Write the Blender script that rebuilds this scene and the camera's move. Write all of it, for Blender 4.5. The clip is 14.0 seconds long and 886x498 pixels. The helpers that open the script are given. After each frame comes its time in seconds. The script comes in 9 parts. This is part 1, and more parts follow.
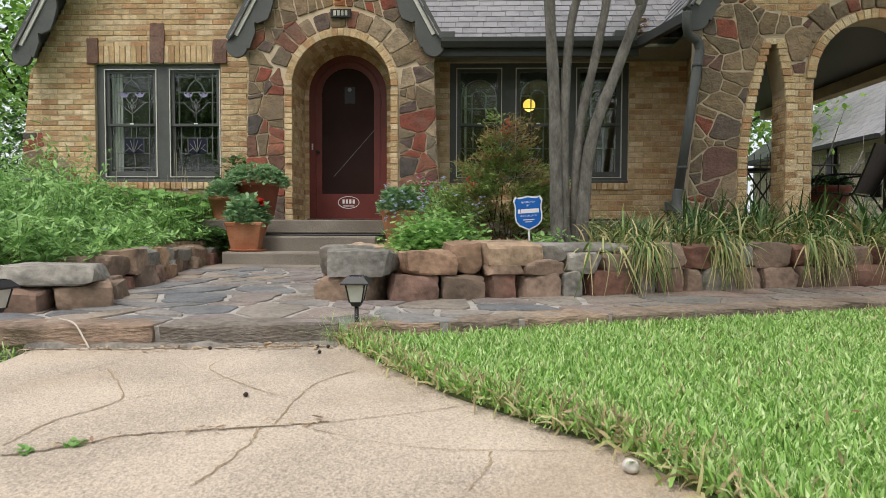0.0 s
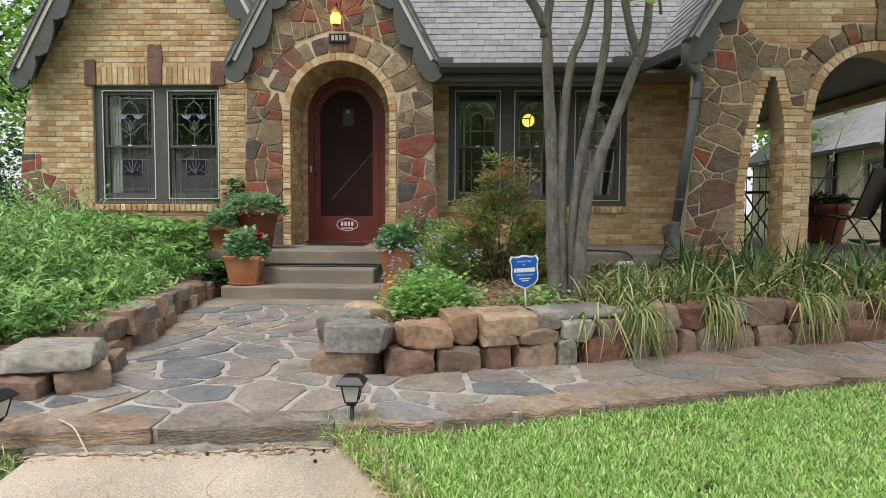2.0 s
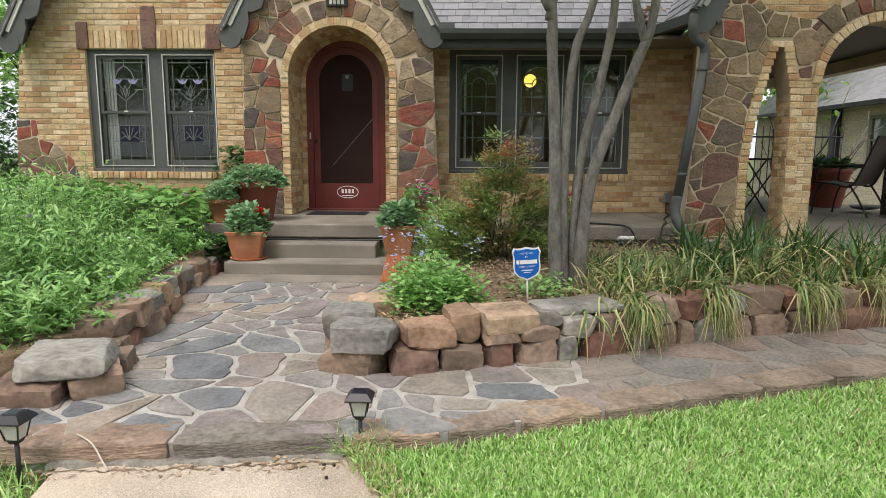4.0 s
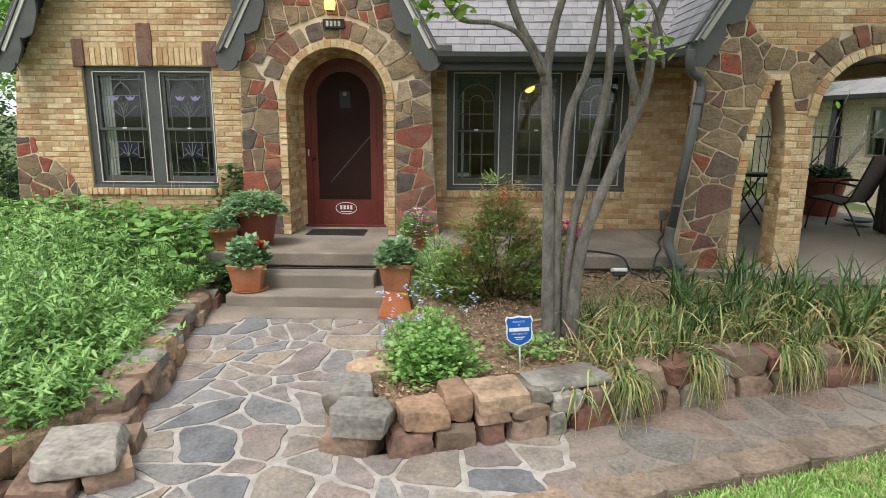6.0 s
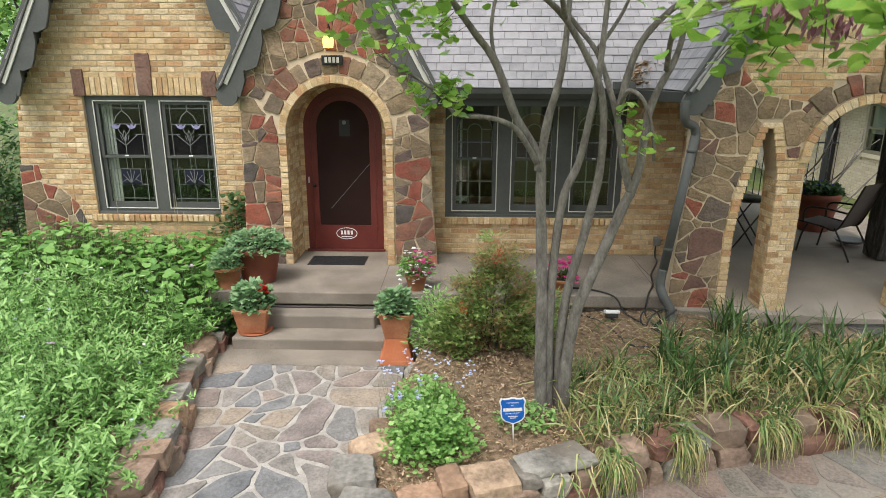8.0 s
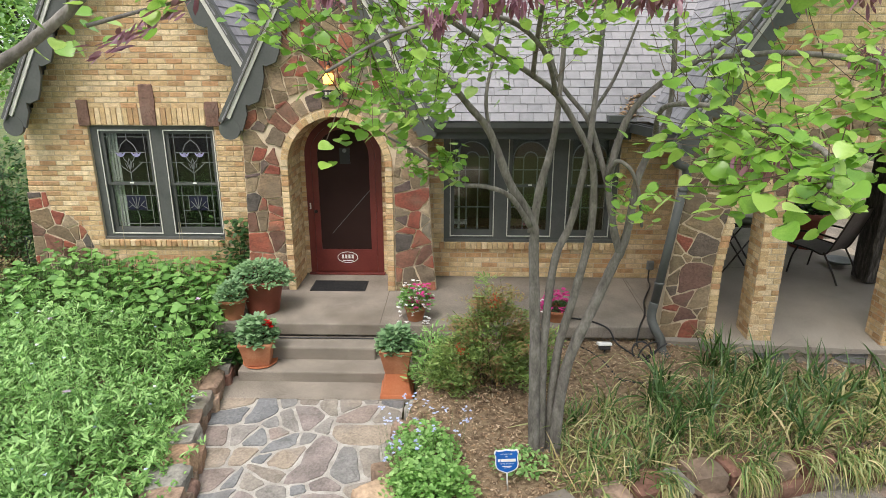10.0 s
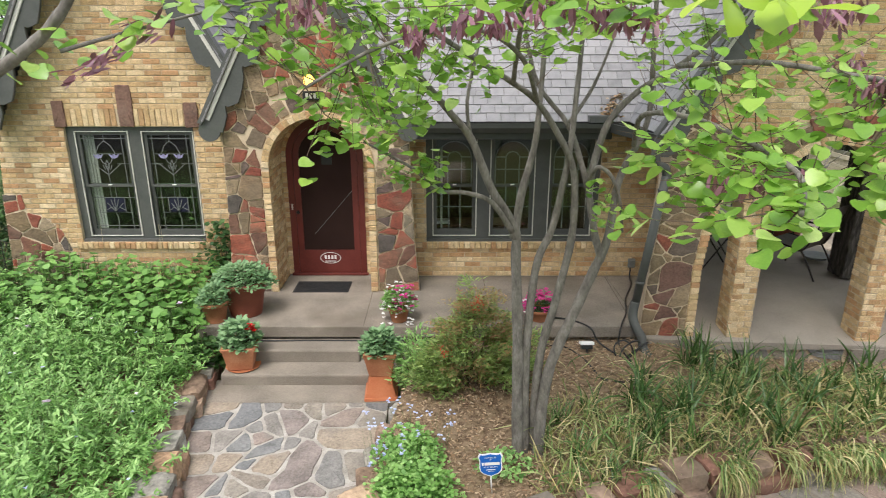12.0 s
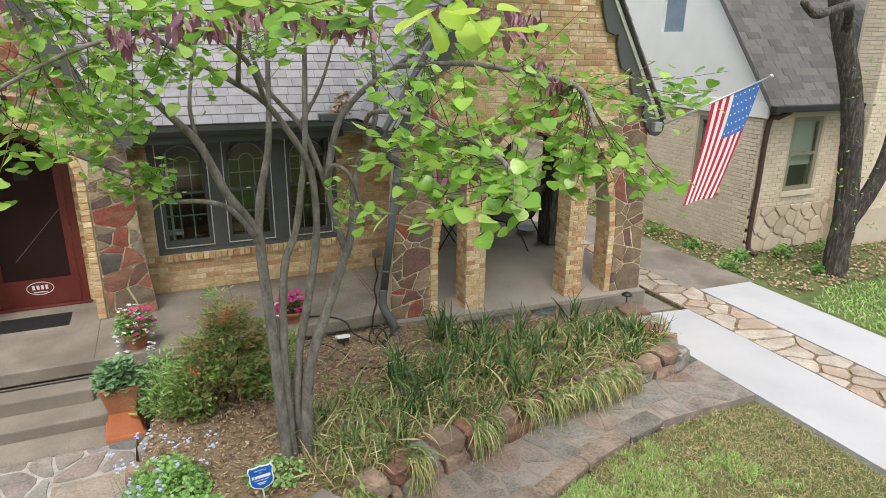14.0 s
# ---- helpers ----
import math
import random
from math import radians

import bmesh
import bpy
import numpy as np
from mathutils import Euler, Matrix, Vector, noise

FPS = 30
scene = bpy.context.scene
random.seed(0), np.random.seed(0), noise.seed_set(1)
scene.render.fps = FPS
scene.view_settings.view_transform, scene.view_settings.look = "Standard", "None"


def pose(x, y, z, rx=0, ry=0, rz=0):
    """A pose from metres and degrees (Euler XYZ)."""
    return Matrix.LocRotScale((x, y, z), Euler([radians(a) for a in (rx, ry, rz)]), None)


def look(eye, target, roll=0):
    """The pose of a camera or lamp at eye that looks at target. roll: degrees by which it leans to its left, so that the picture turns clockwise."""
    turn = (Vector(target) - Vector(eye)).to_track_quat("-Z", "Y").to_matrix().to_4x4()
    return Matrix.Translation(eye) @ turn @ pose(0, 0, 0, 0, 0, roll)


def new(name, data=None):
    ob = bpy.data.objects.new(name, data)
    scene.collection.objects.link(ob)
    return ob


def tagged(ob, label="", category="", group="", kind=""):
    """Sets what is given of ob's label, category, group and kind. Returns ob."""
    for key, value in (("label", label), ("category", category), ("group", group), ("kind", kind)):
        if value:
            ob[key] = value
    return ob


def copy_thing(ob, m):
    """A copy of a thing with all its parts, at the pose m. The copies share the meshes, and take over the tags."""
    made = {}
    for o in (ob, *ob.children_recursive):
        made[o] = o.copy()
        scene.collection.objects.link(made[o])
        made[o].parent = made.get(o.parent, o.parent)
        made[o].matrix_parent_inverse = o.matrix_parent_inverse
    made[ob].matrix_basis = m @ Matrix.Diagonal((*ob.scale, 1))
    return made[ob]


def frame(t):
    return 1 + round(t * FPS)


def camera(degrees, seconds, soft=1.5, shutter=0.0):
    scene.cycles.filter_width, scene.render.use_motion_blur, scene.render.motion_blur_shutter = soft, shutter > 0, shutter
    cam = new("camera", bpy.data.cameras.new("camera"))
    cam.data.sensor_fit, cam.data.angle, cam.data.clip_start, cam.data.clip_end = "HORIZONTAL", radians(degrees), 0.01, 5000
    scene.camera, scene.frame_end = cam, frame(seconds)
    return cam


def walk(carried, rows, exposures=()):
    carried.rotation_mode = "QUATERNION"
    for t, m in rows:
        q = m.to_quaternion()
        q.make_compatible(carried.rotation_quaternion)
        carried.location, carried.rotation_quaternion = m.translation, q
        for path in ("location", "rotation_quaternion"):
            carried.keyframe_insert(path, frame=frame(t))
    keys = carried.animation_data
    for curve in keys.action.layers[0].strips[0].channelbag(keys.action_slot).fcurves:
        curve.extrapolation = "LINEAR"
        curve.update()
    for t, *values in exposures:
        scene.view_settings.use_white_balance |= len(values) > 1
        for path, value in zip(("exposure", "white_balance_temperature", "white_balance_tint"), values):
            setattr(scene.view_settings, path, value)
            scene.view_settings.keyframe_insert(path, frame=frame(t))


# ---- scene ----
cam = camera(70.1, 14.0, soft=0.5, shutter=0.3)
PATH = [
    (0, (0.377, 0.247, 0.416), (0.322, 2.245, 0.34), 0.2),
    (0.5, (0.383, 0.265, 0.545), (0.326, 2.262, 0.468), 0.3),
    (1, (0.391, 0.276, 0.727), (0.335, 2.274, 0.657), 0.3),
    (1.5, (0.396, 0.256, 0.853), (0.341, 2.254, 0.783), 0.4),
    (2, (0.397, 0.247, 0.869), (0.342, 2.243, 0.753), 0.3),
    (2.2, (0.399, 0.243, 0.878), (0.343, 2.237, 0.737), 0.3),
    (4.3, (0.366, 0.258, 1.271), (0.317, 2.233, 0.963), 0.3),
    (4.5, (0.373, 0.264, 1.342), (0.322, 2.238, 1.024), 0.3),
    (5, (0.376, 0.265, 1.521), (0.327, 2.233, 1.172), 0.3),
    (5.5, (0.391, 0.261, 1.692), (0.341, 2.224, 1.313), 0.3),
    (6, (0.397, 0.262, 1.879), (0.348, 2.219, 1.469), 0.3),
    (6.5, (0.398, 0.27, 2.066), (0.35, 2.221, 1.627), 0.2),
    (7, (0.401, 0.294, 2.267), (0.351, 2.236, 1.795), 0.2),
    (7.5, (0.404, 0.304, 2.499), (0.355, 2.239, 1.994), 0.2),
    (8, (0.411, 0.288, 2.775), (0.363, 2.213, 2.236), 0.2),
    (8.5, (0.436, 0.261, 3.065), (0.388, 2.178, 2.498), 0.1),
    (8.7, (0.452, 0.261, 3.164), (0.402, 2.177, 2.591), -0.0),
    (11, (0.422, 0.247, 3.431), (0.375, 2.151, 2.819), 0.1),
    (11.5, (0.429, 0.274, 3.469), (0.383, 2.176, 2.85), 0.1),
    (12, (0.443, 0.273, 3.484), (0.446, 2.174, 2.864), 0.0),
    (12.5, (0.45, 0.273, 3.526), (0.691, 2.158, 2.9), 0.3),
    (13, (0.467, 0.254, 3.543), (0.99, 2.08, 2.917), 0.6),
    (13.5, (0.474, 0.239, 3.536), (1.187, 2.0, 2.911), 0.7),
    (14, (0.425, 0.232, 3.514), (1.2, 1.966, 2.889), 0.8),
]

walk(cam, [(t, look(eye, target, roll)) for t, eye, target, roll in PATH], [(0, 0.25, 6400, 13), (1.5, 0.32, 6400, 13), (6, 0.62, 6400, 13), (8, 0.74, 6400, 13), (11.5, 0.78, 6400, 13), (14, 0.64, 6400, 13)])

# ---- light ----
world = bpy.data.worlds.new("overcast_sky")
scene.world = world
world.use_nodes = True
wn = world.node_tree.nodes
sky = wn.new("ShaderNodeTexSky")
sky.sky_type = "NISHITA"
sky.sun_disc = False
SUN_EL, SUN_AZ = radians(62), radians(205)
sky.sun_elevation, sky.sun_rotation = SUN_EL, SUN_AZ
sky.air_density, sky.dust_density, sky.ozone_density = 1.0, 6.0, 0.4
soft_cloud = wn.new("ShaderNodeMixRGB")
soft_cloud.inputs[0].default_value = 0.55
soft_cloud.inputs[2].default_value = (9.0, 9.4, 9.8, 1)
world.node_tree.links.new(sky.outputs[0], soft_cloud.inputs[1])
world.node_tree.links.new(soft_cloud.outputs[0], wn["Background"].inputs[0])
wn["Background"].inputs[1].default_value = 0.13
sun = new("sun", bpy.data.lights.new("sun", "SUN"))
sun.data.energy, sun.data.angle, sun.data.color = 1.7, radians(25), (1.0, 0.96, 0.9)
sun.matrix_world = look((0, 0, 0), (-math.sin(SUN_AZ) * math.cos(SUN_EL), -math.cos(SUN_AZ) * math.cos(SUN_EL), -math.sin(SUN_EL)))

# ---- small helpers ----
rnd = random.Random(7)


def part(name, bm, material, parent=None, label=""):
    """One mesh object out of a bmesh, under a thing or a part."""
    me = bpy.data.meshes.new(name)
    bm.normal_update()
    bm.to_mesh(me)
    bm.free()
    return mesh_part(name, me, material, parent, label)


def mesh_part(name, me, material, parent=None, label=""):
    if material is not None and not me.materials:
        me.materials.append(material)
    ob = new(name, me)
    if parent is not None:
        ob.parent = parent
    if label:
        tagged(ob, label)
    return ob


def thing(name, label, category, loc=(0, 0, 0), group="", kind=""):
    """An Empty at a thing's base; parts are given in its own coordinates."""
    ob = new(name)
    ob.empty_display_size = 0.1
    ob.location = loc
    return tagged(ob, label, category, group, kind)


def structure(ob, label, category="", group=""):
    return tagged(ob, label, category, group, "structure")


def raw(name, verts, faces, material, parent=None, label="", smooth=False):
    me = bpy.data.meshes.new(name)
    me.from_pydata(verts, [], faces)
    if smooth:
        me.polygons.foreach_set("use_smooth", [True] * len(me.polygons))
    return mesh_part(name, me, material, parent, label)


def box(bm, x0, x1, y0, y1, z0, z1, bevel=0.0, m=None):
    r = bmesh.ops.create_cube(bm, size=1)
    vs = r["verts"]
    for v in vs:
        v.co = Vector(((x0 + x1) / 2 + v.co.x * (x1 - x0), (y0 + y1) / 2 + v.co.y * (y1 - y0), (z0 + z1) / 2 + v.co.z * (z1 - z0)))
    if bevel:
        es = list({e for v in vs for e in v.link_edges})
        r = bmesh.ops.bevel(bm, geom=es, offset=bevel, segments=2, affect="EDGES", profile=0.5)
        vs = list({v for f in r["faces"] for v in f.verts} | {v for v in vs if v.is_valid})
    if m is not None:
        for v in vs:
            v.co = m @ v.co
    return vs


def solid(outer, holes, to, d0, d1, bevel=0.0):
    """A plate with holes: outlines in (u, v), thickness from d0 to d1; to(u, v, d) gives the place."""
    bm = bmesh.new()
    edges = []
    for loop in (outer, *holes):
        vs = [bm.verts.new((u, v, 0)) for u, v in loop]
        edges += [bm.edges.new((vs[i], vs[(i + 1) % len(vs)])) for i in range(len(vs))]
    bmesh.ops.triangle_fill(bm, edges=edges, use_beauty=True, use_dissolve=False)
    r = bmesh.ops.extrude_face_region(bm, geom=bm.faces[:])
    top = {g for g in r["geom"] if isinstance(g, bmesh.types.BMVert)}
    for v in bm.verts:
        v.co = to(v.co.x, v.co.y, d1 if v in top else d0)
    bmesh.ops.recalc_face_normals(bm, faces=bm.faces[:])
    return bm


def front(y):
    """Facade frame: u is x, v is z, depth goes towards the street from the plane y."""
    return lambda u, v, d: Vector((u, y - d, v))


def ground_at(z):
    return lambda u, v, d: Vector((u, v, z + d))


def side_x(x, sign=1):
    """A wall that faces along x: u is y, v is z, depth goes along sign * x."""
    return lambda u, v, d: Vector((x + sign * d, u, v))


def arc(cx, cz, r, a0, a1, n, rz=None):
    rz = r if rz is None else rz
    return [(cx + r * math.cos(radians(a0 + (a1 - a0) * i / n)), cz + rz * math.sin(radians(a0 + (a1 - a0) * i / n))) for i in range(n + 1)]


def tube(points, radius, sides=8, caps=True):
    """A swept round bar; radius is one number or one for each point."""
    pts = [Vector(p) for p in points]
    rad = [radius] * len(pts) if isinstance(radius, (int, float)) else list(radius)
    verts, faces = [], []
    up = None
    for i, p in enumerate(pts):
        d = (pts[min(i + 1, len(pts) - 1)] - pts[max(i - 1, 0)]).normalized()
        if up is None:
            up = d.orthogonal().normalized()
        up = (up - d * up.dot(d)).normalized() if (up - d * up.dot(d)).length > 1e-5 else d.orthogonal().normalized()
        w = d.cross(up)
        for k in range(sides):
            a = 2 * math.pi * k / sides
            verts.append(p + (up * math.cos(a) + w * math.sin(a)) * rad[i])
    for i in range(len(pts) - 1):
        for k in range(sides):
            a, b = i * sides + k, i * sides + (k + 1) % sides
            faces.append((a, b, b + sides, a + sides))
    if caps:
        faces.append(tuple(reversed(range(sides))))
        faces.append(tuple(range((len(pts) - 1) * sides, len(pts) * sides)))
    return [tuple(v) for v in verts], faces


def tube_part(name, points, radius, material, parent=None, label="", sides=8):
    v, f = tube(points, radius, sides)
    return raw(name, v, f, material, parent, label, smooth=True)


def smooth_path(points, n=6):
    """A rounded line through the given points."""
    p = [Vector(points[0])] + [Vector(q) for q in points] + [Vector(points[-1])]
    out = []
    for i in range(1, len(p) - 2):
        for k in range(n):
            t = k / n
            a, b, c, d = p[i - 1], p[i], p[i + 1], p[i + 2]
            out.append(0.5 * (2 * b + (c - a) * t + (2 * a - 5 * b + 4 * c - d) * t * t + (3 * b - a - 3 * c + d) * t ** 3))
    out.append(p[-2])
    return out


def lathe(profile, n=28, squash=1.0):
    """A turned shape from (radius, height) pairs."""
    bm = bmesh.new()
    rings = []
    for r, z in profile:
        rings.append([bm.verts.new((r * math.cos(2 * math.pi * k / n), squash * r * math.sin(2 * math.pi * k / n), z)) for k in range(n)])
    for a, b in zip(rings, rings[1:]):
        for k in range(n):
            bm.faces.new((a[k], a[(k + 1) % n], b[(k + 1) % n], b[k])).smooth = True
    if profile[0][0] > 1e-4:
        bm.faces.new(list(reversed(rings[0])))
    if profile[-1][0] > 1e-4:
        bm.faces.new(rings[-1])
    bmesh.ops.remove_doubles(bm, verts=bm.verts[:], dist=1e-5)
    return bm


def joined(chunks):
    """Puts lists of (verts, faces) together."""
    verts, faces = [], []
    for v, f in chunks:
        n = len(verts)
        verts.extend(v)
        faces.extend(tuple(i + n for i in q) for q in f)
    return verts, faces


# ---- courses of bricks, tabs and boards: rectangles that fill an outline ----
def spans(poly, v):
    xs = []
    for (u0, v0), (u1, v1) in zip(poly, poly[1:] + poly[:1]):
        if (v0 <= v) != (v1 <= v):
            xs.append(u0 + (v - v0) / (v1 - v0) * (u1 - u0))
    xs.sort()
    return list(zip(xs[::2], xs[1::2]))


def cut(spans_in, holes_at):
    out = []
    for a, b in spans_in:
        pieces = [(a, b)]
        for c, d in holes_at:
            pieces = [q for p0, p1 in pieces for q in ((p0, min(p1, c)), (max(p0, d), p1)) if q[1] - q[0] > 1e-4]
        out += pieces
    return out


def courses(poly, holes, rise, length, v0=None, joint=0.01, seed=1, wobble=0.0):
    """Rectangles (u0, u1, v0, v1) in running bond."""
    r = random.Random(seed)
    lo, hi = min(p[1] for p in poly), max(p[1] for p in poly)
    v = lo if v0 is None else v0
    rects, k = [], 0
    while v < hi:
        a, b = max(v, lo), min(v + rise - joint, hi)
        if b - a > 0.012:
            mid = (a + b) / 2
            hs = [s for h in holes for s in spans(h, mid)]
            shift = (0.5 * (k % 2) + (r.uniform(-wobble, wobble) if wobble else 0)) * length
            for s0, s1 in cut(spans(poly, mid), hs):
                u = math.floor((s0 - shift) / length) * length + shift
                while u < s1:
                    p, q = max(u, s0), min(u + length - joint, s1)
                    if q - p > 0.025:
                        rects.append((p, q, a, b))
                    u += length
        v += rise
        k += 1
    return rects


def block(p, q, a, b, d, to, inset=0.004, taper=1.0):
    """A low block with chamfered edges: 8 corners, 5 faces."""
    i = min(inset, (q - p) / 4, (b - a) / 4)
    low = [to(p, a, 0), to(q, a, 0), to(q, b, 0), to(p, b, 0)]
    e = max(d * taper, i)
    mid = [to(p, a, d - i), to(q, a, d - i), to(q, b, e - i), to(p, b, e - i)]
    top = [to(p + i, a + i, d), to(q - i, a + i, d), to(q - i, b - i, e), to(p + i, b - i, e)]
    faces = [(8, 9, 10, 11)]
    for k in range(4):
        n = (k + 1) % 4
        faces += [(k, n, 4 + n, 4 + k), (4 + k, 4 + n, 8 + n, 8 + k)]
    return [tuple(v) for v in low + mid + top], faces


def lay(name, rects, to, depth, material, parent, singles=0, near=None, uneven=0.003, seed=3, rest="", inset=0.004, label="", taper=1.0):
    """Lays blocks on a surface: the first ones, picked by near(u, v), as pieces of their own that share meshes, the rest joined."""
    r = random.Random(seed)
    order = sorted(rects, key=near) if near else rects
    shared = {}
    o = to(0, 0, 0)
    eu, ev, ed = to(1, 0, 0) - o, to(0, 1, 0) - o, to(0, 0, 1) - o
    turn = Matrix((eu, ev, ed)).transposed().to_4x4()
    flip = turn.determinant() < 0
    local = lambda u, v, d: Vector((u, v, d))
    for p, q, a, b in order[:singles]:
        w, h = round((q - p) * 50) / 50, round((b - a) * 200) / 200
        if (w, h) not in shared:
            v, f = block(0, max(w, q - p if w == 0 else w), 0, h, depth, local, inset, taper)
            me = bpy.data.meshes.new(name)
            me.from_pydata(v, [], [tuple(reversed(x)) for x in f] if flip else f)
            me.materials.append(material)
            shared[w, h] = me
        ob = new(name, shared[w, h])
        ob.parent = parent
        sc = Matrix.Diagonal(((q - p) / max(w, 0.02), (b - a) / max(h, 0.005), 1, 1))
        ob.matrix_basis = Matrix.Translation(to(p, a, r.uniform(-uneven, uneven))) @ turn @ sc
    chunks = []
    for p, q, a, b in order[singles:]:
        v, f = block(p, q, a, b, depth + r.uniform(-uneven, uneven), to, inset, taper)
        chunks.append((v, [tuple(reversed(x)) for x in f] if flip else f))
    if chunks:
        v, f = joined(chunks)
        ob = raw(rest or name + "work", v, f, BRICK if material is BRICK_ONE else material, parent, label)
        tagged(ob, kind="stuff")
        return ob


# ---- irregular stones: cells between seeds, with joints ----
def cell(i, seeds, bounds, gap, edges=()):
    x, y = seeds[i]
    poly = list(bounds)

    def clip(poly, nx, ny, c):
        out = []
        for (ax, ay), (bx, by) in zip(poly, poly[1:] + poly[:1]):
            da, db = nx * ax + ny * ay - c, nx * bx + ny * by - c
            if da <= 0:
                out.append((ax, ay))
            if da * db < 0:
                t = da / (da - db)
                out.append((ax + t * (bx - ax), ay + t * (by - ay)))
        return out
    near = sorted(range(len(seeds)), key=lambda k: (seeds[k][0] - x) ** 2 + (seeds[k][1] - y) ** 2)[1:26]
    for k in near:
        nx, ny = seeds[k][0] - x, seeds[k][1] - y
        n = math.hypot(nx, ny) or 1e-6
        nx, ny = nx / n, ny / n
        poly = clip(poly, nx, ny, nx * x + ny * y + n / 2 - gap / 2)
        if len(poly) < 3:
            return None
    for (ax, ay), (bx, by) in edges:
        ex, ey = bx - ax, by - ay
        n = math.hypot(ex, ey)
        nx, ny = ey / n, -ex / n
        t = ((x - ax) * ex + (y - ay) * ey) / n / n
        if -0.02 < t < 1.02 and nx * (x - ax) + ny * (y - ay) <= 0:
            poly = clip(poly, nx, ny, nx * ax + ny * ay)
            if len(poly) < 3:
                return None
    return poly


def rounded(poly, k=0.22):
    out = []
    for (ax, ay), (bx, by) in zip(poly, poly[1:] + poly[:1]):
        out += [(ax + k * (bx - ax), ay + k * (by - ay)), (bx - k * (bx - ax), by - k * (by - ay))]
    return out


def inside(poly, x, y):
    c = False
    for (x0, y0), (x1, y1) in zip(poly, poly[1:] + poly[:1]):
        if (y0 > y) != (y1 > y) and x < x0 + (y - y0) / (y1 - y0) * (x1 - x0):
            c = not c
    return c


def scatter(poly, pitch_u, pitch_v, r, jitter=0.42, holes=()):
    """Jittered seeds inside an outline."""
    us, vs = [p[0] for p in poly], [p[1] for p in poly]
    out, row, v = [], 0, min(vs) + pitch_v / 2
    while v < max(vs):
        u = min(us) + pitch_u * (0.5 if row % 2 else 0.1)
        while u < max(us):
            p = (u + r.uniform(-jitter, jitter) * pitch_u, v + r.uniform(-jitter, jitter) * pitch_v)
            if inside(poly, *p) and not any(inside(h, *p) for h in holes):
                out.append(p)
            u += pitch_u
        v += pitch_v
        row += 1
    return out


def stone(poly, to, depth, r, chamfer=0.012, bulge=0.006, round_off=0.2, tilt=0.03):
    """One stone: outline in (u, v), standing out by depth."""
    poly = rounded(poly, round_off)
    jag = []
    for (ax, ay), (bx, by) in zip(poly, poly[1:] + poly[:1]):
        jag.append((ax, ay))
        ln = math.hypot(bx - ax, by - ay)
        if ln > 0.06:
            for t in ((0.5,) if ln < 0.16 else (0.33, 0.67)):
                k = r.uniform(-0.5, 1.0) * 0.045 * ln
                jag.append((ax + t * (bx - ax) - k * (by - ay) / ln, ay + t * (by - ay) + k * (bx - ax) / ln))
    poly = jag
    cx, cy = sum(p[0] for p in poly) / len(poly), sum(p[1] for p in poly) / len(poly)
    size = max(math.hypot(p[0] - cx, p[1] - cy) for p in poly)
    tx, ty = r.uniform(-tilt, tilt), r.uniform(-tilt, tilt)
    n = len(poly)
    rough = [(p[0] + r.uniform(-1, 1) * 0.02 * size, p[1] + r.uniform(-1, 1) * 0.02 * size) for p in poly]
    up = lambda p: tx * (p[0] - cx) + ty * (p[1] - cy)
    f1, f2 = 1 - min(0.3, 0.35 * chamfer / size), 1 - min(0.5, 1.3 * chamfer / size)
    ring = lambda f: [(cx + f * (p[0] - cx), cy + f * (p[1] - cy)) for p in rough]
    verts = [to(p[0], p[1], -0.01) for p in rough]
    verts += [to(p[0], p[1], depth - chamfer + up(p)) for p in rough]
    verts += [to(p[0], p[1], depth - chamfer * 0.3 + up(p)) for p in ring(f1)]
    verts += [to(p[0], p[1], depth + up(p) + r.uniform(-0.5, 0.5) * bulge) for p in ring(f2)]
    verts += [to(p[0], p[1], depth + up(p) + r.uniform(-0.2, 1) * bulge) for p in ring(f2 * 0.55)]
    verts.append(to(cx, cy, depth + bulge * r.uniform(0, 1)))
    faces = []
    for k in range(n):
        m = (k + 1) % n
        for lev in range(4):
            faces.append((lev * n + k, lev * n + m, (lev + 1) * n + m, (lev + 1) * n + k))
        faces.append((4 * n + k, 4 * n + m, 5 * n))
    return [tuple(v) for v in verts], faces


def near_edge(poly, x, y):
    """The point of an outline that lies nearest to a place, and how far it is."""
    best = None
    for (ax, ay), (bx, by) in zip(poly, poly[1:] + poly[:1]):
        ex, ey = bx - ax, by - ay
        t = max(0.0, min(1.0, ((x - ax) * ex + (y - ay) * ey) / (ex * ex + ey * ey + 1e-9)))
        px, py = ax + t * ex, ay + t * ey
        d = math.hypot(px - x, py - y)
        if best is None or d < best[2]:
            best = (px, py, d)
    return best


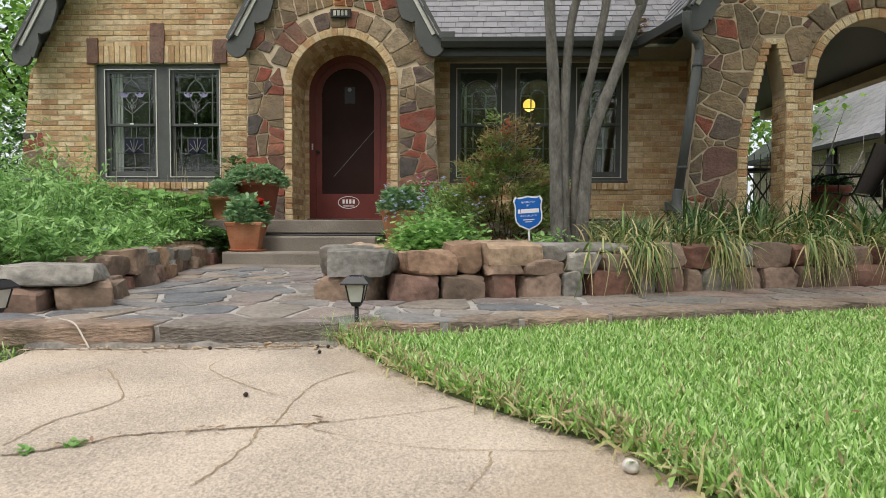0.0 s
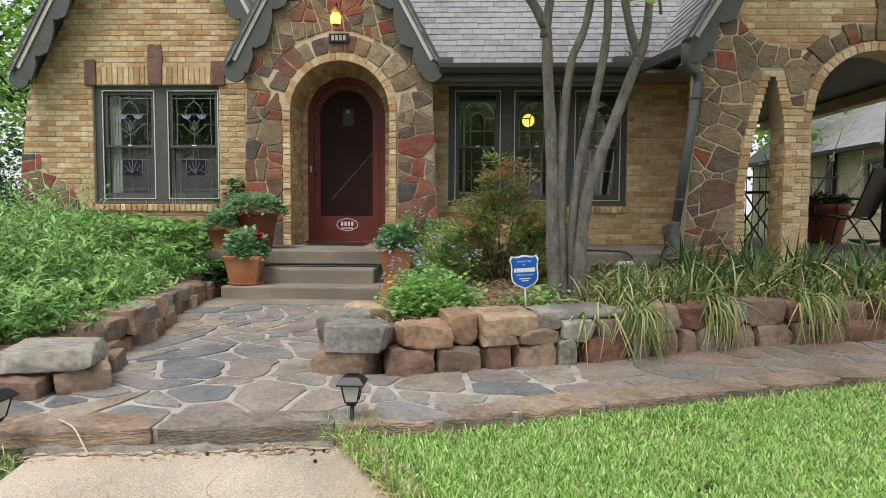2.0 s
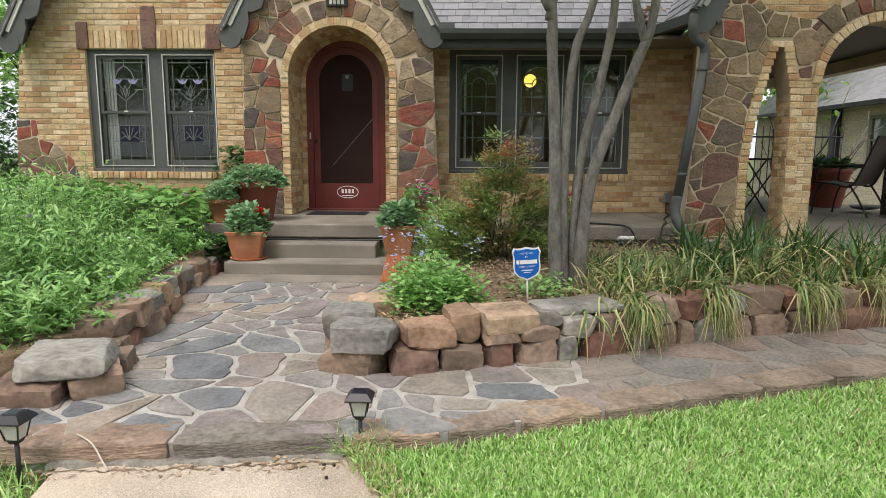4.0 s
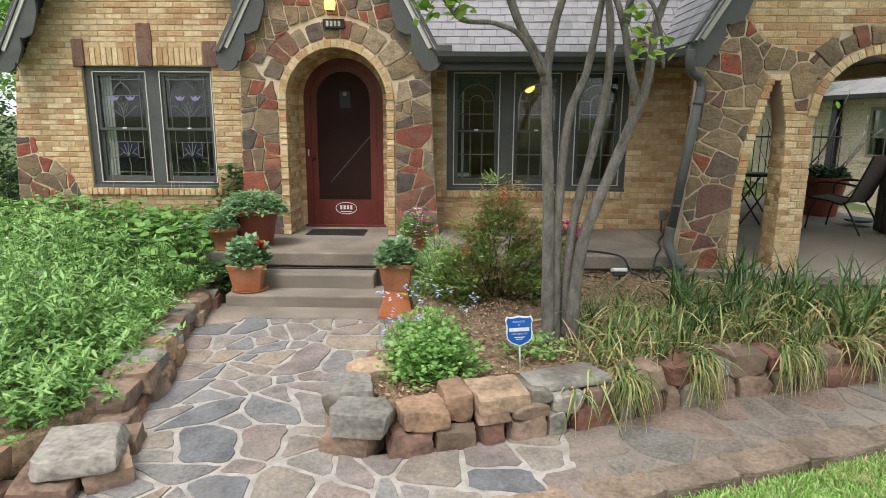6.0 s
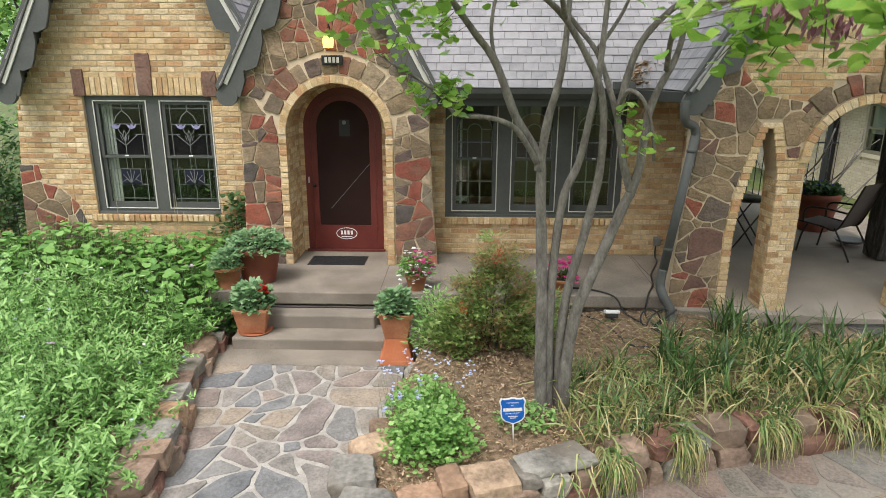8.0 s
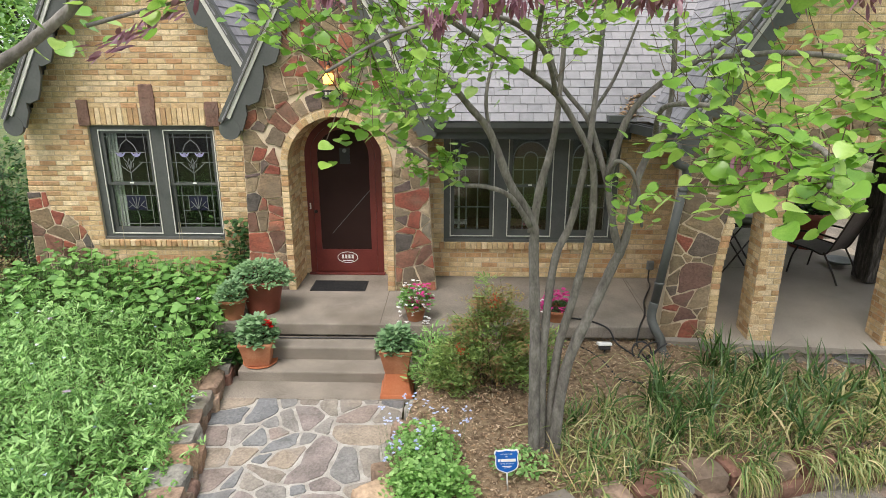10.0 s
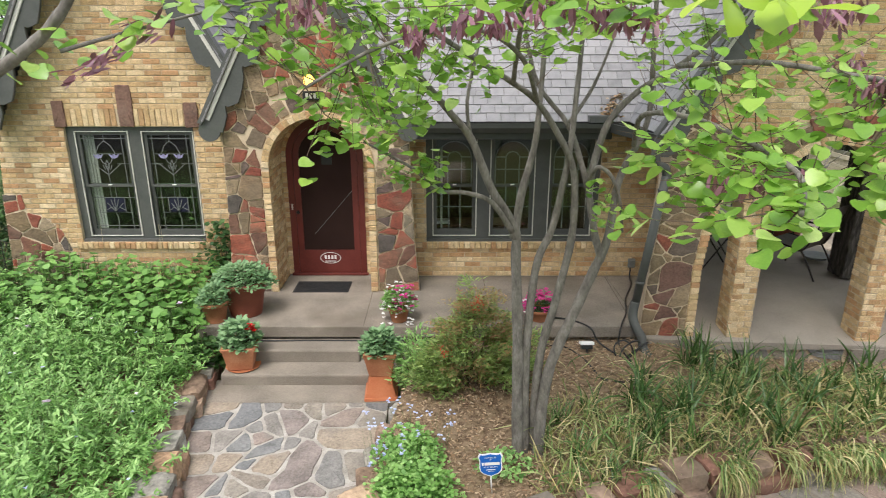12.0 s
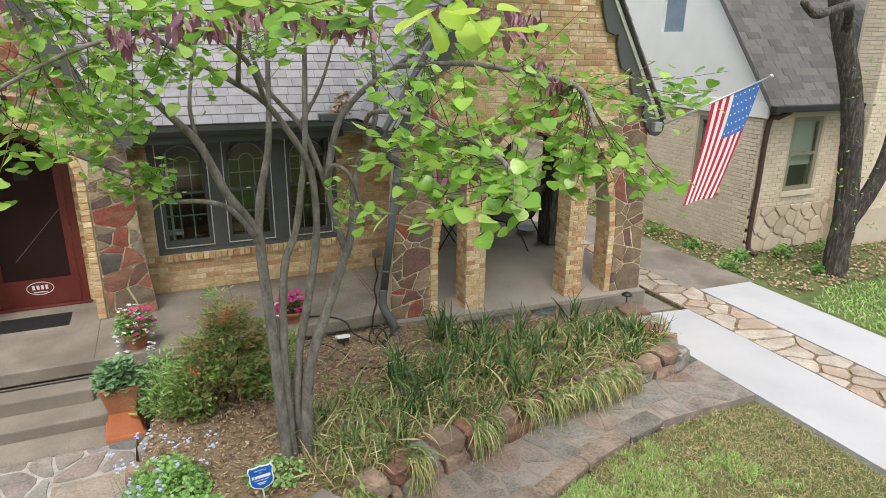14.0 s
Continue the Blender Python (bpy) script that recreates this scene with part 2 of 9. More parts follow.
def mosaic(outline, holes, r, radii=(0.19, 0.135, 0.085, 0.048), tries=(220, 600, 1600, 2400), gap=0.019):
    """Irregular stones of several sizes fitted against one another: cells between weighted seeds."""
    us, vs = [p[0] for p in outline], [p[1] for p in outline]
    seeds = []
    for size, n in zip(radii, tries):
        for _ in range(n):
            x, y = r.uniform(min(us), max(us)), r.uniform(min(vs), max(vs))
            q = size * r.uniform(0.85, 1.15)
            if not inside(outline, x, y) or any(inside(h, x, y) for h in holes):
                continue
            if any(math.hypot(x - a, y - b) < 0.86 * (q + c) for a, b, c in seeds):
                continue
            if min(near_edge(h, x, y)[2] for h in (outline, *holes)) < 0.62 * q:
                continue
            seeds.append((x, y, q))

    def clip(poly, nx, ny, c):
        out = []
        for (ax, ay), (bx, by) in zip(poly, poly[1:] + poly[:1]):
            da, db = nx * ax + ny * ay - c, nx * bx + ny * by - c
            if da <= 0:
                out.append((ax, ay))
            if da * db < 0:
                t = da / (da - db)
                out.append((ax + t * (bx - ax), ay + t * (by - ay)))
        return out
    cells = []
    for k, (x, y, q) in enumerate(seeds):
        w = 1.9 * q + 0.05
        poly = [(x - w, y - w), (x + w, y - w), (x + w, y + w), (x - w, y + w)]
        for m, (a, b, c) in enumerate(seeds):
            n = math.hypot(a - x, b - y)
            if m == k or n > 1.0:
                continue
            nx, ny = (a - x) / n, (b - y) / n
            poly = clip(poly, nx, ny, nx * x + ny * y + n / 2 + (q * q - c * c) / (2 * n) - gap / 2)
            if len(poly) < 3:
                break
        for h in holes:
            px, py, d = near_edge(h, x, y)
            if d < 0.8 and len(poly) > 2:
                nx, ny = (px - x) / d, (py - y) / d
                poly = clip(poly, nx, ny, nx * px + ny * py - gap / 2)
        for (ax, ay), (bx, by) in zip(outline, outline[1:] + outline[:1]):
            ex, ey = bx - ax, by - ay
            n = math.hypot(ex, ey)
            t = ((x - ax) * ex + (y - ay) * ey) / n / n
            if -0.02 < t < 1.02 and len(poly) > 2:
                nx, ny = ey / n, -ex / n
                side = nx * (x - ax) + ny * (y - ay)
                if side > 0:
                    nx, ny = -nx, -ny
                if abs(side) < 0.7:
                    poly = clip(poly, nx, ny, nx * ax + ny * ay - 0.004)
        fitted = []
        for u, v in poly:
            f = 1.0
            while f > 0.3 and not (inside(outline, x + f * (u - x), y + f * (v - y)) and not any(inside(h, x + f * (u - x), y + f * (v - y)) for h in holes)):
                f -= 0.06
            fitted.append((x + f * (u - x), y + f * (v - y)))
        if len(fitted) > 2:
            cells.append(fitted)
    return cells


def quarry(outline, holes, r, radii, tries, areas, gap=0.014, bend=0.42):
    """Angular stones: large cells that are split again and again by slanting joints."""
    out = []
    todo = mosaic(outline, holes, r, radii, tries, gap)
    while todo:
        poly = todo.pop()
        area = abs(sum(a[0] * b[1] - b[0] * a[1] for a, b in zip(poly, poly[1:] + poly[:1]))) / 2
        goal = areas[0] * (areas[1] / areas[0]) ** r.random()
        if area < goal * 1.5:
            if area > 0.0016:
                out.append(poly)
            continue
        cx, cy = sum(p[0] for p in poly) / len(poly), sum(p[1] for p in poly) / len(poly)
        wide = max(p[0] for p in poly) - min(p[0] for p in poly) > max(p[1] for p in poly) - min(p[1] for p in poly)
        a = (0.0 if wide else math.pi / 2) + r.uniform(-bend, bend)
        nx, ny = math.cos(a), math.sin(a)
        c = nx * cx + ny * cy + r.uniform(-0.2, 0.2) * math.sqrt(area)
        for side in (-1, 1):
            half = []
            for (ax, ay), (bx, by) in zip(poly, poly[1:] + poly[:1]):
                da, db = side * (nx * ax + ny * ay - c) + gap / 2, side * (nx * bx + ny * by - c) + gap / 2
                if da <= 0:
                    half.append((ax, ay))
                if da * db < 0:
                    t = da / (da - db)
                    half.append((ax + t * (bx - ax), ay + t * (by - ay)))
            if len(half) > 2:
                todo.append(half)
    return out


def voussoirs(cx, cz, r0, a0, a1, r, least=0.17, most=0.29, wide=(9, 17), keystone=None):
    """Stones set on end round an arch, of uneven width and length."""
    out, a = [], a0
    while a < a1 - 4:
        b = min(a + r.uniform(*wide), a1)
        if a1 - b < 6:
            b = a1
        ln = r.uniform(least, most)
        if keystone and a < keystone[0] < b:
            ln = keystone[1]
        g = 0.6
        skew = r.uniform(-1.2, 1.2)
        quad = [(r0, a + g), (r0 + ln * r.uniform(0.86, 1.05), a + g * 0.8 + skew), (r0 + ln, b - g * 0.8 + skew), (r0, b - g)]
        out.append([(cx + q * math.cos(radians(t)), cz + q * math.sin(radians(t))) for q, t in quad])
        a = b
    return out


def stones(name, cells, to, depth, material, parent, r, label="", **kw):
    """Each cell becomes a stone object of its own under its wall or path."""
    flip = (to(1, 0, 0) - to(0, 0, 0)).cross(to(0, 1, 0) - to(0, 0, 0)).dot(to(0, 0, 1) - to(0, 0, 0)) < 0
    for poly in cells:
        if poly is None or len(poly) < 3:
            continue
        area = abs(sum(a[0] * b[1] - b[0] * a[1] for a, b in zip(poly, poly[1:] + poly[:1]))) / 2
        if area < 0.0012:
            continue
        if sum(a[0] * b[1] - b[0] * a[1] for a, b in zip(poly, poly[1:] + poly[:1])) < 0:
            poly = poly[::-1]
        v, f = stone(poly, to, depth + r.uniform(-0.2, 0.25) * depth, r, **kw)
        raw(name, v, [tuple(reversed(q)) for q in f] if flip else f, material, parent, label)


# ---- materials ----
def material(name, colours, rough=0.7, scale=6.0, fine=60.0, bump=0.3, relief=0.004, metal=0.0, pick="", mottled=0.5, spec=0.4, stretch=(1, 1, 1), sub=0.0):
    """A worn surface: a ramp of colours chosen by two noises and, with pick, by each piece's own random number."""
    m = bpy.data.materials.new(name)
    m.use_nodes = True
    n, l = m.node_tree.nodes, m.node_tree.links
    bsdf = n["Principled BSDF"]
    geo = n.new("ShaderNodeNewGeometry")
    mp = n.new("ShaderNodeMapping")
    mp.inputs["Scale"].default_value = stretch
    l.new(geo.outputs["Position"], mp.inputs[0])
    big, small = n.new("ShaderNodeTexNoise"), n.new("ShaderNodeTexNoise")
    big.inputs["Scale"].default_value, big.inputs["Detail"].default_value = scale, 4
    small.inputs["Scale"].default_value, small.inputs["Detail"].default_value = fine, 3
    l.new(mp.outputs[0], big.inputs["Vector"])
    l.new(mp.outputs[0], small.inputs["Vector"])
    mix = n.new("ShaderNodeMath")
    mix.operation = "MULTIPLY_ADD"
    mix.inputs[1].default_value = 0.35
    l.new(small.outputs[0], mix.inputs[0])
    part_big = n.new("ShaderNodeMath")
    part_big.operation = "MULTIPLY"
    part_big.inputs[1].default_value = 0.65
    l.new(big.outputs[0], part_big.inputs[0])
    l.new(part_big.outputs[0], mix.inputs[2])
    value = mix.outputs[0]
    spread = n.new("ShaderNodeMapRange")
    spread.inputs["From Min"].default_value, spread.inputs["From Max"].default_value = 0.3, 0.7
    l.new(value, spread.inputs["Value"])
    value = spread.outputs[0]
    if pick:
        src = n.new("ShaderNodeObjectInfo").outputs["Random"] if pick == "object" else geo.outputs["Random Per Island"]
        blend = n.new("ShaderNodeMix")
        blend.inputs[0].default_value = mottled
        l.new(src, blend.inputs[2])
        l.new(value, blend.inputs[3])
        value = blend.outputs[0]
    ramp = n.new("ShaderNodeValToRGB")
    while len(ramp.color_ramp.elements) < len(colours):
        ramp.color_ramp.elements.new(0.5)
    for i, c in enumerate(colours):
        e = ramp.color_ramp.elements[i]
        e.position = i / max(1, len(colours) - 1)
        e.color = (*c, 1)
    l.new(value, ramp.inputs[0])
    l.new(ramp.outputs[0], bsdf.inputs["Base Color"])
    bsdf.inputs["Roughness"].default_value, bsdf.inputs["Metallic"].default_value = rough, metal
    bsdf.inputs["Specular IOR Level"].default_value = spec
    if bump:
        bp = n.new("ShaderNodeBump")
        bp.inputs["Strength"].default_value, bp.inputs["Distance"].default_value = bump, relief
        l.new(mix.outputs[0], bp.inputs["Height"])
        l.new(bp.outputs[0], bsdf.inputs["Normal"])
    if sub:
        bsdf.inputs["Subsurface Weight"].default_value = 0
        tr = n.new("ShaderNodeBsdfTranslucent")
        l.new(ramp.outputs[0], tr.inputs[0])
        add = n.new("ShaderNodeMixShader")
        add.inputs[0].default_value = sub
        l.new(bsdf.outputs[0], add.inputs[1])
        l.new(tr.outputs[0], add.inputs[2])
        l.new(add.outputs[0], n["Material Output"].inputs[0])
    return m


def piece_material(name, colours, rough=0.85, scale=6.0, fine=60.0, bump=0.8, relief=0.01, pick="object", stretch=(1, 1, 1), stain=(0.12, 0.10, 0.08), stained=0.35, dark=0.6, light=1.35, grit=1.0):
    """Pieces that each take one of several colours, with grain, bedding and stains of their own."""
    m = bpy.data.materials.new(name)
    m.use_nodes = True
    n, l = m.node_tree.nodes, m.node_tree.links
    bsdf = n["Principled BSDF"]
    geo = n.new("ShaderNodeNewGeometry")
    rand = n.new("ShaderNodeObjectInfo").outputs["Random"] if pick == "object" else geo.outputs["Random Per Island"]
    mp = n.new("ShaderNodeMapping")
    mp.inputs["Scale"].default_value = stretch
    l.new(geo.outputs["Position"], mp.inputs[0])
    turn = n.new("ShaderNodeMath")
    turn.operation = "MULTIPLY"
    turn.inputs[1].default_value = 40.0
    l.new(rand, turn.inputs[0])
    noises = []
    for s, d in ((scale, 5), (fine, 4), (scale * 0.45, 3)):
        t = n.new("ShaderNodeTexNoise")
        t.noise_dimensions = "4D"
        t.inputs["Scale"].default_value, t.inputs["Detail"].default_value = s, d
        l.new(mp.outputs[0], t.inputs["Vector"])
        l.new(turn.outputs[0], t.inputs["W"])
        noises.append(t.outputs[0])
    ramp = n.new("ShaderNodeValToRGB")
    ramp.color_ramp.interpolation = "CONSTANT"
    while len(ramp.color_ramp.elements) < len(colours):
        ramp.color_ramp.elements.new(0.5)
    for i, c in enumerate(colours):
        e = ramp.color_ramp.elements[i]
        e.position, e.color = i / len(colours), (*c, 1)
    l.new(rand, ramp.inputs[0])
    add = n.new("ShaderNodeMath")
    add.operation = "MULTIPLY_ADD"
    l.new(noises[1], add.inputs[0])
    add.inputs[1].default_value = grit
    l.new(noises[0], add.inputs[2])
    spread = n.new("ShaderNodeMapRange")
    spread.inputs["From Min"].default_value, spread.inputs["From Max"].default_value = 0.5 + 0.5 * grit - 0.2 - 0.08 * grit, 0.5 + 0.5 * grit + 0.2 + 0.08 * grit
    spread.inputs["To Min"].default_value, spread.inputs["To Max"].default_value = dark, light
    l.new(add.outputs[0], spread.inputs["Value"])
    grain = n.new("ShaderNodeMixRGB")
    grain.blend_type = "MULTIPLY"
    grain.inputs[0].default_value = 1.0
    l.new(ramp.outputs[0], grain.inputs[1])
    l.new(spread.outputs[0], grain.inputs[2])
    where = n.new("ShaderNodeMapRange")
    where.inputs["From Min"].default_value, where.inputs["From Max"].default_value = 0.52, 0.66
    where.inputs["To Max"].default_value = stained
    l.new(noises[2], where.inputs["Value"])
    dirt = n.new("ShaderNodeMixRGB")
    dirt.inputs[2].default_value = (*stain, 1)
    l.new(where.outputs[0], dirt.inputs[0])
    l.new(grain.outputs[0], dirt.inputs[1])
    l.new(dirt.outputs[0], bsdf.inputs["Base Color"])
    bsdf.inputs["Roughness"].default_value = rough
    bsdf.inputs["Specular IOR Level"].default_value = 0.3
    bp = n.new("ShaderNodeBump")
    bp.inputs["Strength"].default_value, bp.inputs["Distance"].default_value = bump, relief
    l.new(add.outputs[0], bp.inputs["Height"])
    l.new(bp.outputs[0], bsdf.inputs["Normal"])
    return m


def glass_material(name, tint=(1, 1, 1), rough=0.0):
    """Clear pane: mostly see-through, mirrors more at a slant."""
    m = bpy.data.materials.new(name)
    m.use_nodes = True
    n, l = m.node_tree.nodes, m.node_tree.links
    n.remove(n["Principled BSDF"])
    tr, gl, mx = n.new("ShaderNodeBsdfTransparent"), n.new("ShaderNodeBsdfGlossy"), n.new("ShaderNodeMixShader")
    lw, pw, mr = n.new("ShaderNodeLayerWeight"), n.new("ShaderNodeMath"), n.new("ShaderNodeMapRange")
    lw.inputs[0].default_value = 0.5
    pw.operation = "POWER"
    pw.inputs[1].default_value = 4.0
    mr.inputs["To Min"].default_value, mr.inputs["To Max"].default_value = 0.05, 0.9
    tr.inputs[0].default_value = (*tint, 1)
    gl.inputs["Roughness"].default_value = rough
    l.new(lw.outputs["Facing"], pw.inputs[0])
    l.new(pw.outputs[0], mr.inputs["Value"])
    l.new(mr.outputs[0], mx.inputs[0])
    l.new(tr.outputs[0], mx.inputs[1])
    l.new(gl.outputs[0], mx.inputs[2])
    l.new(mx.outputs[0], n["Material Output"].inputs[0])
    return m


def glow(name, colour, strength):
    m = bpy.data.materials.new(name)
    m.use_nodes = True
    b = m.node_tree.nodes["Principled BSDF"]
    b.inputs["Base Color"].default_value = (*colour, 1)
    b.inputs["Emission Color"].default_value = (*colour, 1)
    b.inputs["Emission Strength"].default_value = strength
    return m


BRICK_TONES = [(0.597, 0.437, 0.244), (0.509, 0.348, 0.178), (0.64, 0.487, 0.288), (0.574, 0.42, 0.233), (0.684, 0.542, 0.342), (0.542, 0.381, 0.202), (0.422, 0.264, 0.134), (0.629, 0.464, 0.263), (0.488, 0.287, 0.146), (0.607, 0.448, 0.257), (0.661, 0.508, 0.306), (0.553, 0.404, 0.219), (0.483, 0.297, 0.15)]
BRICK = piece_material("tan_brick_faces", BRICK_TONES, 0.9, 14, 90, 1.0, 0.012, "island", (1, 1, 1), (0.34, 0.235, 0.13), 0.3, 0.68, 1.24)
BRICK_ONE = piece_material("tan_brick", BRICK_TONES, 0.9, 14, 90, 1.0, 0.012, "object", (1, 1, 1), (0.34, 0.235, 0.13), 0.3, 0.68, 1.24)
MORTAR = material("sandy_mortar", [(0.38, 0.30, 0.20), (0.48, 0.39, 0.27), (0.55, 0.46, 0.33)], 0.95, 5, 80, 0.6, 0.004)
STONE_JOINT = material("pale_stone_mortar", [(0.42, 0.33, 0.22), (0.54, 0.44, 0.31), (0.64, 0.54, 0.40)], 0.95, 6, 70, 0.7, 0.006)
STONE_TONES = [(0.28, 0.088, 0.054), (0.20, 0.145, 0.085), (0.118, 0.084, 0.073), (0.30, 0.22, 0.14), (0.245, 0.078, 0.05), (0.175, 0.13, 0.082), (0.16, 0.085, 0.06), (0.22, 0.165, 0.10), (0.10, 0.085, 0.074), (0.31, 0.12, 0.074), (0.24, 0.17, 0.105), (0.135, 0.10, 0.082), (0.19, 0.16, 0.115), (0.23, 0.072, 0.048), (0.34, 0.265, 0.175), (0.15, 0.115, 0.08), (0.205, 0.10, 0.068), (0.27, 0.205, 0.13)]
STONE = piece_material("sandstone", STONE_TONES, 0.88, 7, 38, 0.7, 0.014, "object", (1, 1, 1.4), (0.15, 0.12, 0.085), 0.5, 0.55, 1.35)
STONE_WING = piece_material("brown_sandstone", [(0.215, 0.155, 0.09), (0.185, 0.14, 0.085), (0.15, 0.085, 0.065), (0.25, 0.18, 0.108), (0.20, 0.15, 0.09), (0.13, 0.10, 0.078), (0.27, 0.20, 0.125), (0.23, 0.165, 0.095), (0.25, 0.085, 0.055), (0.175, 0.13, 0.085), (0.165, 0.095, 0.072), (0.24, 0.175, 0.105)], 0.88, 7, 38, 0.7, 0.014, "object", (1, 1, 1.4), (0.15, 0.12, 0.085), 0.5, 0.6, 1.3)
ACCENT = piece_material("maroon_sandstone", [(0.15, 0.08, 0.062), (0.19, 0.095, 0.068), (0.17, 0.10, 0.075)], 0.88, 7, 38, 0.8, 0.012)
FLAG_TONES = [(0.19, 0.185, 0.175), (0.235, 0.205, 0.17), (0.16, 0.164, 0.166), (0.215, 0.20, 0.18), (0.27, 0.225, 0.175), (0.17, 0.172, 0.17), (0.225, 0.185, 0.16), (0.195, 0.19, 0.18), (0.24, 0.215, 0.18), (0.14, 0.145, 0.148), (0.205, 0.175, 0.16)]
FLAG = piece_material("flagstone", FLAG_TONES, 0.75, 5, 45, 0.9, 0.012, "object", (1, 1, 1), (0.205, 0.195, 0.18), 0.5, 0.6, 1.4, 0.8)
PAVER = piece_material("pale_paving_stone", [(0.36, 0.31, 0.245), (0.42, 0.37, 0.30), (0.32, 0.27, 0.21), (0.40, 0.35, 0.29), (0.38, 0.29, 0.22)], 0.85, 5, 45, 0.9, 0.012, "object", (1, 1, 1), (0.30, 0.24, 0.18), 0.6, 0.65, 1.25)
FLAG_DUSTY = piece_material("dusty_flagstone", [(0.195, 0.178, 0.152), (0.225, 0.20, 0.165), (0.175, 0.165, 0.145), (0.205, 0.172, 0.145), (0.19, 0.175, 0.15), (0.215, 0.16, 0.13)], 0.8, 4, 45, 0.9, 0.01, "object", (1, 1, 1), (0.29, 0.25, 0.205), 0.7, 0.55, 1.4)
DUST_JOINT = material("dusty_mortar", [(0.175, 0.15, 0.12), (0.225, 0.195, 0.16), (0.28, 0.25, 0.205)], 0.95, 5, 90, 0.6, 0.004)
FLAG_JOINT = material("flagstone_mortar", [(0.22, 0.205, 0.18), (0.34, 0.32, 0.285), (0.46, 0.44, 0.40)], 0.95, 8, 90, 0.6, 0.004)
TRIM = material("grey_green_trim_paint", [(0.062, 0.067, 0.062), (0.077, 0.081, 0.075), (0.092, 0.096, 0.089)], 0.55, 5, 40, 0.15, 0.002)
# olive-black gutter tone, with the eave's shadow put into the colour
GUTTER = material("eave_shadowed_gutter_paint", [(0.034, 0.037, 0.033), (0.05, 0.053, 0.048)], 0.45, 5, 40, 0.1, 0.002)
BEAD = material("cream_trim_paint", [(0.50, 0.49, 0.43), (0.62, 0.61, 0.55)], 0.55, 8, 60, 0.1, 0.002)
SOFFIT = material("olive_soffit_paint", [(0.19, 0.185, 0.13), (0.24, 0.23, 0.165)], 0.6, 5, 40, 0.1, 0.002)
MAROON = material("maroon_door_paint", [(0.095, 0.017, 0.013), (0.13, 0.026, 0.02), (0.15, 0.034, 0.026)], 0.45, 4, 50, 0.15, 0.002)
SCREEN = material("dark_door_mesh", [(0.024, 0.012, 0.010), (0.033, 0.018, 0.015)], 0.8, 3, 300, 0.2, 0.001, spec=0.12)
CONCRETE = piece_material("worn_concrete", [(0.455, 0.385, 0.30)], 0.9, 2.2, 190, 0.8, 0.004, "object", (1, 1, 1), (0.38, 0.285, 0.19), 0.7, 0.58, 1.34, 1.7)
STEP_CONC = piece_material("weathered_step_concrete", [(0.222, 0.195, 0.16)], 0.85, 2.3, 140, 0.7, 0.004, "object", (1, 1, 1), (0.125, 0.105, 0.08), 0.8, 0.6, 1.32, 1.2)
PORCH_CONC = piece_material("smooth_porch_concrete", [(0.275, 0.245, 0.205)], 0.8, 1.6, 120, 0.5, 0.003, "object", (1, 1, 1), (0.20, 0.17, 0.135), 0.6, 0.7, 1.22, 0.9)
DRIVE_CONC = material("new_pale_concrete", [(0.33, 0.335, 0.34), (0.39, 0.395, 0.40), (0.43, 0.43, 0.43)], 0.85, 1.2, 90, 0.25, 0.002)
SHINGLE = material("grey_shingles", [(0.165, 0.162, 0.17), (0.23, 0.227, 0.237), (0.285, 0.28, 0.29), (0.21, 0.207, 0.217)], 0.95, 9, 160, 0.9, 0.006, pick="island", mottled=0.5)
SHINGLE_ONE = material("grey_shingle_tab", [(0.165, 0.162, 0.17), (0.23, 0.227, 0.237), (0.285, 0.28, 0.29), (0.21, 0.207, 0.217)], 0.95, 9, 160, 0.9, 0.006, pick="object", mottled=0.5)
DARK_SHINGLE = material("charcoal_shingles", [(0.07, 0.068, 0.066), (0.12, 0.115, 0.11), (0.17, 0.165, 0.155)], 0.95, 3, 120, 0.7, 0.004, pick="island", mottled=0.4)
SOIL = material("mulch_and_soil", [(0.07, 0.045, 0.028), (0.15, 0.10, 0.06), (0.27, 0.20, 0.125), (0.17, 0.115, 0.07)], 1.0, 18, 120, 1.0, 0.02)
TURF_SOIL = material("lawn_soil", [(0.05, 0.06, 0.02), (0.09, 0.12, 0.035), (0.14, 0.15, 0.06)], 1.0, 5, 90, 1.0, 0.02)
# plaster coloured dark, so that indoor dimness sits behind the glass
INNER = material("shade_dark_plaster", [(0.10, 0.085, 0.065), (0.14, 0.12, 0.09)], 0.9, 2, 30, 0.1, 0.002)
WINDOW_GLASS = glass_material("window_glass", (0.86, 0.9, 0.88))
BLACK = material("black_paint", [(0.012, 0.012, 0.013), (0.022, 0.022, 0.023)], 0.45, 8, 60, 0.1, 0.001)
WHITE = material("white_paint", [(0.72, 0.72, 0.70), (0.80, 0.80, 0.78)], 0.6, 3, 50, 0.1, 0.001)
PALE_BRICK = material("cream_painted_brick", [(0.50, 0.42, 0.31), (0.60, 0.52, 0.40), (0.66, 0.58, 0.46)], 0.85, 3, 90, 0.5, 0.004, pick="island", mottled=0.5)
PALE_JOINT = material("cream_brick_mortar", [(0.42, 0.36, 0.27), (0.52, 0.46, 0.36)], 0.9, 3, 80, 0.4, 0.003)
STUCCO = material("white_stucco", [(0.68, 0.69, 0.67), (0.76, 0.77, 0.75)], 0.9, 2, 60, 0.3, 0.003)

# ---- ground ----
FLOOR_Z = 0.465
LOWER_Z = -0.05
bm = bmesh.new()
R = 900
vs = [bm.verts.new((x, y, LOWER_Z - 0.05)) for x, y in ((-R, -R), (R, -R), (R, R), (-R, R))]
bm.faces.new(vs)
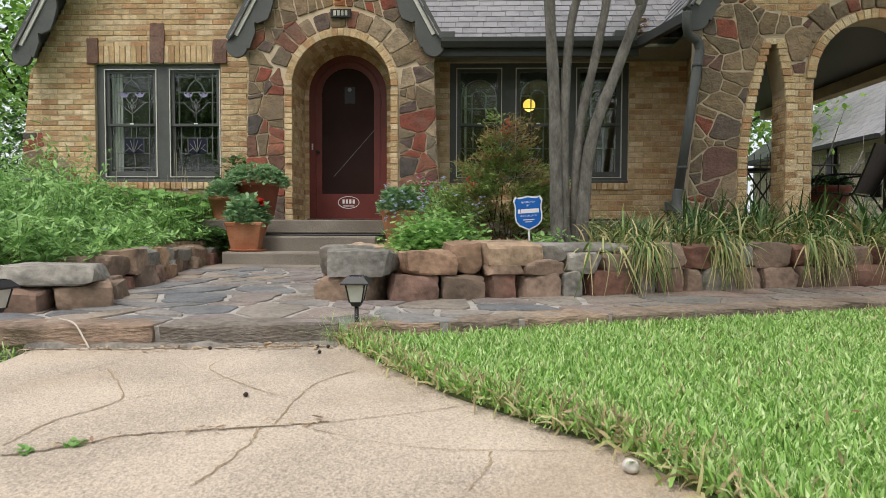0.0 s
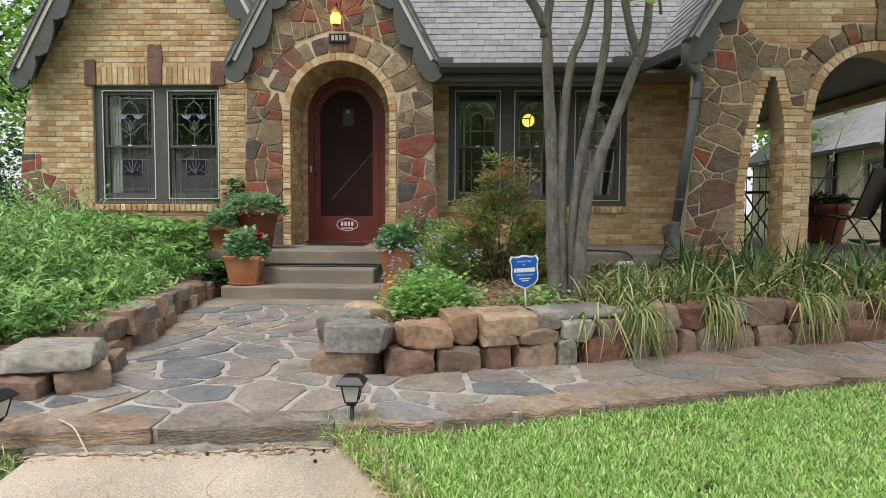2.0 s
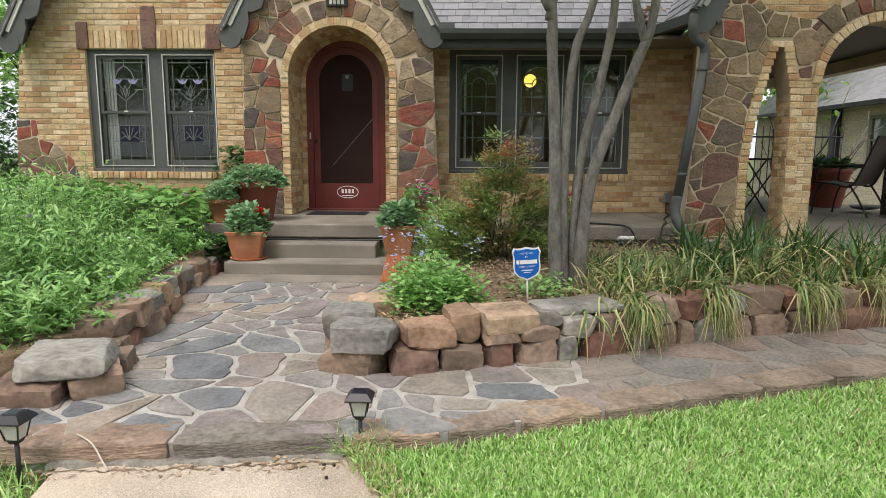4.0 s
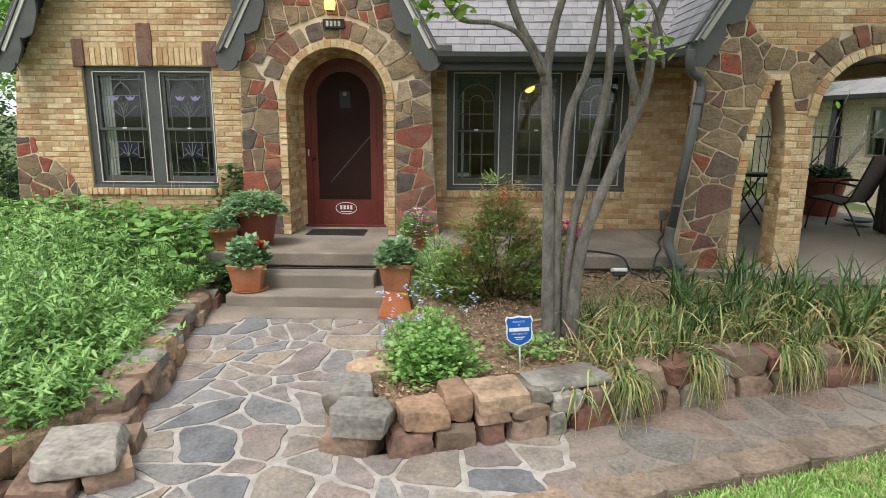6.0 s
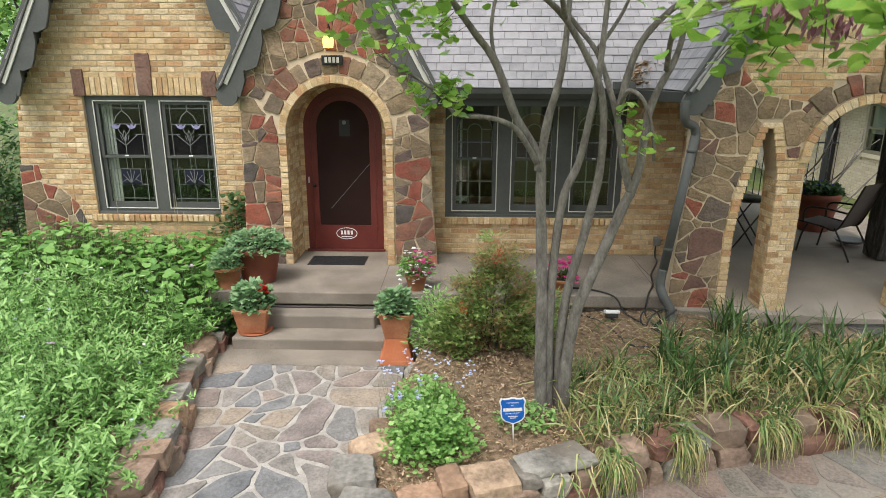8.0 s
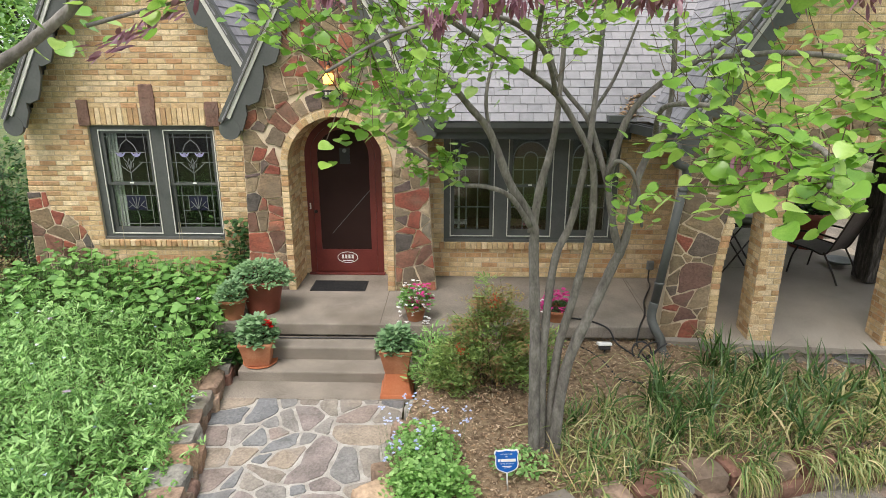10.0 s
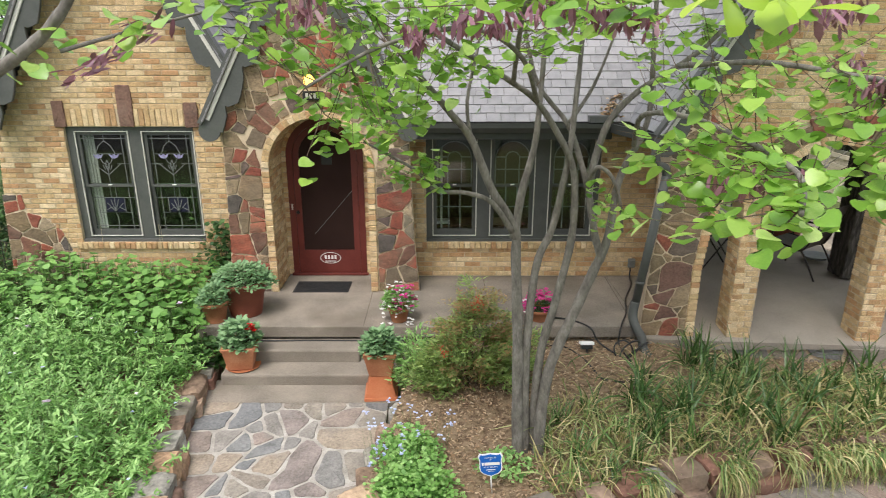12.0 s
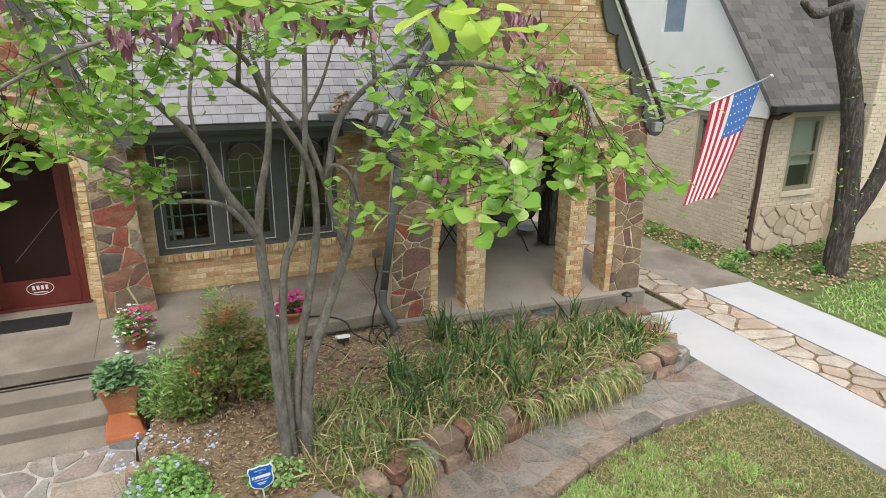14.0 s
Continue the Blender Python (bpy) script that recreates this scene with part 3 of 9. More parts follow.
structure(part("ground", bm, TURF_SOIL), "earth and turf running out to the horizon", "ground")

# concrete walk that flares towards the street
WALK_R = [(-0.10, 2.75), (0.04, 2.48), (0.18, 2.23), (0.36, 1.94), (0.57, 1.70), (0.71, 1.56), (0.80, 1.33), (0.95, 0.9), (1.1, 0.0), (1.15, -3.0)]
WALK_L = [(-1.24, 2.72), (-1.16, 2.3), (-1.35, 1.8), (-1.65, 1.2), (-2.1, 0.6), (-2.4, 0.0), (-2.5, -3.0)]
structure(part("walkway", solid(WALK_R + WALK_L[::-1], [], ground_at(LOWER_Z - 0.1), 0, 0.1), CONCRETE), "pale worn concrete front walk with cracks", "walkway")

# flagstone path and terrace
PATH_EDGE = [(-4.6, 2.45), (-1.55, 2.58), (-0.80, 2.64), (-0.24, 2.72), (0.22, 2.74), (1.05, 3.05), (1.66, 3.27), (2.80, 3.69), (3.69, 4.05), (4.60, 4.24), (5.3, 4.27), (5.90, 4.27)]
PATH_BACK = [(5.92, 5.1), (5.45, 4.98), (4.5, 4.84), (3.75, 4.72), (3.0, 4.55), (2.1, 4.3), (1.05, 3.82), (0.47, 3.62), (-0.05, 3.48), (-0.34, 3.56), (-0.28, 4.1), (-0.12, 4.6), (-0.1, 5.2), (-0.1, 5.97), (-2.0, 5.97), (-1.95, 5.4), (-1.66, 4.4), (-1.6, 3.7), (-1.72, 3.2), (-2.6, 3.05), (-4.6, 3.0)]
PATH_POLY = PATH_EDGE + PATH_BACK
FRONT_PATH = PATH_EDGE[5:] + PATH_BACK[:7]
ENTRY_PATH = PATH_EDGE[:6] + PATH_BACK[6:]
pavement = structure(part("pavement", solid(ENTRY_PATH, [], ground_at(-0.12), 0, 0.140), FLAG_JOINT), "mortar bed of the flagstone path", "path")
pavement_side = structure(part("pavement_side", solid(FRONT_PATH, [], ground_at(-0.12), 0, 0.137), DUST_JOINT), "dusty mortar bed of the curving flagstone path", "path")
r = random.Random(11)
flags = quarry(PATH_POLY, [], r, (0.36, 0.24, 0.15, 0.09), (700, 1500, 2600, 2600), (0.034, 0.17), 0.028, 0.5)
centre = lambda q: sum(p[0] for p in q) / len(q)
stones("flagstone", [q for q in flags if centre(q) < 1.05], ground_at(0.016), 0.011, FLAG, pavement, r, chamfer=0.005, bulge=0.003, round_off=0.14, tilt=0.003)
stones("flagstone", [q for q in flags if centre(q) >= 1.05], ground_at(0.016), 0.006, FLAG_DUSTY, pavement_side, r, chamfer=0.003, bulge=0.002, round_off=0.14, tilt=0.003)

# the side path falls to the driveway's level
for ob in (pavement_side, *pavement_side.children):
    for v in ob.data.vertices:
        k = min(1.0, max(0.0, (v.co.x - 4.2) / 1.6))
        v.co.z -= 0.036 * k * k * (3 - 2 * k)

# beds of soil
BED_R = [(-0.2, 3.62), (0.47, 3.75), (1.05, 3.95), (2.1, 4.42), (3.0, 4.68), (3.75, 4.86), (4.5, 4.98), (5.4, 5.15), (5.8, 5.6), (6.05, 6.3), (6.05, 6.78), (2.5, 6.78), (2.5, 7.0), (0.10, 7.0), (0.09, 5.75), (0.0, 5.3), (-0.10, 4.6), (-0.2, 4.1)]
BED_L = [(-1.9, 3.3), (-4.7, 3.2), (-7.5, 3.3), (-7.5, 8.36), (-2.1, 8.36), (-2.1, 6.5), (-2.12, 5.4), (-1.85, 4.4), (-1.75, 3.7)]


def bed(name, outline, height, label):
    bm = solid(outline, [], ground_at(0), -0.12, 0.0)
    for _ in range(4):
        long = [e for e in bm.edges if e.calc_length() > 0.25 and all(abs(v.co.z) < 1e-4 for v in e.verts)]
        if long:
            bmesh.ops.subdivide_edges(bm, edges=long, cuts=1)
            bmesh.ops.triangulate(bm, faces=bm.faces[:])
    for v in bm.verts:
        if v.co.z > -0.05:
            v.co.z = height(v.co.x, v.co.y) + 0.03 * noise.noise(Vector((v.co.x * 2.3, v.co.y * 2.3, 0)))
    for f in bm.faces:
        f.smooth = True
    return structure(part(name, bm, SOIL), label, "planting bed")


def soil_right(x, y):
    fall = min(1, max(0, (x - 2.9) / 1.1)) * min(1, max(0, (y - 5.3) / 1.0))
    return 0.20 + 0.07 * min(1, max(0, (y - 3.8) / 2)) - 0.10 * max(0, x - 4) / 2 - 0.20 * fall


def soil_left(x, y):
    return 0.16 + 0.10 * min(1, max(0, (y - 3.3) / 3))


bed("planting_bed_right", BED_R, soil_right, "mulched planting bed with dry leaves behind a rock edge")
bed("planting_bed_left", BED_L, soil_left, "soil of a planting bed overgrown with green plants")

# lawn sheets
LAWN = WALK_R + [(5.85, -3.0), (5.85, 4.1), (5.3, 4.22), (4.60, 4.18), (3.69, 3.99), (2.80, 3.63), (1.66, 3.21), (1.05, 2.99), (0.22, 2.68), (0.0, 2.68)]
structure(part("lawn", solid(LAWN, [], ground_at(LOWER_Z - 0.1), 0, 0.112), TURF_SOIL), "soil under the front lawn", "lawn")

# driveway: two pale strips with stone between, older concrete further back
structure(part("driveway_strip_1", solid([(5.92, -3), (6.90, -3), (6.92, 6.3), (6.1, 6.42), (5.92, 5.3)], [], ground_at(LOWER_Z - 0.1), 0, 0.13), DRIVE_CONC), "new pale concrete driveway strip", "driveway")
structure(part("driveway_strip_2", solid([(7.52, -3), (8.52, -3), (8.64, 6.76), (7.64, 6.8)], [], ground_at(LOWER_Z - 0.1), 0, 0.13), DRIVE_CONC), "new pale concrete driveway strip", "driveway")
structure(part("driveway_old", solid([(7.5, 6.8), (8.75, 6.75), (8.75, 16), (7.6, 16)], [], ground_at(LOWER_Z - 0.1), 0, 0.12), STEP_CONC), "old brown concrete driveway strip", "driveway")
structure(part("driveway_old_2", solid([(6.36, 6.44), (6.78, 6.42), (6.8, 16), (6.36, 16)], [], ground_at(LOWER_Z - 0.1), 0, 0.12), STEP_CONC), "old brown concrete driveway strip", "driveway")
MEDIAN = [(6.92, -1.0), (7.50, -1.0), (7.62, 6.82), (7.48, 6.84), (7.58, 12), (6.82, 12), (6.94, 6.32)]
median = structure(part("driveway_median", solid(MEDIAN, [], ground_at(LOWER_Z - 0.1), 0, 0.112), SOIL), "soil between the driveway strips", "driveway")
seeds = scatter(MEDIAN, 0.34, 0.28, r, 0.34)
medges = list(zip(MEDIAN, MEDIAN[1:] + MEDIAN[:1]))
stones("paving_stone", [cell(i, seeds, [(6, -2), (9, -2), (9, 13), (6, 13)], 0.035, medges) for i in range(len(seeds))], ground_at(LOWER_Z + 0.012), 0.018, PAVER, median, r, chamfer=0.006, bulge=0.004, round_off=0.12, tilt=0.01)

# ---- the house ----
WALL_Y, PORTAL_Y, WING_Y, DOOR_Y = 8.35, 7.80, 6.77, 8.42
W1 = (-4.35, -2.71, 0.955, 2.477)
W2 = (0.235, 2.50, 0.955, 2.477)
rect = lambda a, b, c, d: [(a, c), (b, c), (b, d), (a, d)]

# left gable wall: brick, flared at the corner
WALL_L = [(-5.36, 0.0), (-5.34, 0.9), (-5.28, 1.6), (-5.2, 2.35), (-5.12, 2.50), (-3.47, 5.55), (-2.0, 2.83), (-2.0, 0.0)]
wall_left = structure(part("wall_left", solid(WALL_L, [rect(*W1)], front(WALL_Y), -0.25, 0.0), MORTAR), "tan brick gable wall with a double window", "wall")
SOLDIER = rect(-4.42, -2.64, 2.48, 2.70)
SILL_1 = rect(-4.44, -2.60, 0.865, 0.955)
QUOIN_L = [(-5.40, 0.0), (-4.28, 0.0), (-4.28, 0.62), (-4.50, 0.80), (-4.60, 1.10), (-4.80, 1.30), (-5.02, 1.36), (-5.05, 1.60), (-5.30, 1.60)]
rects = courses(WALL_L, [rect(*W1), SOLDIER, SILL_1, QUOIN_L], 0.0675, 0.215, v0=0.0, seed=2)
lay("brick", rects, front(WALL_Y), 0.008, BRICK_ONE, wall_left, singles=280, near=lambda q: (q[0] + 3.5) ** 2 * 0.5 + (q[2] - 1.5) ** 2)
lay("soldier_brick", [(u, u + 0.062, 2.485, 2.70) for u in np.arange(-4.29, -2.79, 0.071) if not -3.63 < u + 0.03 < -3.42], front(WALL_Y), 0.014, BRICK_ONE, wall_left, singles=60)
lay("sill_brick", [(u, u + 0.062, 0.868, 0.953) for u in np.arange(-4.42, -2.66, 0.071)], front(WALL_Y), 0.045, BRICK_ONE, wall_left, singles=60, inset=0.006)
stones("accent_stone", [rect(-4.44, -4.29, 2.47, 2.80), rect(-3.62, -3.43, 2.48, 2.99), rect(-2.79, -2.62, 2.47, 2.78)], front(WALL_Y), 0.03, ACCENT, wall_left, r, chamfer=0.008, round_off=0.06)
part("stone_bed", solid(QUOIN_L, [], front(WALL_Y), 0.0, 0.006), STONE_JOINT, wall_left)
stones("corner_stone", quarry(QUOIN_L, [], r, (0.24, 0.15, 0.08), (300, 700, 1500), (0.012, 0.075)), front(WALL_Y), 0.016, STONE, wall_left, r, round_off=0.09, chamfer=0.006, bulge=0.003, tilt=0.03)

# middle wall
WALL_M = [(-0.1, 0.0), (3.22, 0.0), (3.22, 2.62), (-0.1, 2.62)]
wall_middle = structure(part("wall_middle", solid(WALL_M, [rect(*W2)], front(WALL_Y), -0.25, 0.0), MORTAR), "tan brick front wall with a triple window", "wall")
SILL_2 = rect(0.18, 2.56, 0.865, 0.955)
lay("brick", courses(WALL_M, [rect(*W2), SILL_2], 0.0675, 0.215, v0=0.0, seed=4), front(WALL_Y), 0.008, BRICK_ONE, wall_middle, singles=290, near=lambda q: -q[2])
lay("sill_brick", [(u, u + 0.062, 0.868, 0.953) for u in np.arange(0.18, 2.52, 0.071)], front(WALL_Y), 0.045, BRICK_ONE, wall_middle, singles=60, inset=0.006)

# side wall of the porch wing
WALL_S = [(WING_Y + 0.28, 0.0), (WALL_Y, 0.0), (WALL_Y, 2.7), (WING_Y + 0.28, 2.7)]
wall_side = structure(part("wall_side", solid(WALL_S, [], side_x(3.23, -1), -0.03, 0.0), MORTAR), "tan brick side wall of the porch wing", "wall")
lay("brick", courses(WALL_S, [], 0.0675, 0.215, v0=0.0, seed=5), side_x(3.23, -1), 0.008, BRICK_ONE, wall_side, singles=280)

# stone portal with the arched entry
P_CX, P_R, P_SPRING = -1.045, 0.60, 2.06
WALL_P = [(-2.27, 0.3), (-2.20, 1.0), (-2.16, 2.35), (-2.30, 2.62), (-1.10, 4.84), (0.08, 2.62), (0.05, 2.35), (0.10, 1.1), (0.17, 0.3)]
arch_hole = [(P_CX - P_R, FLOOR_Z - 0.03)] + arc(P_CX, P_SPRING, P_R, 180, 0, 24) + [(P_CX + P_R, FLOOR_Z - 0.03)]
wall_portal = structure(part("wall_portal", solid(WALL_P, [arch_hole], front(PORTAL_Y), -0.12, 0.0), STONE_JOINT), "multicoloured sandstone entry gable with a round arch", "wall")
r = random.Random(5)
RING = 0.085
ARCH_OUT = P_R + RING
stones("sandstone", voussoirs(P_CX, P_SPRING, ARCH_OUT + 0.012, 18, 162, r), front(PORTAL_Y), 0.016, STONE, wall_portal, r, round_off=0.10, chamfer=0.006, bulge=0.003, tilt=0.03)
crown_hole = [(P_CX - ARCH_OUT, 0.2), (P_CX - ARCH_OUT, P_SPRING + 0.18), *arc(P_CX, P_SPRING, ARCH_OUT + 0.25, 160, 20, 20), (P_CX + ARCH_OUT, P_SPRING + 0.18), (P_CX + ARCH_OUT, 0.2)]
stones("sandstone", quarry(WALL_P, [crown_hole], r, (0.25, 0.17, 0.10, 0.055), (300, 700, 1600, 2400), (0.010, 0.085)), front(PORTAL_Y), 0.016, STONE, wall_portal, r, round_off=0.09, chamfer=0.006, bulge=0.003, tilt=0.03)


def ring_bricks(cx, cz, r0, r1, a0, a1, n, to, d, material, parent, name="arch_brick"):
    part("ring_mortar", solid(arc(cx, cz, r1 - 0.004, a0, a1, 40) + arc(cx, cz, r0 + 0.005, a1, a0, 40), [], to, 0.001, d - 0.009), MORTAR, parent)
    for i in range(n):
        b0, b1 = radians(a0 + (a1 - a0) * (i + 0.05) / n), radians(a0 + (a1 - a0) * (i + 0.95) / n)
        poly = [(cx + q * math.cos(b), cz + q * math.sin(b)) for q, b in ((r0, b0), (r1, b0), (r1, b1), (r0, b1))]
        dd = d + rnd.uniform(-0.004, 0.004)
        v = [tuple(to(u, w, 0)) for u, w in poly]
        k = 0.004
        mu, mw = sum(p[0] for p in poly) / 4, sum(p[1] for p in poly) / 4
        v += [tuple(to(u, w, dd - k)) for u, w in poly] + [tuple(to(mu + (u - mu) * 0.9, mw + (w - mw) * 0.9, dd)) for u, w in poly]
        f = [(8, 9, 10, 11)]
        for q in range(4):
            m = (q + 1) % 4
            f += [(q, m, 4 + m, 4 + q), (4 + q, 4 + m, 8 + m, 8 + q)]
        ob = raw(name, v, f, material, parent)
        bm2 = bmesh.new()
        bm2.from_mesh(ob.data)
        bmesh.ops.recalc_face_normals(bm2, faces=bm2.faces[:])
        bm2.to_mesh(ob.data)
        bm2.free()


ring_bricks(P_CX, P_SPRING, P_R - 0.012, P_R + RING - 0.01, 0, 180, 27, front(PORTAL_Y), 0.042, BRICK_ONE, wall_portal)
for s in (-1, 1):
    x0, x1 = sorted((P_CX + s * (P_R - 0.012), P_CX + s * (P_R + RING - 0.01)))
    part("jamb_mortar", solid(rect(x0 + 0.005, x1 - 0.004, FLOOR_Z + 0.005, P_SPRING), [], front(PORTAL_Y), 0.001, 0.029), MORTAR, wall_portal)
    lay("jamb_brick", [(x0, x1, z, z + 0.058) for z in np.arange(FLOOR_Z + 0.005, P_SPRING - 0.05, 0.0675)], front(PORTAL_Y), 0.04, BRICK_ONE, wall_portal, singles=40, uneven=0.008)

# entry reveal: brick sides and barrel vault
inner_reveal = [(P_CX - P_R, FLOOR_Z)] + arc(P_CX, P_SPRING, P_R, 180, 0, 24) + [(P_CX + P_R, FLOOR_Z)]
bm = bmesh.new()
n = len(inner_reveal)
ra = [bm.verts.new((u, PORTAL_Y - 0.002, w)) for u, w in inner_reveal]
rb = [bm.verts.new((u, DOOR_Y + 0.02, w)) for u, w in inner_reveal]
for i in range(n - 1):
    bm.faces.new((ra[i], rb[i], rb[i + 1], ra[i + 1]))
entry_vault = structure(part("wall_entry", bm, MORTAR), "brick-lined sides and vault of the entry arch", "wall")
for s in (-1, 1):
    lay("brick", courses(rect(PORTAL_Y, DOOR_Y, FLOOR_Z, P_SPRING), [], 0.0675, 0.14, v0=FLOOR_Z, seed=8), side_x(P_CX + s * P_R, -s), 0.007, BRICK_ONE, entry_vault, singles=140)
for i in range(26):
    a0, a1 = radians(180 - 180 * (i + 0.07) / 26), radians(180 - 180 * (i + 0.93) / 26)
    for j, (y0, y1) in enumerate(((PORTAL_Y + 0.004, PORTAL_Y + 0.20), (PORTAL_Y + 0.21, PORTAL_Y + 0.41), (PORTAL_Y + 0.42, DOOR_Y))):
        rr0, rr1 = P_R + 0.002, P_R - 0.007
        q = [(rr, a, y) for rr in (rr0, rr1) for a, y in ((a0, y0), (a1, y0), (a1, y1), (a0, y1))]
        v = [(P_CX + rr * math.cos(a), y, P_SPRING + rr * math.sin(a)) for rr, a, y in q]
        raw("vault_brick", v, [(4, 5, 6, 7), (0, 4, 7, 3), (1, 2, 6, 5), (0, 1, 5, 4), (2, 3, 7, 6)], BRICK_ONE, entry_vault)
# wall round the door, behind the reveal
D_CX, D_R, D_SPRING = -1.08, 0.50, 2.09
door_hole = [(D_CX - D_R, FLOOR_Z - 0.03)] + arc(D_CX, D_SPRING, D_R, 180, 0, 24) + [(D_CX + D_R, FLOOR_Z - 0.03)]
back_wall = [(-2.0, 0.0), (-0.1, 0.0), (-0.1, 2.8), (-2.0, 2.8)]
wall_door = structure(part("wall_door", solid(back_wall, [door_hole], front(DOOR_Y), -0.15, 0.0), MORTAR), "brick wall round the front door", "wall")
ring_bricks(D_CX, D_SPRING, D_R, D_R + 0.075, 0, 180, 26, front(DOOR_Y), 0.008, BRICK_ONE, wall_door)
for s in (-1, 1):
    x0, x1 = sorted((D_CX + s * D_R, D_CX + s * (D_R + 0.075)))
    lay("jamb_brick", [(x0, x1, z, z + 0.058) for z in np.arange(FLOOR_Z + 0.005, D_SPRING - 0.05, 0.0675)], front(DOOR_Y), 0.008, BRICK_ONE, wall_door, singles=40)

# porch wing front with arch, two slots and stone piers
G_CX, A_R, A_SPRING, PORCH_Z, SILL_Z = 4.53, 0.605, 1.90, 0.44, 0.24
WALL_W = [(2.66, 0.22), (2.70, 1.0), (2.80, 2.0), (2.81, 2.5), (2.70, 2.62), (4.53, 5.55), (6.36, 2.62), (6.25, 2.5), (6.26, 2.0), (6.36, 1.0), (6.42, 0.22)]
arch_w = [(G_CX - A_R, SILL_Z - 0.03)] + arc(G_CX, A_SPRING, A_R, 180, 0, 24) + [(G_CX + A_R, SILL_Z - 0.03)]
slot_l = [(3.27, SILL_Z - 0.03), (3.27, 1.15), (3.31, 1.5), (3.37, 1.8), (3.43, 2.05), (3.49, 2.27), (3.55, 2.27), (3.60, 2.05), (3.65, 1.8), (3.66, 1.5), (3.66, SILL_Z - 0.03)]
slot_r = [(2 * G_CX - u, w) for u, w in slot_l][::-1]
wall_wing = structure(part("wall_wing", solid(WALL_W, [arch_w, slot_l, slot_r], front(WING_Y), -0.28, 0.0), MORTAR), "porch gable of tan brick and sandstone with an arch and two slots", "wall")
PIER_L = [(2.66, 0.22), (2.70, 1.0), (2.80, 2.0), (2.81, 2.5), (2.80, 2.66), (2.95, 2.84), (3.06, 2.86), (3.20, 2.80), (3.35, 2.62), (3.55, 2.55), (3.85, 2.50), (3.95, 2.62), (4.06, 2.66), (4.07, 2.52), (3.93, 2.36), (3.85, 2.15), (3.84, 1.95), (3.73, 1.95), (3.66, 2.15), (3.62, 2.34), (3.44, 2.34), (3.36, 2.1), (3.28, 1.8), (3.22, 1.5), (3.18, 1.15), (3.18, 0.22)]
PIER_R = [(2 * G_CX - u, w) for u, w in PIER_L][::-1]
holes = [arch_w, slot_l, slot_r]
rects = courses(WALL_W, holes + [PIER_L, PIER_R] + [[(G_CX - A_R - 0.09, SILL_Z)] + arc(G_CX, A_SPRING, A_R + 0.30, 160, 20, 20) + [(G_CX + A_R + 0.09, SILL_Z)]], 0.0675, 0.215, v0=0.22, seed=6)
rects += courses([(3.66, SILL_Z), (3.925, SILL_Z), (3.925, 1.95), (3.66, 1.95)], [], 0.0675, 0.135, v0=SILL_Z, seed=9)
rects += courses([(5.135, SILL_Z), (5.40, SILL_Z), (5.40, 1.95), (5.135, 1.95)], [], 0.0675, 0.135, v0=SILL_Z, seed=10)
lay("brick", rects, front(WING_Y), 0.008, BRICK_ONE, wall_wing, singles=300, near=lambda q: (q[0] - 3.6) ** 2 + (q[2] - 1.8) ** 2)
r = random.Random(15)
for outline in (PIER_L, PIER_R):
    part("stone_bed", solid(outline, [], front(WING_Y), 0.0, 0.006), STONE_JOINT, wall_wing)
    stones("sandstone", quarry(outline, [], r, (0.27, 0.18, 0.10, 0.055), (300, 700, 1600, 2600), (0.012, 0.11)), front(WING_Y), 0.016, STONE_WING, wall_wing, r, round_off=0.09, chamfer=0.006, bulge=0.003, tilt=0.03)
for side in (-1, 1):
    # brick edging of the slots
    for sl in (slot_l if side < 0 else [(2 * G_CX - u, w) for u, w in slot_l],):
        for z in np.arange(SILL_Z + 0.005, 2.25, 0.0675):
            for lo_hi in (0, 1):
                sp = spans(sl, z + 0.03)
                if sp:
                    u = sp[0][lo_hi]
                    if (lo_hi == 0) == (side < 0) or z > 1.6:
                        x0, x1 = (u - 0.085, u + 0.01) if lo_hi == 0 else (u - 0.01, u + 0.085)
                        lay("slot_brick", [(x0, x1, z, z + 0.058)], front(WING_Y), 0.022, BRICK_ONE, wall_wing, singles=1, uneven=0.005)
ring_bricks(G_CX, A_SPRING, A_R - 0.01, A_R + 0.08, 0, 180, 28, front(WING_Y), 0.036, BRICK_ONE, wall_wing)
stones("arch_stone", voussoirs(G_CX, A_SPRING, A_R + 0.095, 17, 163, r, 0.14, 0.24, (9, 14), (90, 0.46)), front(WING_Y), 0.026, STONE_WING, wall_wing, r, round_off=0.06)
# brick inside of the openings
for x, s, z1 in ((3.925, 1, 1.9), (5.135, -1, 1.9), (3.66, -1, 1.9), (3.27, 1, 1.25), (5.40, 1, 1.9), (5.79, -1, 1.25)):
    lay("reveal_brick", courses(rect(WING_Y, WING_Y + 0.28, SILL_Z, z1), [], 0.0675, 0.14, v0=SILL_Z, seed=int(x * 10)), side_x(x, s), 0.006, BRICK_ONE, wall_wing, singles=60)
# outer side wall of the wing, porch back wall, ceiling
structure(part("wall_wing_east", solid(rect(WING_Y + 0.28, 12.6, 2.45, 2.75), [], side_x(6.1), 0, 0.2), MORTAR), "lintel of the porch's open side", "wall")
# the porch ceiling is one flat slab in the black tone
structure(part("ceiling_porch", solid(rect(3.26, 6.3, WING_Y + 0.28, 12.6), [], ground_at(2.62), 0, 0.06), BLACK), "plain black slab over the porch", "ceiling")


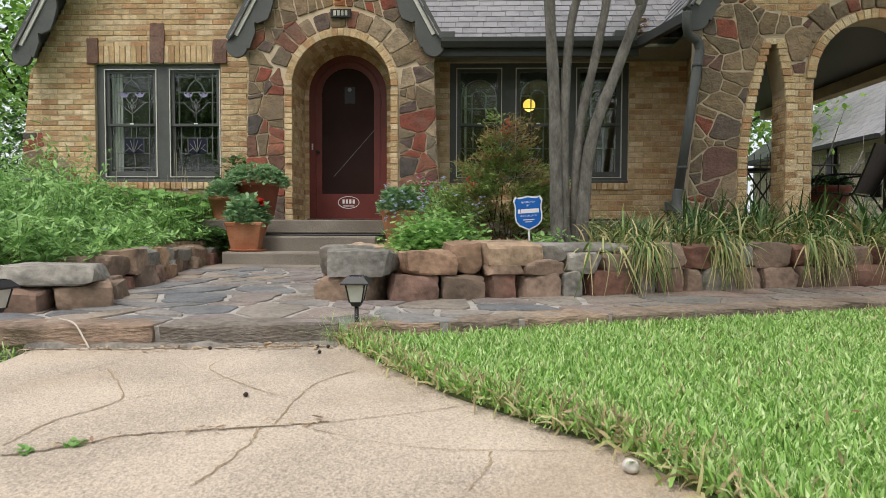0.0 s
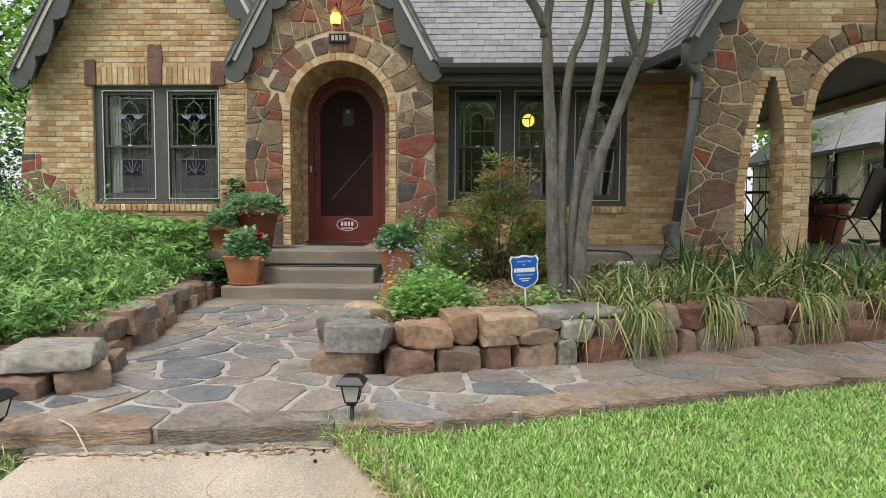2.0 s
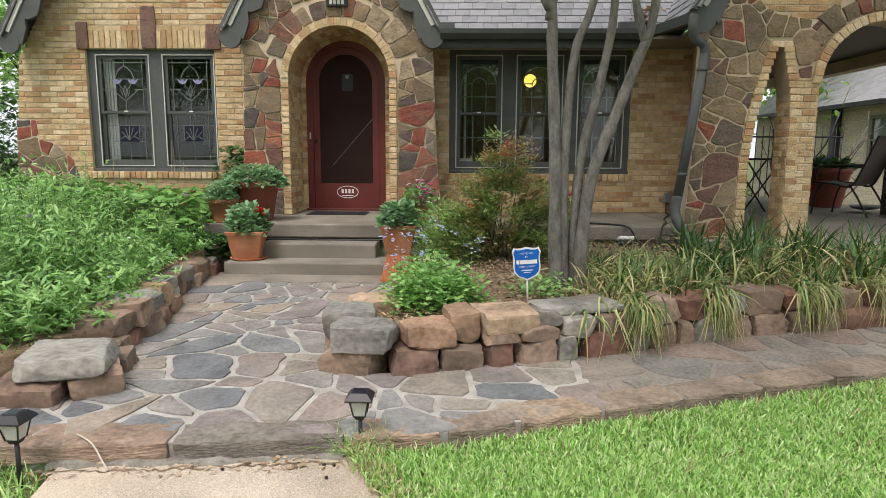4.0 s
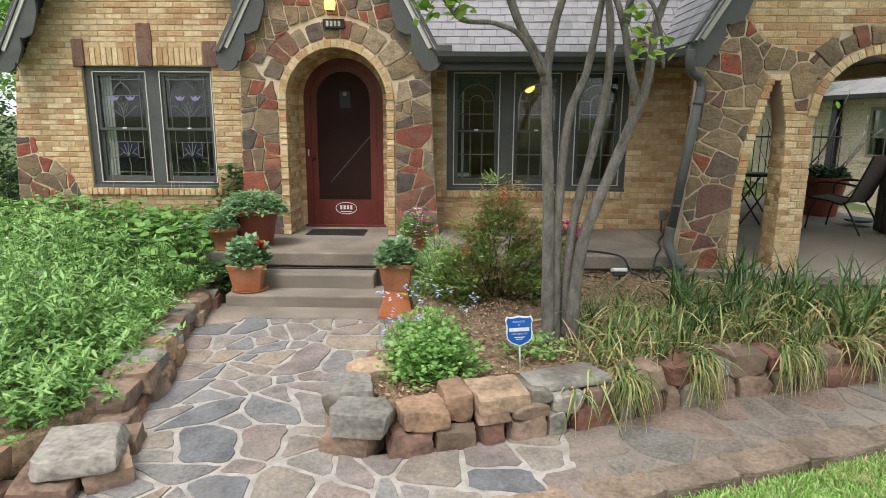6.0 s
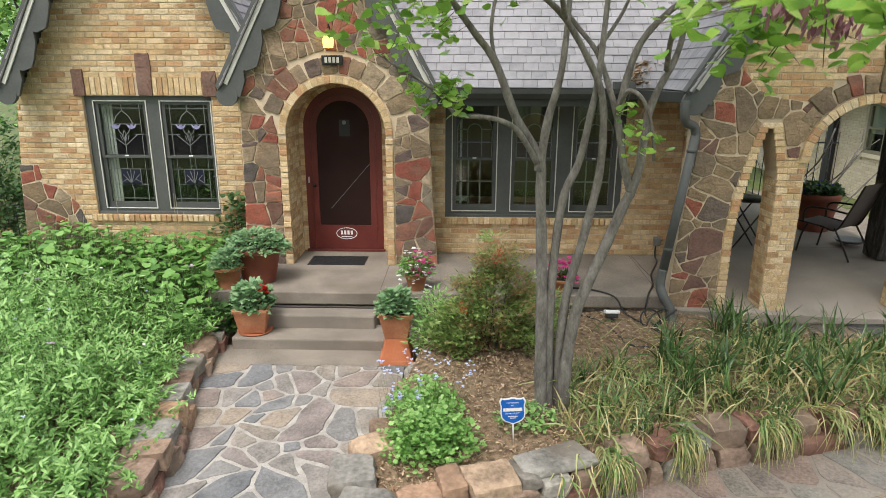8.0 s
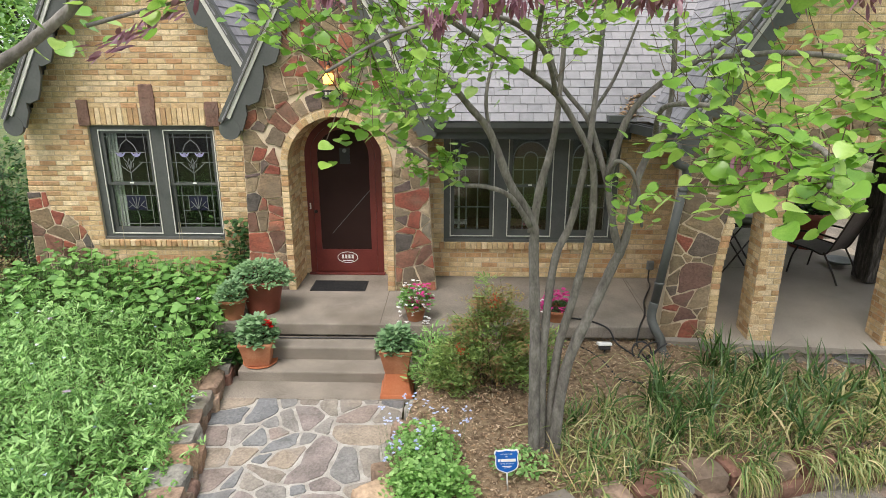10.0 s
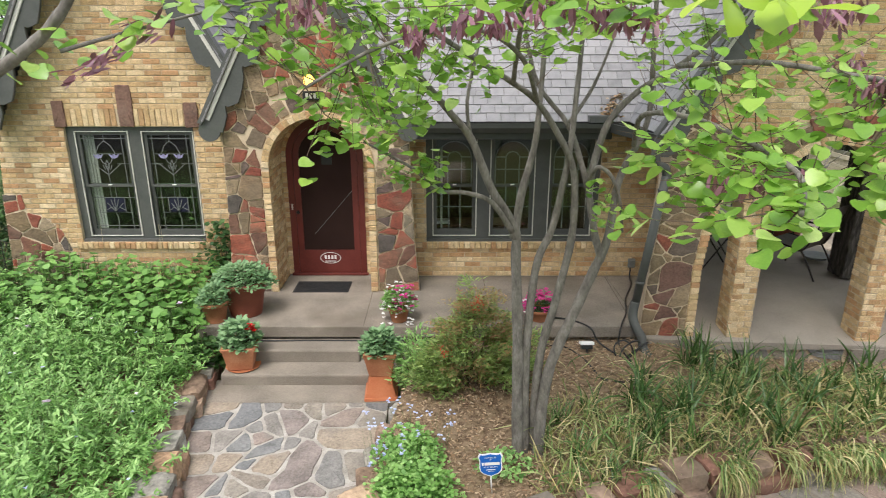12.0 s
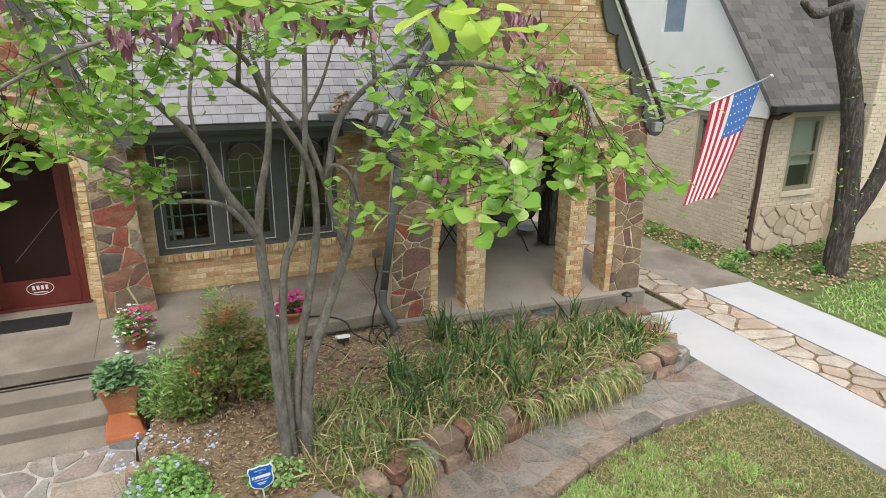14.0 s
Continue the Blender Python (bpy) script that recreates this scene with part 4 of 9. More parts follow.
# porch and landing slabs, plinth, steps
bm = bmesh.new()
box(bm, -2.32, 2.68, 6.735, WALL_Y + 0.3, 0.325, FLOOR_Z, 0.012)
box(bm, 2.68, 3.22, 7.09, WALL_Y + 0.2, 0.33, FLOOR_Z)
structure(part("landing", bm, STEP_CONC), "weathered concrete landing before the front door", "landing")
bm = bmesh.new()
prof = [(6.68, 0.20), (6.68, 0.315), (6.70, 0.325), (8.40, PORCH_Z - 0.01), (12.4, PORCH_Z), (12.4, 0.20)]
rings = [[bm.verts.new((x, y, z - 0.035 * (x - 3.2) * (z > 0.25) * (y < 8))) for y, z in prof] for x in (2.70, 6.42)]
for k in range(len(prof)):
    bm.faces.new((rings[0][k], rings[0][(k + 1) % len(prof)], rings[1][(k + 1) % len(prof)], rings[1][k]))
for q in rings:
    bm.faces.new(q)
bmesh.ops.recalc_face_normals(bm, faces=bm.faces[:])
structure(part("porch_floor", bm, PORCH_CONC), "smooth grey concrete porch floor", "floor")
plinth = structure(part("porch_plinth", solid(rect(2.66, 6.42, -0.15, 0.20), [], front(6.74), -0.2, 0.0), STONE_JOINT), "stone-faced plinth under the porch", "plinth")
bm = bmesh.new()
box(bm, -2.2, 2.66, 6.81, 6.98, -0.1, 0.33, 0)
structure(part("landing_base", bm, STEP_CONC), "shaded base under the landing", "plinth")
bm = bmesh.new()
box(bm, -1.62, -0.46, 6.48, 6.82, 0.0, 0.30, 0.02)
structure(part("step_upper", bm, STEP_CONC), "worn concrete step with rounded corners", "step", "entry steps")
bm = bmesh.new()
box(bm, -1.90, -0.30, 6.20, 6.62, -0.05, 0.153, 0.018)
structure(part("step_lower", bm, STEP_CONC), "worn concrete step, wider than the one above", "step", "entry steps")
bm = bmesh.new()
box(bm, -2.10, -0.02, 5.86, 6.3, -0.1, 0.034, 0.004)
structure(part("step_pad", bm, STEP_CONC), "concrete pad at the foot of the steps", "step")

# roofs
def roof(name, to, outline, label, mat=SHINGLE, one=SHINGLE_ONE, singles=0, near=None, rise=0.125, deep=0.08):
    ob = structure(part(name, solid(outline, [], to, -deep, 0.0), DARK_SHINGLE), label, "roof")
    rects = [(p, q, a, b + 0.02) for p, q, a, b in courses(outline, [], rise, 0.17, joint=0.004, seed=12, wobble=0.3)]

    def tab(u, v, d):
        return to(u, v, d)
    lay("shingle", rects, tab, 0.014, mat if not singles else one, ob, singles=singles, near=near, uneven=0.003, rest="shingling", inset=0.003, taper=0.12)
    return ob


def slope_frame(origin, along, up):
    along, up = Vector(along).normalized(), Vector(up).normalized()
    nrm = along.cross(up)
    nrm = nrm if nrm.z > 0 else -nrm
    o = Vector(origin)
    return lambda u, v, d: o + along * u + up * v + nrm * d


EAVE_Y, EAVE_Z = 7.78, 2.60
roof("roof_main", slope_frame((-6, EAVE_Y, EAVE_Z), (1, 0, 0), (0, 1, 1.1)), [(5.9, 0), (8.9, 0), (12.2, 5.0), (1.0, 5.0)], "grey shingled main roof", singles=300, near=lambda q: q[2])
for name, cx, ez, half, slope, y0, y1, lab in (("roof_portal", -1.11, 2.62, 1.22, 1.85, 7.66, 10.2, "entry gable"), ("roof_wing", 4.53, 2.60, 1.88, 1.65, 6.62, 12.8, "porch gable"), ("roof_left", -3.47, 2.58, 1.70, 1.85, 8.0, 12.5, "left gable")):
    for s in (-1, 1):
        ln = half * math.hypot(1, slope)
        roof(f"{name}_{'west' if s < 0 else 'east'}", slope_frame((cx + s * half, y0, ez), (0, 1, 0), (-s, 0, slope)), [(0, 0), (y1 - y0, 0), (y1 - y0, ln), (0, ln)], f"grey shingled roof slope of the {lab}", singles=0, deep=0.015)


def bargeboard(name, cx, half, ez, slope, y, s, label, w=0.29, scroll=0.125):
    """A scalloped board along a gable's slope, with a cream bead and a round scroll at its foot."""
    ln = half * math.hypot(1, slope)
    up = Vector((-s, 0, slope)).normalized()
    o = Vector((cx + s * half, y, ez))
    inn = Vector((-s * up.z, 0, -abs(up.x)))
    inn = (inn - up * inn.dot(up)).normalized()
    to = lambda u, v, d: o + up * u + inn * v + Vector((0, -d, 0))
    lower, u = [], ln
    pitch = 0.50
    marks = np.arange(0.28, ln - 0.05, pitch)
    for k, a in enumerate(marks):
        b = min(a + pitch, ln)
        lower += [(a, w * 0.62), (a + 0.025, w * 0.60), (a + 0.028, w * 0.72)]
        lower += [(a + 0.03 + (b - a - 0.03) * t, w * (0.74 + 0.26 * math.sin(math.pi * (0.5 + 0.5 * t)) * (1 - t) + 0.10 * math.sin(math.pi * t))) for t in (0.2, 0.4, 0.6, 0.8)]
    outline = [(0.0, 0.0), (ln, 0.0), (ln, w * 0.7)] + lower[::-1] + [(0.2, w * 0.8), (0.1, w * 0.85), (0.0, w * 0.9)]
    root = thing(name, label, "trim", kind="structure")
    part("board", solid(outline, [], to, 0.0, 0.04), TRIM, root)
    part("bead", solid([(0.06, 0.03), (ln, 0.03), (ln, 0.075), (0.06, 0.075)], [], to, 0.038, 0.058), BEAD, root, "cream painted bead")
    part("roof_edge", solid([(-0.02, -0.035), (ln, -0.035), (ln, 0.018), (-0.02, 0.018)], [], to, -0.05, 0.075), TRIM, root)
    c = o + inn * (w * 0.40) - up * 0.05
    disc = [(c.x + q[0] - 0, c.z + q[1]) for q in arc(0, 0, scroll, 0, 345, 23)]
    part("scroll", solid(disc, [], front(y), -0.002, 0.044), TRIM, root)
    return root


for s in (-1, 1):
    bargeboard("bargeboard_portal", -1.11, 1.24, 2.61, 1.85, 7.745, s, "grey-green scalloped bargeboard of the entry gable")
    bargeboard("bargeboard_wing", 4.53, 1.88, 2.60, 1.65, 6.745, s, "grey-green scalloped bargeboard of the porch gable")
    bargeboard("bargeboard_left", -3.47, 1.70, 2.60, 1.85, 8.08, s, "grey-green scalloped bargeboard of the side gable")
    root = thing("soffit_left", "grey painted soffit under the gable overhang", "soffit", kind="structure")
    o = Vector((-3.47 + s * 1.70, 8.08, 2.56))
    up = Vector((-s, 0, 1.85))
    v = [o, o + up * 1.68, o + up * 1.68 + Vector((0, 0.27, 0)), o + Vector((0, 0.27, 0))]
    v += [p + Vector((0, 0, -0.03)) for p in v]
    raw("board", [tuple(p) for p in v], [(0, 1, 2, 3), (7, 6, 5, 4), (0, 3, 7, 4), (1, 0, 4, 5), (2, 1, 5, 6), (3, 2, 6, 7)], TRIM, root)

# eave: gutter, soffit, frieze
gutter = thing("gutter", "dark grey-green metal gutter along the eave", "gutter", kind="structure")
prof = [(0, 0.0), (0, 0.09), (-0.012, 0.095), (-0.012, 0.082), (-0.01, 0.015), (-0.07, 0.0), (-0.10, 0.05), (-0.10, 0.09), (-0.11, 0.095), (-0.11, 0.045), (-0.075, -0.012), (0, -0.012)]
bm = bmesh.new()
for x0, x1 in ((0.14, 2.40),):
    rings = [[bm.verts.new((x, EAVE_Y - 0.02 + p[0], EAVE_Z - 0.10 + p[1])) for p in prof] for x in (x0, x1)]
    for k in range(len(prof)):
        bm.faces.new((rings[0][k], rings[0][(k + 1) % len(prof)], rings[1][(k + 1) % len(prof)], rings[1][k]))
    for q in rings:
        bm.faces.new(q)
bmesh.ops.recalc_face_normals(bm, faces=bm.faces[:])
part("trough", bm, GUTTER, gutter)
bm = bmesh.new()
a, b = Vector((2.40, EAVE_Y - 0.02, EAVE_Z - 0.10)), Vector((2.66, 6.70, EAVE_Z - 0.10))
d = (b - a).normalized()
w = Vector((-d.y, d.x, 0)) * -1
rings = [[bm.verts.new(p + w * -q[0] * -1 + Vector((0, 0, q[1]))) for q in prof] for p in (a, b)]
for k in range(len(prof)):
    bm.faces.new((rings[0][k], rings[0][(k + 1) % len(prof)], rings[1][(k + 1) % len(prof)], rings[1][k]))
for q in rings:
    bm.faces.new(q)
bmesh.ops.recalc_face_normals(bm, faces=bm.faces[:])
part("trough", bm, GUTTER, gutter)
bm = bmesh.new()
box(bm, 0.05, 3.22, EAVE_Y - 0.01, WALL_Y, 2.50, 2.54)
box(bm, 2.86, 3.22, WING_Y + 0.28, EAVE_Y - 0.01, 2.50, 2.54)
structure(part("soffit", bm, SOFFIT), "olive painted soffit boards under the eave", "soffit")
bm = bmesh.new()
box(bm, 0.08, 2.45, EAVE_Y - 0.015, EAVE_Y + 0.02, 2.40, 2.50, 0.004)
structure(part("fascia", bm, GUTTER), "grey fascia board behind the gutter", "trim")
bm = bmesh.new()
box(bm, 0.10, 3.20, WALL_Y - 0.05, WALL_Y - 0.01, 2.477, 2.52, 0.004)
structure(part("frieze", bm, SOFFIT), "olive frieze board over the triple window", "trim")

# closed back of the house, added with dark-coloured surfaces so that the rooms are dark
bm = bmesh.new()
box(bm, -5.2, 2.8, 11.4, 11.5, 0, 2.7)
structure(part("wall_back", bm, INNER), "added inner wall that closes the dark rooms", "wall")
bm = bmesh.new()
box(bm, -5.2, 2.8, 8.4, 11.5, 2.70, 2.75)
structure(part("ceiling", bm, INNER), "added dark-coloured ceiling of the front rooms", "ceiling")
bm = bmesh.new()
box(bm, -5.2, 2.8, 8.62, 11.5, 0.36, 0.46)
structure(part("floor", bm, INNER), "added floor of the front rooms, coloured dark for dimness", "floor")
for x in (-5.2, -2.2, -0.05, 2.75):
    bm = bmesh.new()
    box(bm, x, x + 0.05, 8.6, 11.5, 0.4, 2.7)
    structure(part("wall_inner", bm, INNER), "added partition that keeps the rooms dark", "wall")

# ---- windows ----
PURPLE = material("purple_leaded_glass", [(0.22, 0.21, 0.36), (0.32, 0.30, 0.48)], 0.4, 8, 60, 0.1, 0.001)
BLUE_GLASS = material("deep_blue_leaded_glass", [(0.012, 0.013, 0.026), (0.022, 0.024, 0.045)], 0.5, 8, 60, 0.1, 0.001, spec=0.15)
LEAD = material("grey_lead_came", [(0.13, 0.14, 0.135), (0.20, 0.21, 0.20)], 0.6, 20, 90, 0.2, 0.001, metal=0.1)
MUNTIN = material("pale_grey_muntin", [(0.20, 0.205, 0.20), (0.27, 0.275, 0.27)], 0.5, 20, 90, 0.1, 0.001)
CURTAIN = material("pale_sheer_curtain", [(0.40, 0.39, 0.36), (0.55, 0.54, 0.50)], 0.9, 6, 60, 0.3, 0.004, stretch=(8, 8, 1))


def strips(lines, w, y, d=0.004):
    """Flat bars along polylines in the plane y."""
    bm = bmesh.new()
    for line in lines:
        for (ax, az), (bx, bz) in zip(line, line[1:]):
            n = math.hypot(bx - ax, bz - az) or 1e-6
            ox, oz = -(bz - az) / n * w / 2, (bx - ax) / n * w / 2
            vs = []
            for dd in (0, d):
                vs += [bm.verts.new((ax + ox, y - dd, az + oz)), bm.verts.new((ax - ox, y - dd, az - oz)), bm.verts.new((bx - ox, y - dd, bz - oz)), bm.verts.new((bx + ox, y - dd, bz + oz))]
            for q in ((4, 5, 6, 7), (0, 1, 5, 4), (1, 2, 6, 5), (2, 3, 7, 6), (3, 0, 4, 7)):
                bm.faces.new([vs[i] for i in q])
    bmesh.ops.recalc_face_normals(bm, faces=bm.faces[:])
    return bm


def pane(name, x0, x1, z0, z1, y, parent):
    bm = bmesh.new()
    box(bm, x0, x1, y, y + 0.004, z0, z1)
    ob = part(name, bm, WINDOW_GLASS, parent)
    ob.visible_shadow = False
    return ob


def double_hung(root, x0, x1, z0, z1, y, leaded):
    """One unit in its casing: cream bead, upper and lower sash, glass, lead or muntin bars."""
    mid = z0 + (z1 - z0) * 0.49
    bead = solid(rect(x0 - 0.012, x1 + 0.012, z0 - 0.005, z1 + 0.012), [rect(x0, x1, z0 + 0.004, z1)], front(y), -0.01, 0.012)
    part("bead", bead, BEAD, root, "cream painted bead")
    yu, yl = y + 0.03, y + 0.055
    for nm, a, b, yy, low in (("upper_sash", mid - 0.015, z1, yu, 0.03), ("lower_sash", z0, mid + 0.02, yl, 0.075)):
        sx0, sx1, sz0, sz1 = x0 + 0.045, x1 - 0.045, a + low, b - 0.04
        sash = part(nm, solid(rect(x0, x1, a, b), [rect(sx0, sx1, sz0, sz1)], front(yy), -0.02, 0.012), TRIM, root)
        pane("pane", sx0, sx1, sz0, sz1, yy + 0.006, sash)
        w, h = sx1 - sx0, sz1 - sz0
        P = lambda u, v: (sx0 + u * w, sz0 + v * h)
        if leaded and nm == "upper_sash":
            lines = [[P(0.10, 0), P(0.10, 1)], [P(0.90, 0), P(0.90, 1)], [P(0, 0.93), P(1, 0.93)], [P(0.1, 0.62), P(0.9, 0.62)], [P(0, 0.42), P(0.28, 0.42)], [P(0.72, 0.42), P(1, 0.42)],
                     [P(0.5, 1), P(0.5, 0.88)], [P(0.28, 0.62), P(0.36, 0.78), P(0.5, 0.88), P(0.64, 0.78), P(0.72, 0.62)],
                     [P(0.32, 0.62), P(0.40, 0.46), P(0.48, 0.40), P(0.5, 0.25), P(0.5, 0)], [P(0.68, 0.62), P(0.60, 0.46), P(0.52, 0.40), P(0.5, 0.25)],
                     [P(0.2, 0.42), P(0.36, 0.30), P(0.5, 0.20)], [P(0.8, 0.42), P(0.64, 0.30), P(0.5, 0.20)], [P(0.44, 0.30), P(0.40, 0.40)], [P(0.56, 0.30), P(0.60, 0.40)], [P(0.5, 0.5), P(0.45, 0.38), P(0.5, 0.26), P(0.55, 0.38), P(0.5, 0.5)]]
            part("lead_bars", strips(lines, 0.008, yy + 0.001), LEAD, sash)
            for u in (0.32, 0.68):
                tul = [P(u - 0.12, 0.625), P(u - 0.05, 0.585), P(u, 0.625), P(u + 0.05, 0.585), P(u + 0.12, 0.625), P(u + 0.07, 0.545), P(u, 0.525), P(u - 0.07, 0.545)]
                part("tulip", solid(tul, [], front(yy), -0.004, 0.003), PURPLE, sash, "purple glass tulip")
        elif leaded:
            lines = [[P(0.13, 0), P(0.13, 1)], [P(0.87, 0), P(0.87, 1)], [P(0, 0.08), P(1, 0.08)], [P(0, 0.75), P(1, 0.75)], [P(0.1, 0.40), P(0.9, 0.40)], [P(0.45, 1), P(0.45, 0.75)], [P(0.57, 1), P(0.57, 0.75)],
                     [P(0.28, 0.75), P(0.28, 0.40), P(0.74, 0.40), P(0.74, 0.75)], [P(0.5, 0.42), P(0.33, 0.62)], [P(0.5, 0.42), P(0.42, 0.70)], [P(0.5, 0.42), P(0.51, 0.74)], [P(0.5, 0.42), P(0.60, 0.70)], [P(0.5, 0.42), P(0.70, 0.62)],
                     [P(0.3, 0.45), P(0.4, 0.52), P(0.5, 0.42), P(0.6, 0.52), P(0.72, 0.45)], [P(0.5, 0.40), P(0.54, 0.25), P(0.52, 0.0)]]
            part("lead_bars", strips(lines, 0.008, yy + 0.001), LEAD, sash)
            part("blue_panel", solid([P(0.29, 0.41), P(0.73, 0.41), P(0.73, 0.74), P(0.29, 0.74)], [], front(yy), -0.008, -0.005), BLUE_GLASS, sash, "blue and purple glass fan panel")
        elif nm == "upper_sash":
            c = P(0.5, 0.52)
            big = arc(c[0], c[1], w * 0.47, 180, 0, 16)
            small = arc(c[0], c[1], w * 0.19, 180, 0, 12)
            lines = [[(big[0][0], sz0)] + big + [(big[-1][0], sz0)], [(small[0][0], sz0)] + small + [(small[-1][0], sz0)], [P(0.03, 0.30), P(0.97, 0.30)], [P(0.03, 0.55), P(0.31, 0.55)], [P(0.69, 0.55), P(0.97, 0.55)]]
            part("muntin_bars", strips(lines, 0.014, yy + 0.03, 0.012), MUNTIN, sash)
            hole = [(sx0, sz0 + h * 0.5)] + [(min(max(px, sx0 + 0.002), sx1 - 0.002), pz) for px, pz in big] + [(sx1, sz0 + h * 0.5), (sx1, sz1), (sx0, sz1)]
            part("arch_panel", solid(hole, [], front(yy), -0.045, -0.035), TRIM, sash)
        else:
            lines = [[P(0.34, 0), P(0.34, 1)], [P(0.66, 0), P(0.66, 1)], [P(0, 0.52), P(1, 0.52)]]
            part("muntin_bars", strips(lines, 0.016, yy + 0.03, 0.012), MUNTIN, sash)
    bm = bmesh.new()
    box(bm, (x0 + x1) / 2 - 0.025, (x0 + x1) / 2 + 0.025, y + 0.012, y + 0.03, mid + 0.005, mid + 0.02, 0.003)
    part("sash_lock", bm, WHITE, root, "pale metal sash lock")


def window(name, win, units, y, leaded, label):
    root = thing(name, label, "window", kind="structure")
    x0, x1, z0, z1 = win
    part("window_frame", solid(rect(x0, x1, z0, z1), [rect(a, b, z0 + 0.075, z1 - 0.07) for a, b in units], front(y), -0.06, 0.0), TRIM, root)
    bm = bmesh.new()
    box(bm, x0 - 0.005, x1 + 0.005, y - 0.04, y + 0.02, z0 - 0.002, z0 + 0.035, 0.006)
    part("window_sill", bm, TRIM, root)
    for a, b in units:
        double_hung(root, a, b, z0 + 0.075, z1 - 0.07, y, leaded)
    return root


window("window_1", W1, [(-4.238, -3.575), (-3.385, -2.745)], WALL_Y + 0.045, True, "grey double window with leaded tulip glass")
window("window_2", W2, [(0.328, 0.888), (1.083, 1.645), (1.85, 2.41)], WALL_Y + 0.045, False, "grey triple window with arched muntins")

# things seen inside
lamp_in = thing("ceiling_lamp", "round yellow glowing lamp hanging in the room", "lamp", (1.48, 10.6, 2.36))
bm = bmesh.new()
bmesh.ops.create_uvsphere(bm, u_segments=20, v_segments=12, radius=0.10)
part("globe", bm, glow("warm_lamp_glass", (1.0, 0.66, 0.10), 1.3), lamp_in, "glowing yellow glass globe")
tube_part("cord", [(0, 0, 0.09), (0, 0, 0.36)], 0.006, BLACK, lamp_in)
bulb = new("lamp_light", bpy.data.lights.new("lamp_light", "POINT"))
bulb.data.energy, bulb.data.color, bulb.data.shadow_soft_size = 3, (1.0, 0.8, 0.45), 0.09
bulb.location = (1.48, 10.6, 2.20)
for x, w, tall in ((0.42, 0.03, 1.38), (2.36, 0.05, 1.38), (-4.21, 0.14, 1.38)):
    bm = bmesh.new()
    for i in range(7):
        box(bm, x + w * i / 7, x + w * (i + 1) / 7, 8.50 + 0.015 * (i % 2), 8.512 + 0.015 * (i % 2), 1.02, 1.02 + tall)
    tagged(part("curtain", bm, CURTAIN), "pale sheer curtain behind the window glass", "curtain")
table_in = thing("side_table", "dim wooden table with pale papers inside the window", "table", (0.62, 8.85, 0.465))
bm = bmesh.new()
box(bm, -0.28, 0.95, -0.18, 0.22, 0.60, 0.63, 0.005)
WOOD = material("brown_wood", [(0.10, 0.055, 0.03), (0.17, 0.10, 0.055)], 0.5, 3, 40, 0.3, 0.002, stretch=(1, 8, 8))
part("tabletop", bm, WOOD, table_in)
for sx in (-0.25, 0.9):
    for sy in (-0.15, 0.19):
        bm = bmesh.new()
        box(bm, sx - 0.02, sx + 0.02, sy - 0.02, sy + 0.02, 0, 0.6)
        part("leg", bm, WOOD, table_in)
bm = bmesh.new()
box(bm, 0.37, 0.55, 8.72, 8.86, 1.097, 1.14, 0.004)
tagged(part("paper_stack", bm, WHITE), "stack of white papers on the inner table", "papers")

# ---- front door ----
door = thing("door_1", "maroon arched screen door with a dark mesh", "door", kind="structure")
leaf_r, mesh_r = 0.415, 0.338
casing = [(D_CX - D_R, FLOOR_Z)] + arc(D_CX, D_SPRING, D_R, 180, 0, 28) + [(D_CX + D_R, FLOOR_Z)]
leaf_o = [(D_CX - leaf_r, FLOOR_Z + 0.03)] + arc(D_CX, D_SPRING, leaf_r, 180, 0, 28) + [(D_CX + leaf_r, FLOOR_Z + 0.03)]
cut_o = [(D_CX - leaf_r - 0.004, FLOOR_Z + 0.028)] + arc(D_CX, D_SPRING, leaf_r + 0.004, 180, 0, 28) + [(D_CX + leaf_r + 0.004, FLOOR_Z + 0.028)]
part("door_frame", solid(casing, [cut_o], front(DOOR_Y), -0.08, 0.012), MAROON, door)
MESH_Z = 0.815
mesh_o = [(D_CX - mesh_r, MESH_Z)] + arc(D_CX, D_SPRING, mesh_r, 180, 0, 28) + [(D_CX + mesh_r, MESH_Z)]
part("leaf", solid(leaf_o, [mesh_o], front(DOOR_Y), -0.04, 0.004), MAROON, door)
part("screen", solid([(D_CX + (u - D_CX) * 1.02, w) for u, w in mesh_o], [], front(DOOR_Y), -0.022, -0.012), SCREEN, door, "dark brown door mesh")
part("inner_panel", solid([(-1.125, 1.98), (-0.99, 1.98), (-0.99, 2.19), (-1.125, 2.19)], [], front(DOOR_Y), -0.012, -0.009), BLACK, door, "small dark window of the inner door")
part("peephole", solid([(-1.06 + 0.026 * math.cos(a), 2.155 + 0.026 * math.sin(a)) for a in np.arange(0, 6.2, 0.45)], [], front(DOOR_Y), -0.009, -0.005), LEAD, door)
part("stay_wire", strips([[(-1.265, 1.04), (-0.745, 1.63)]], 0.006, DOOR_Y + 0.006, 0.003), LEAD, door, "thin diagonal stay across the mesh")
for z in (0.72, 1.35, 1.95):
    bm = bmesh.new()
    box(bm, D_CX + leaf_r - 0.01, D_CX + leaf_r + 0.02, DOOR_Y - 0.022, DOOR_Y - 0.004, z, z + 0.09, 0.003)
    part("hinge", bm, MAROON, door)
knob = lathe([(0.0, 0.05), (0.018, 0.048), (0.024, 0.035), (0.018, 0.02), (0.009, 0.012), (0.009, 0.0), (0.02, 0.0), (0.0, -0.001)], 14)
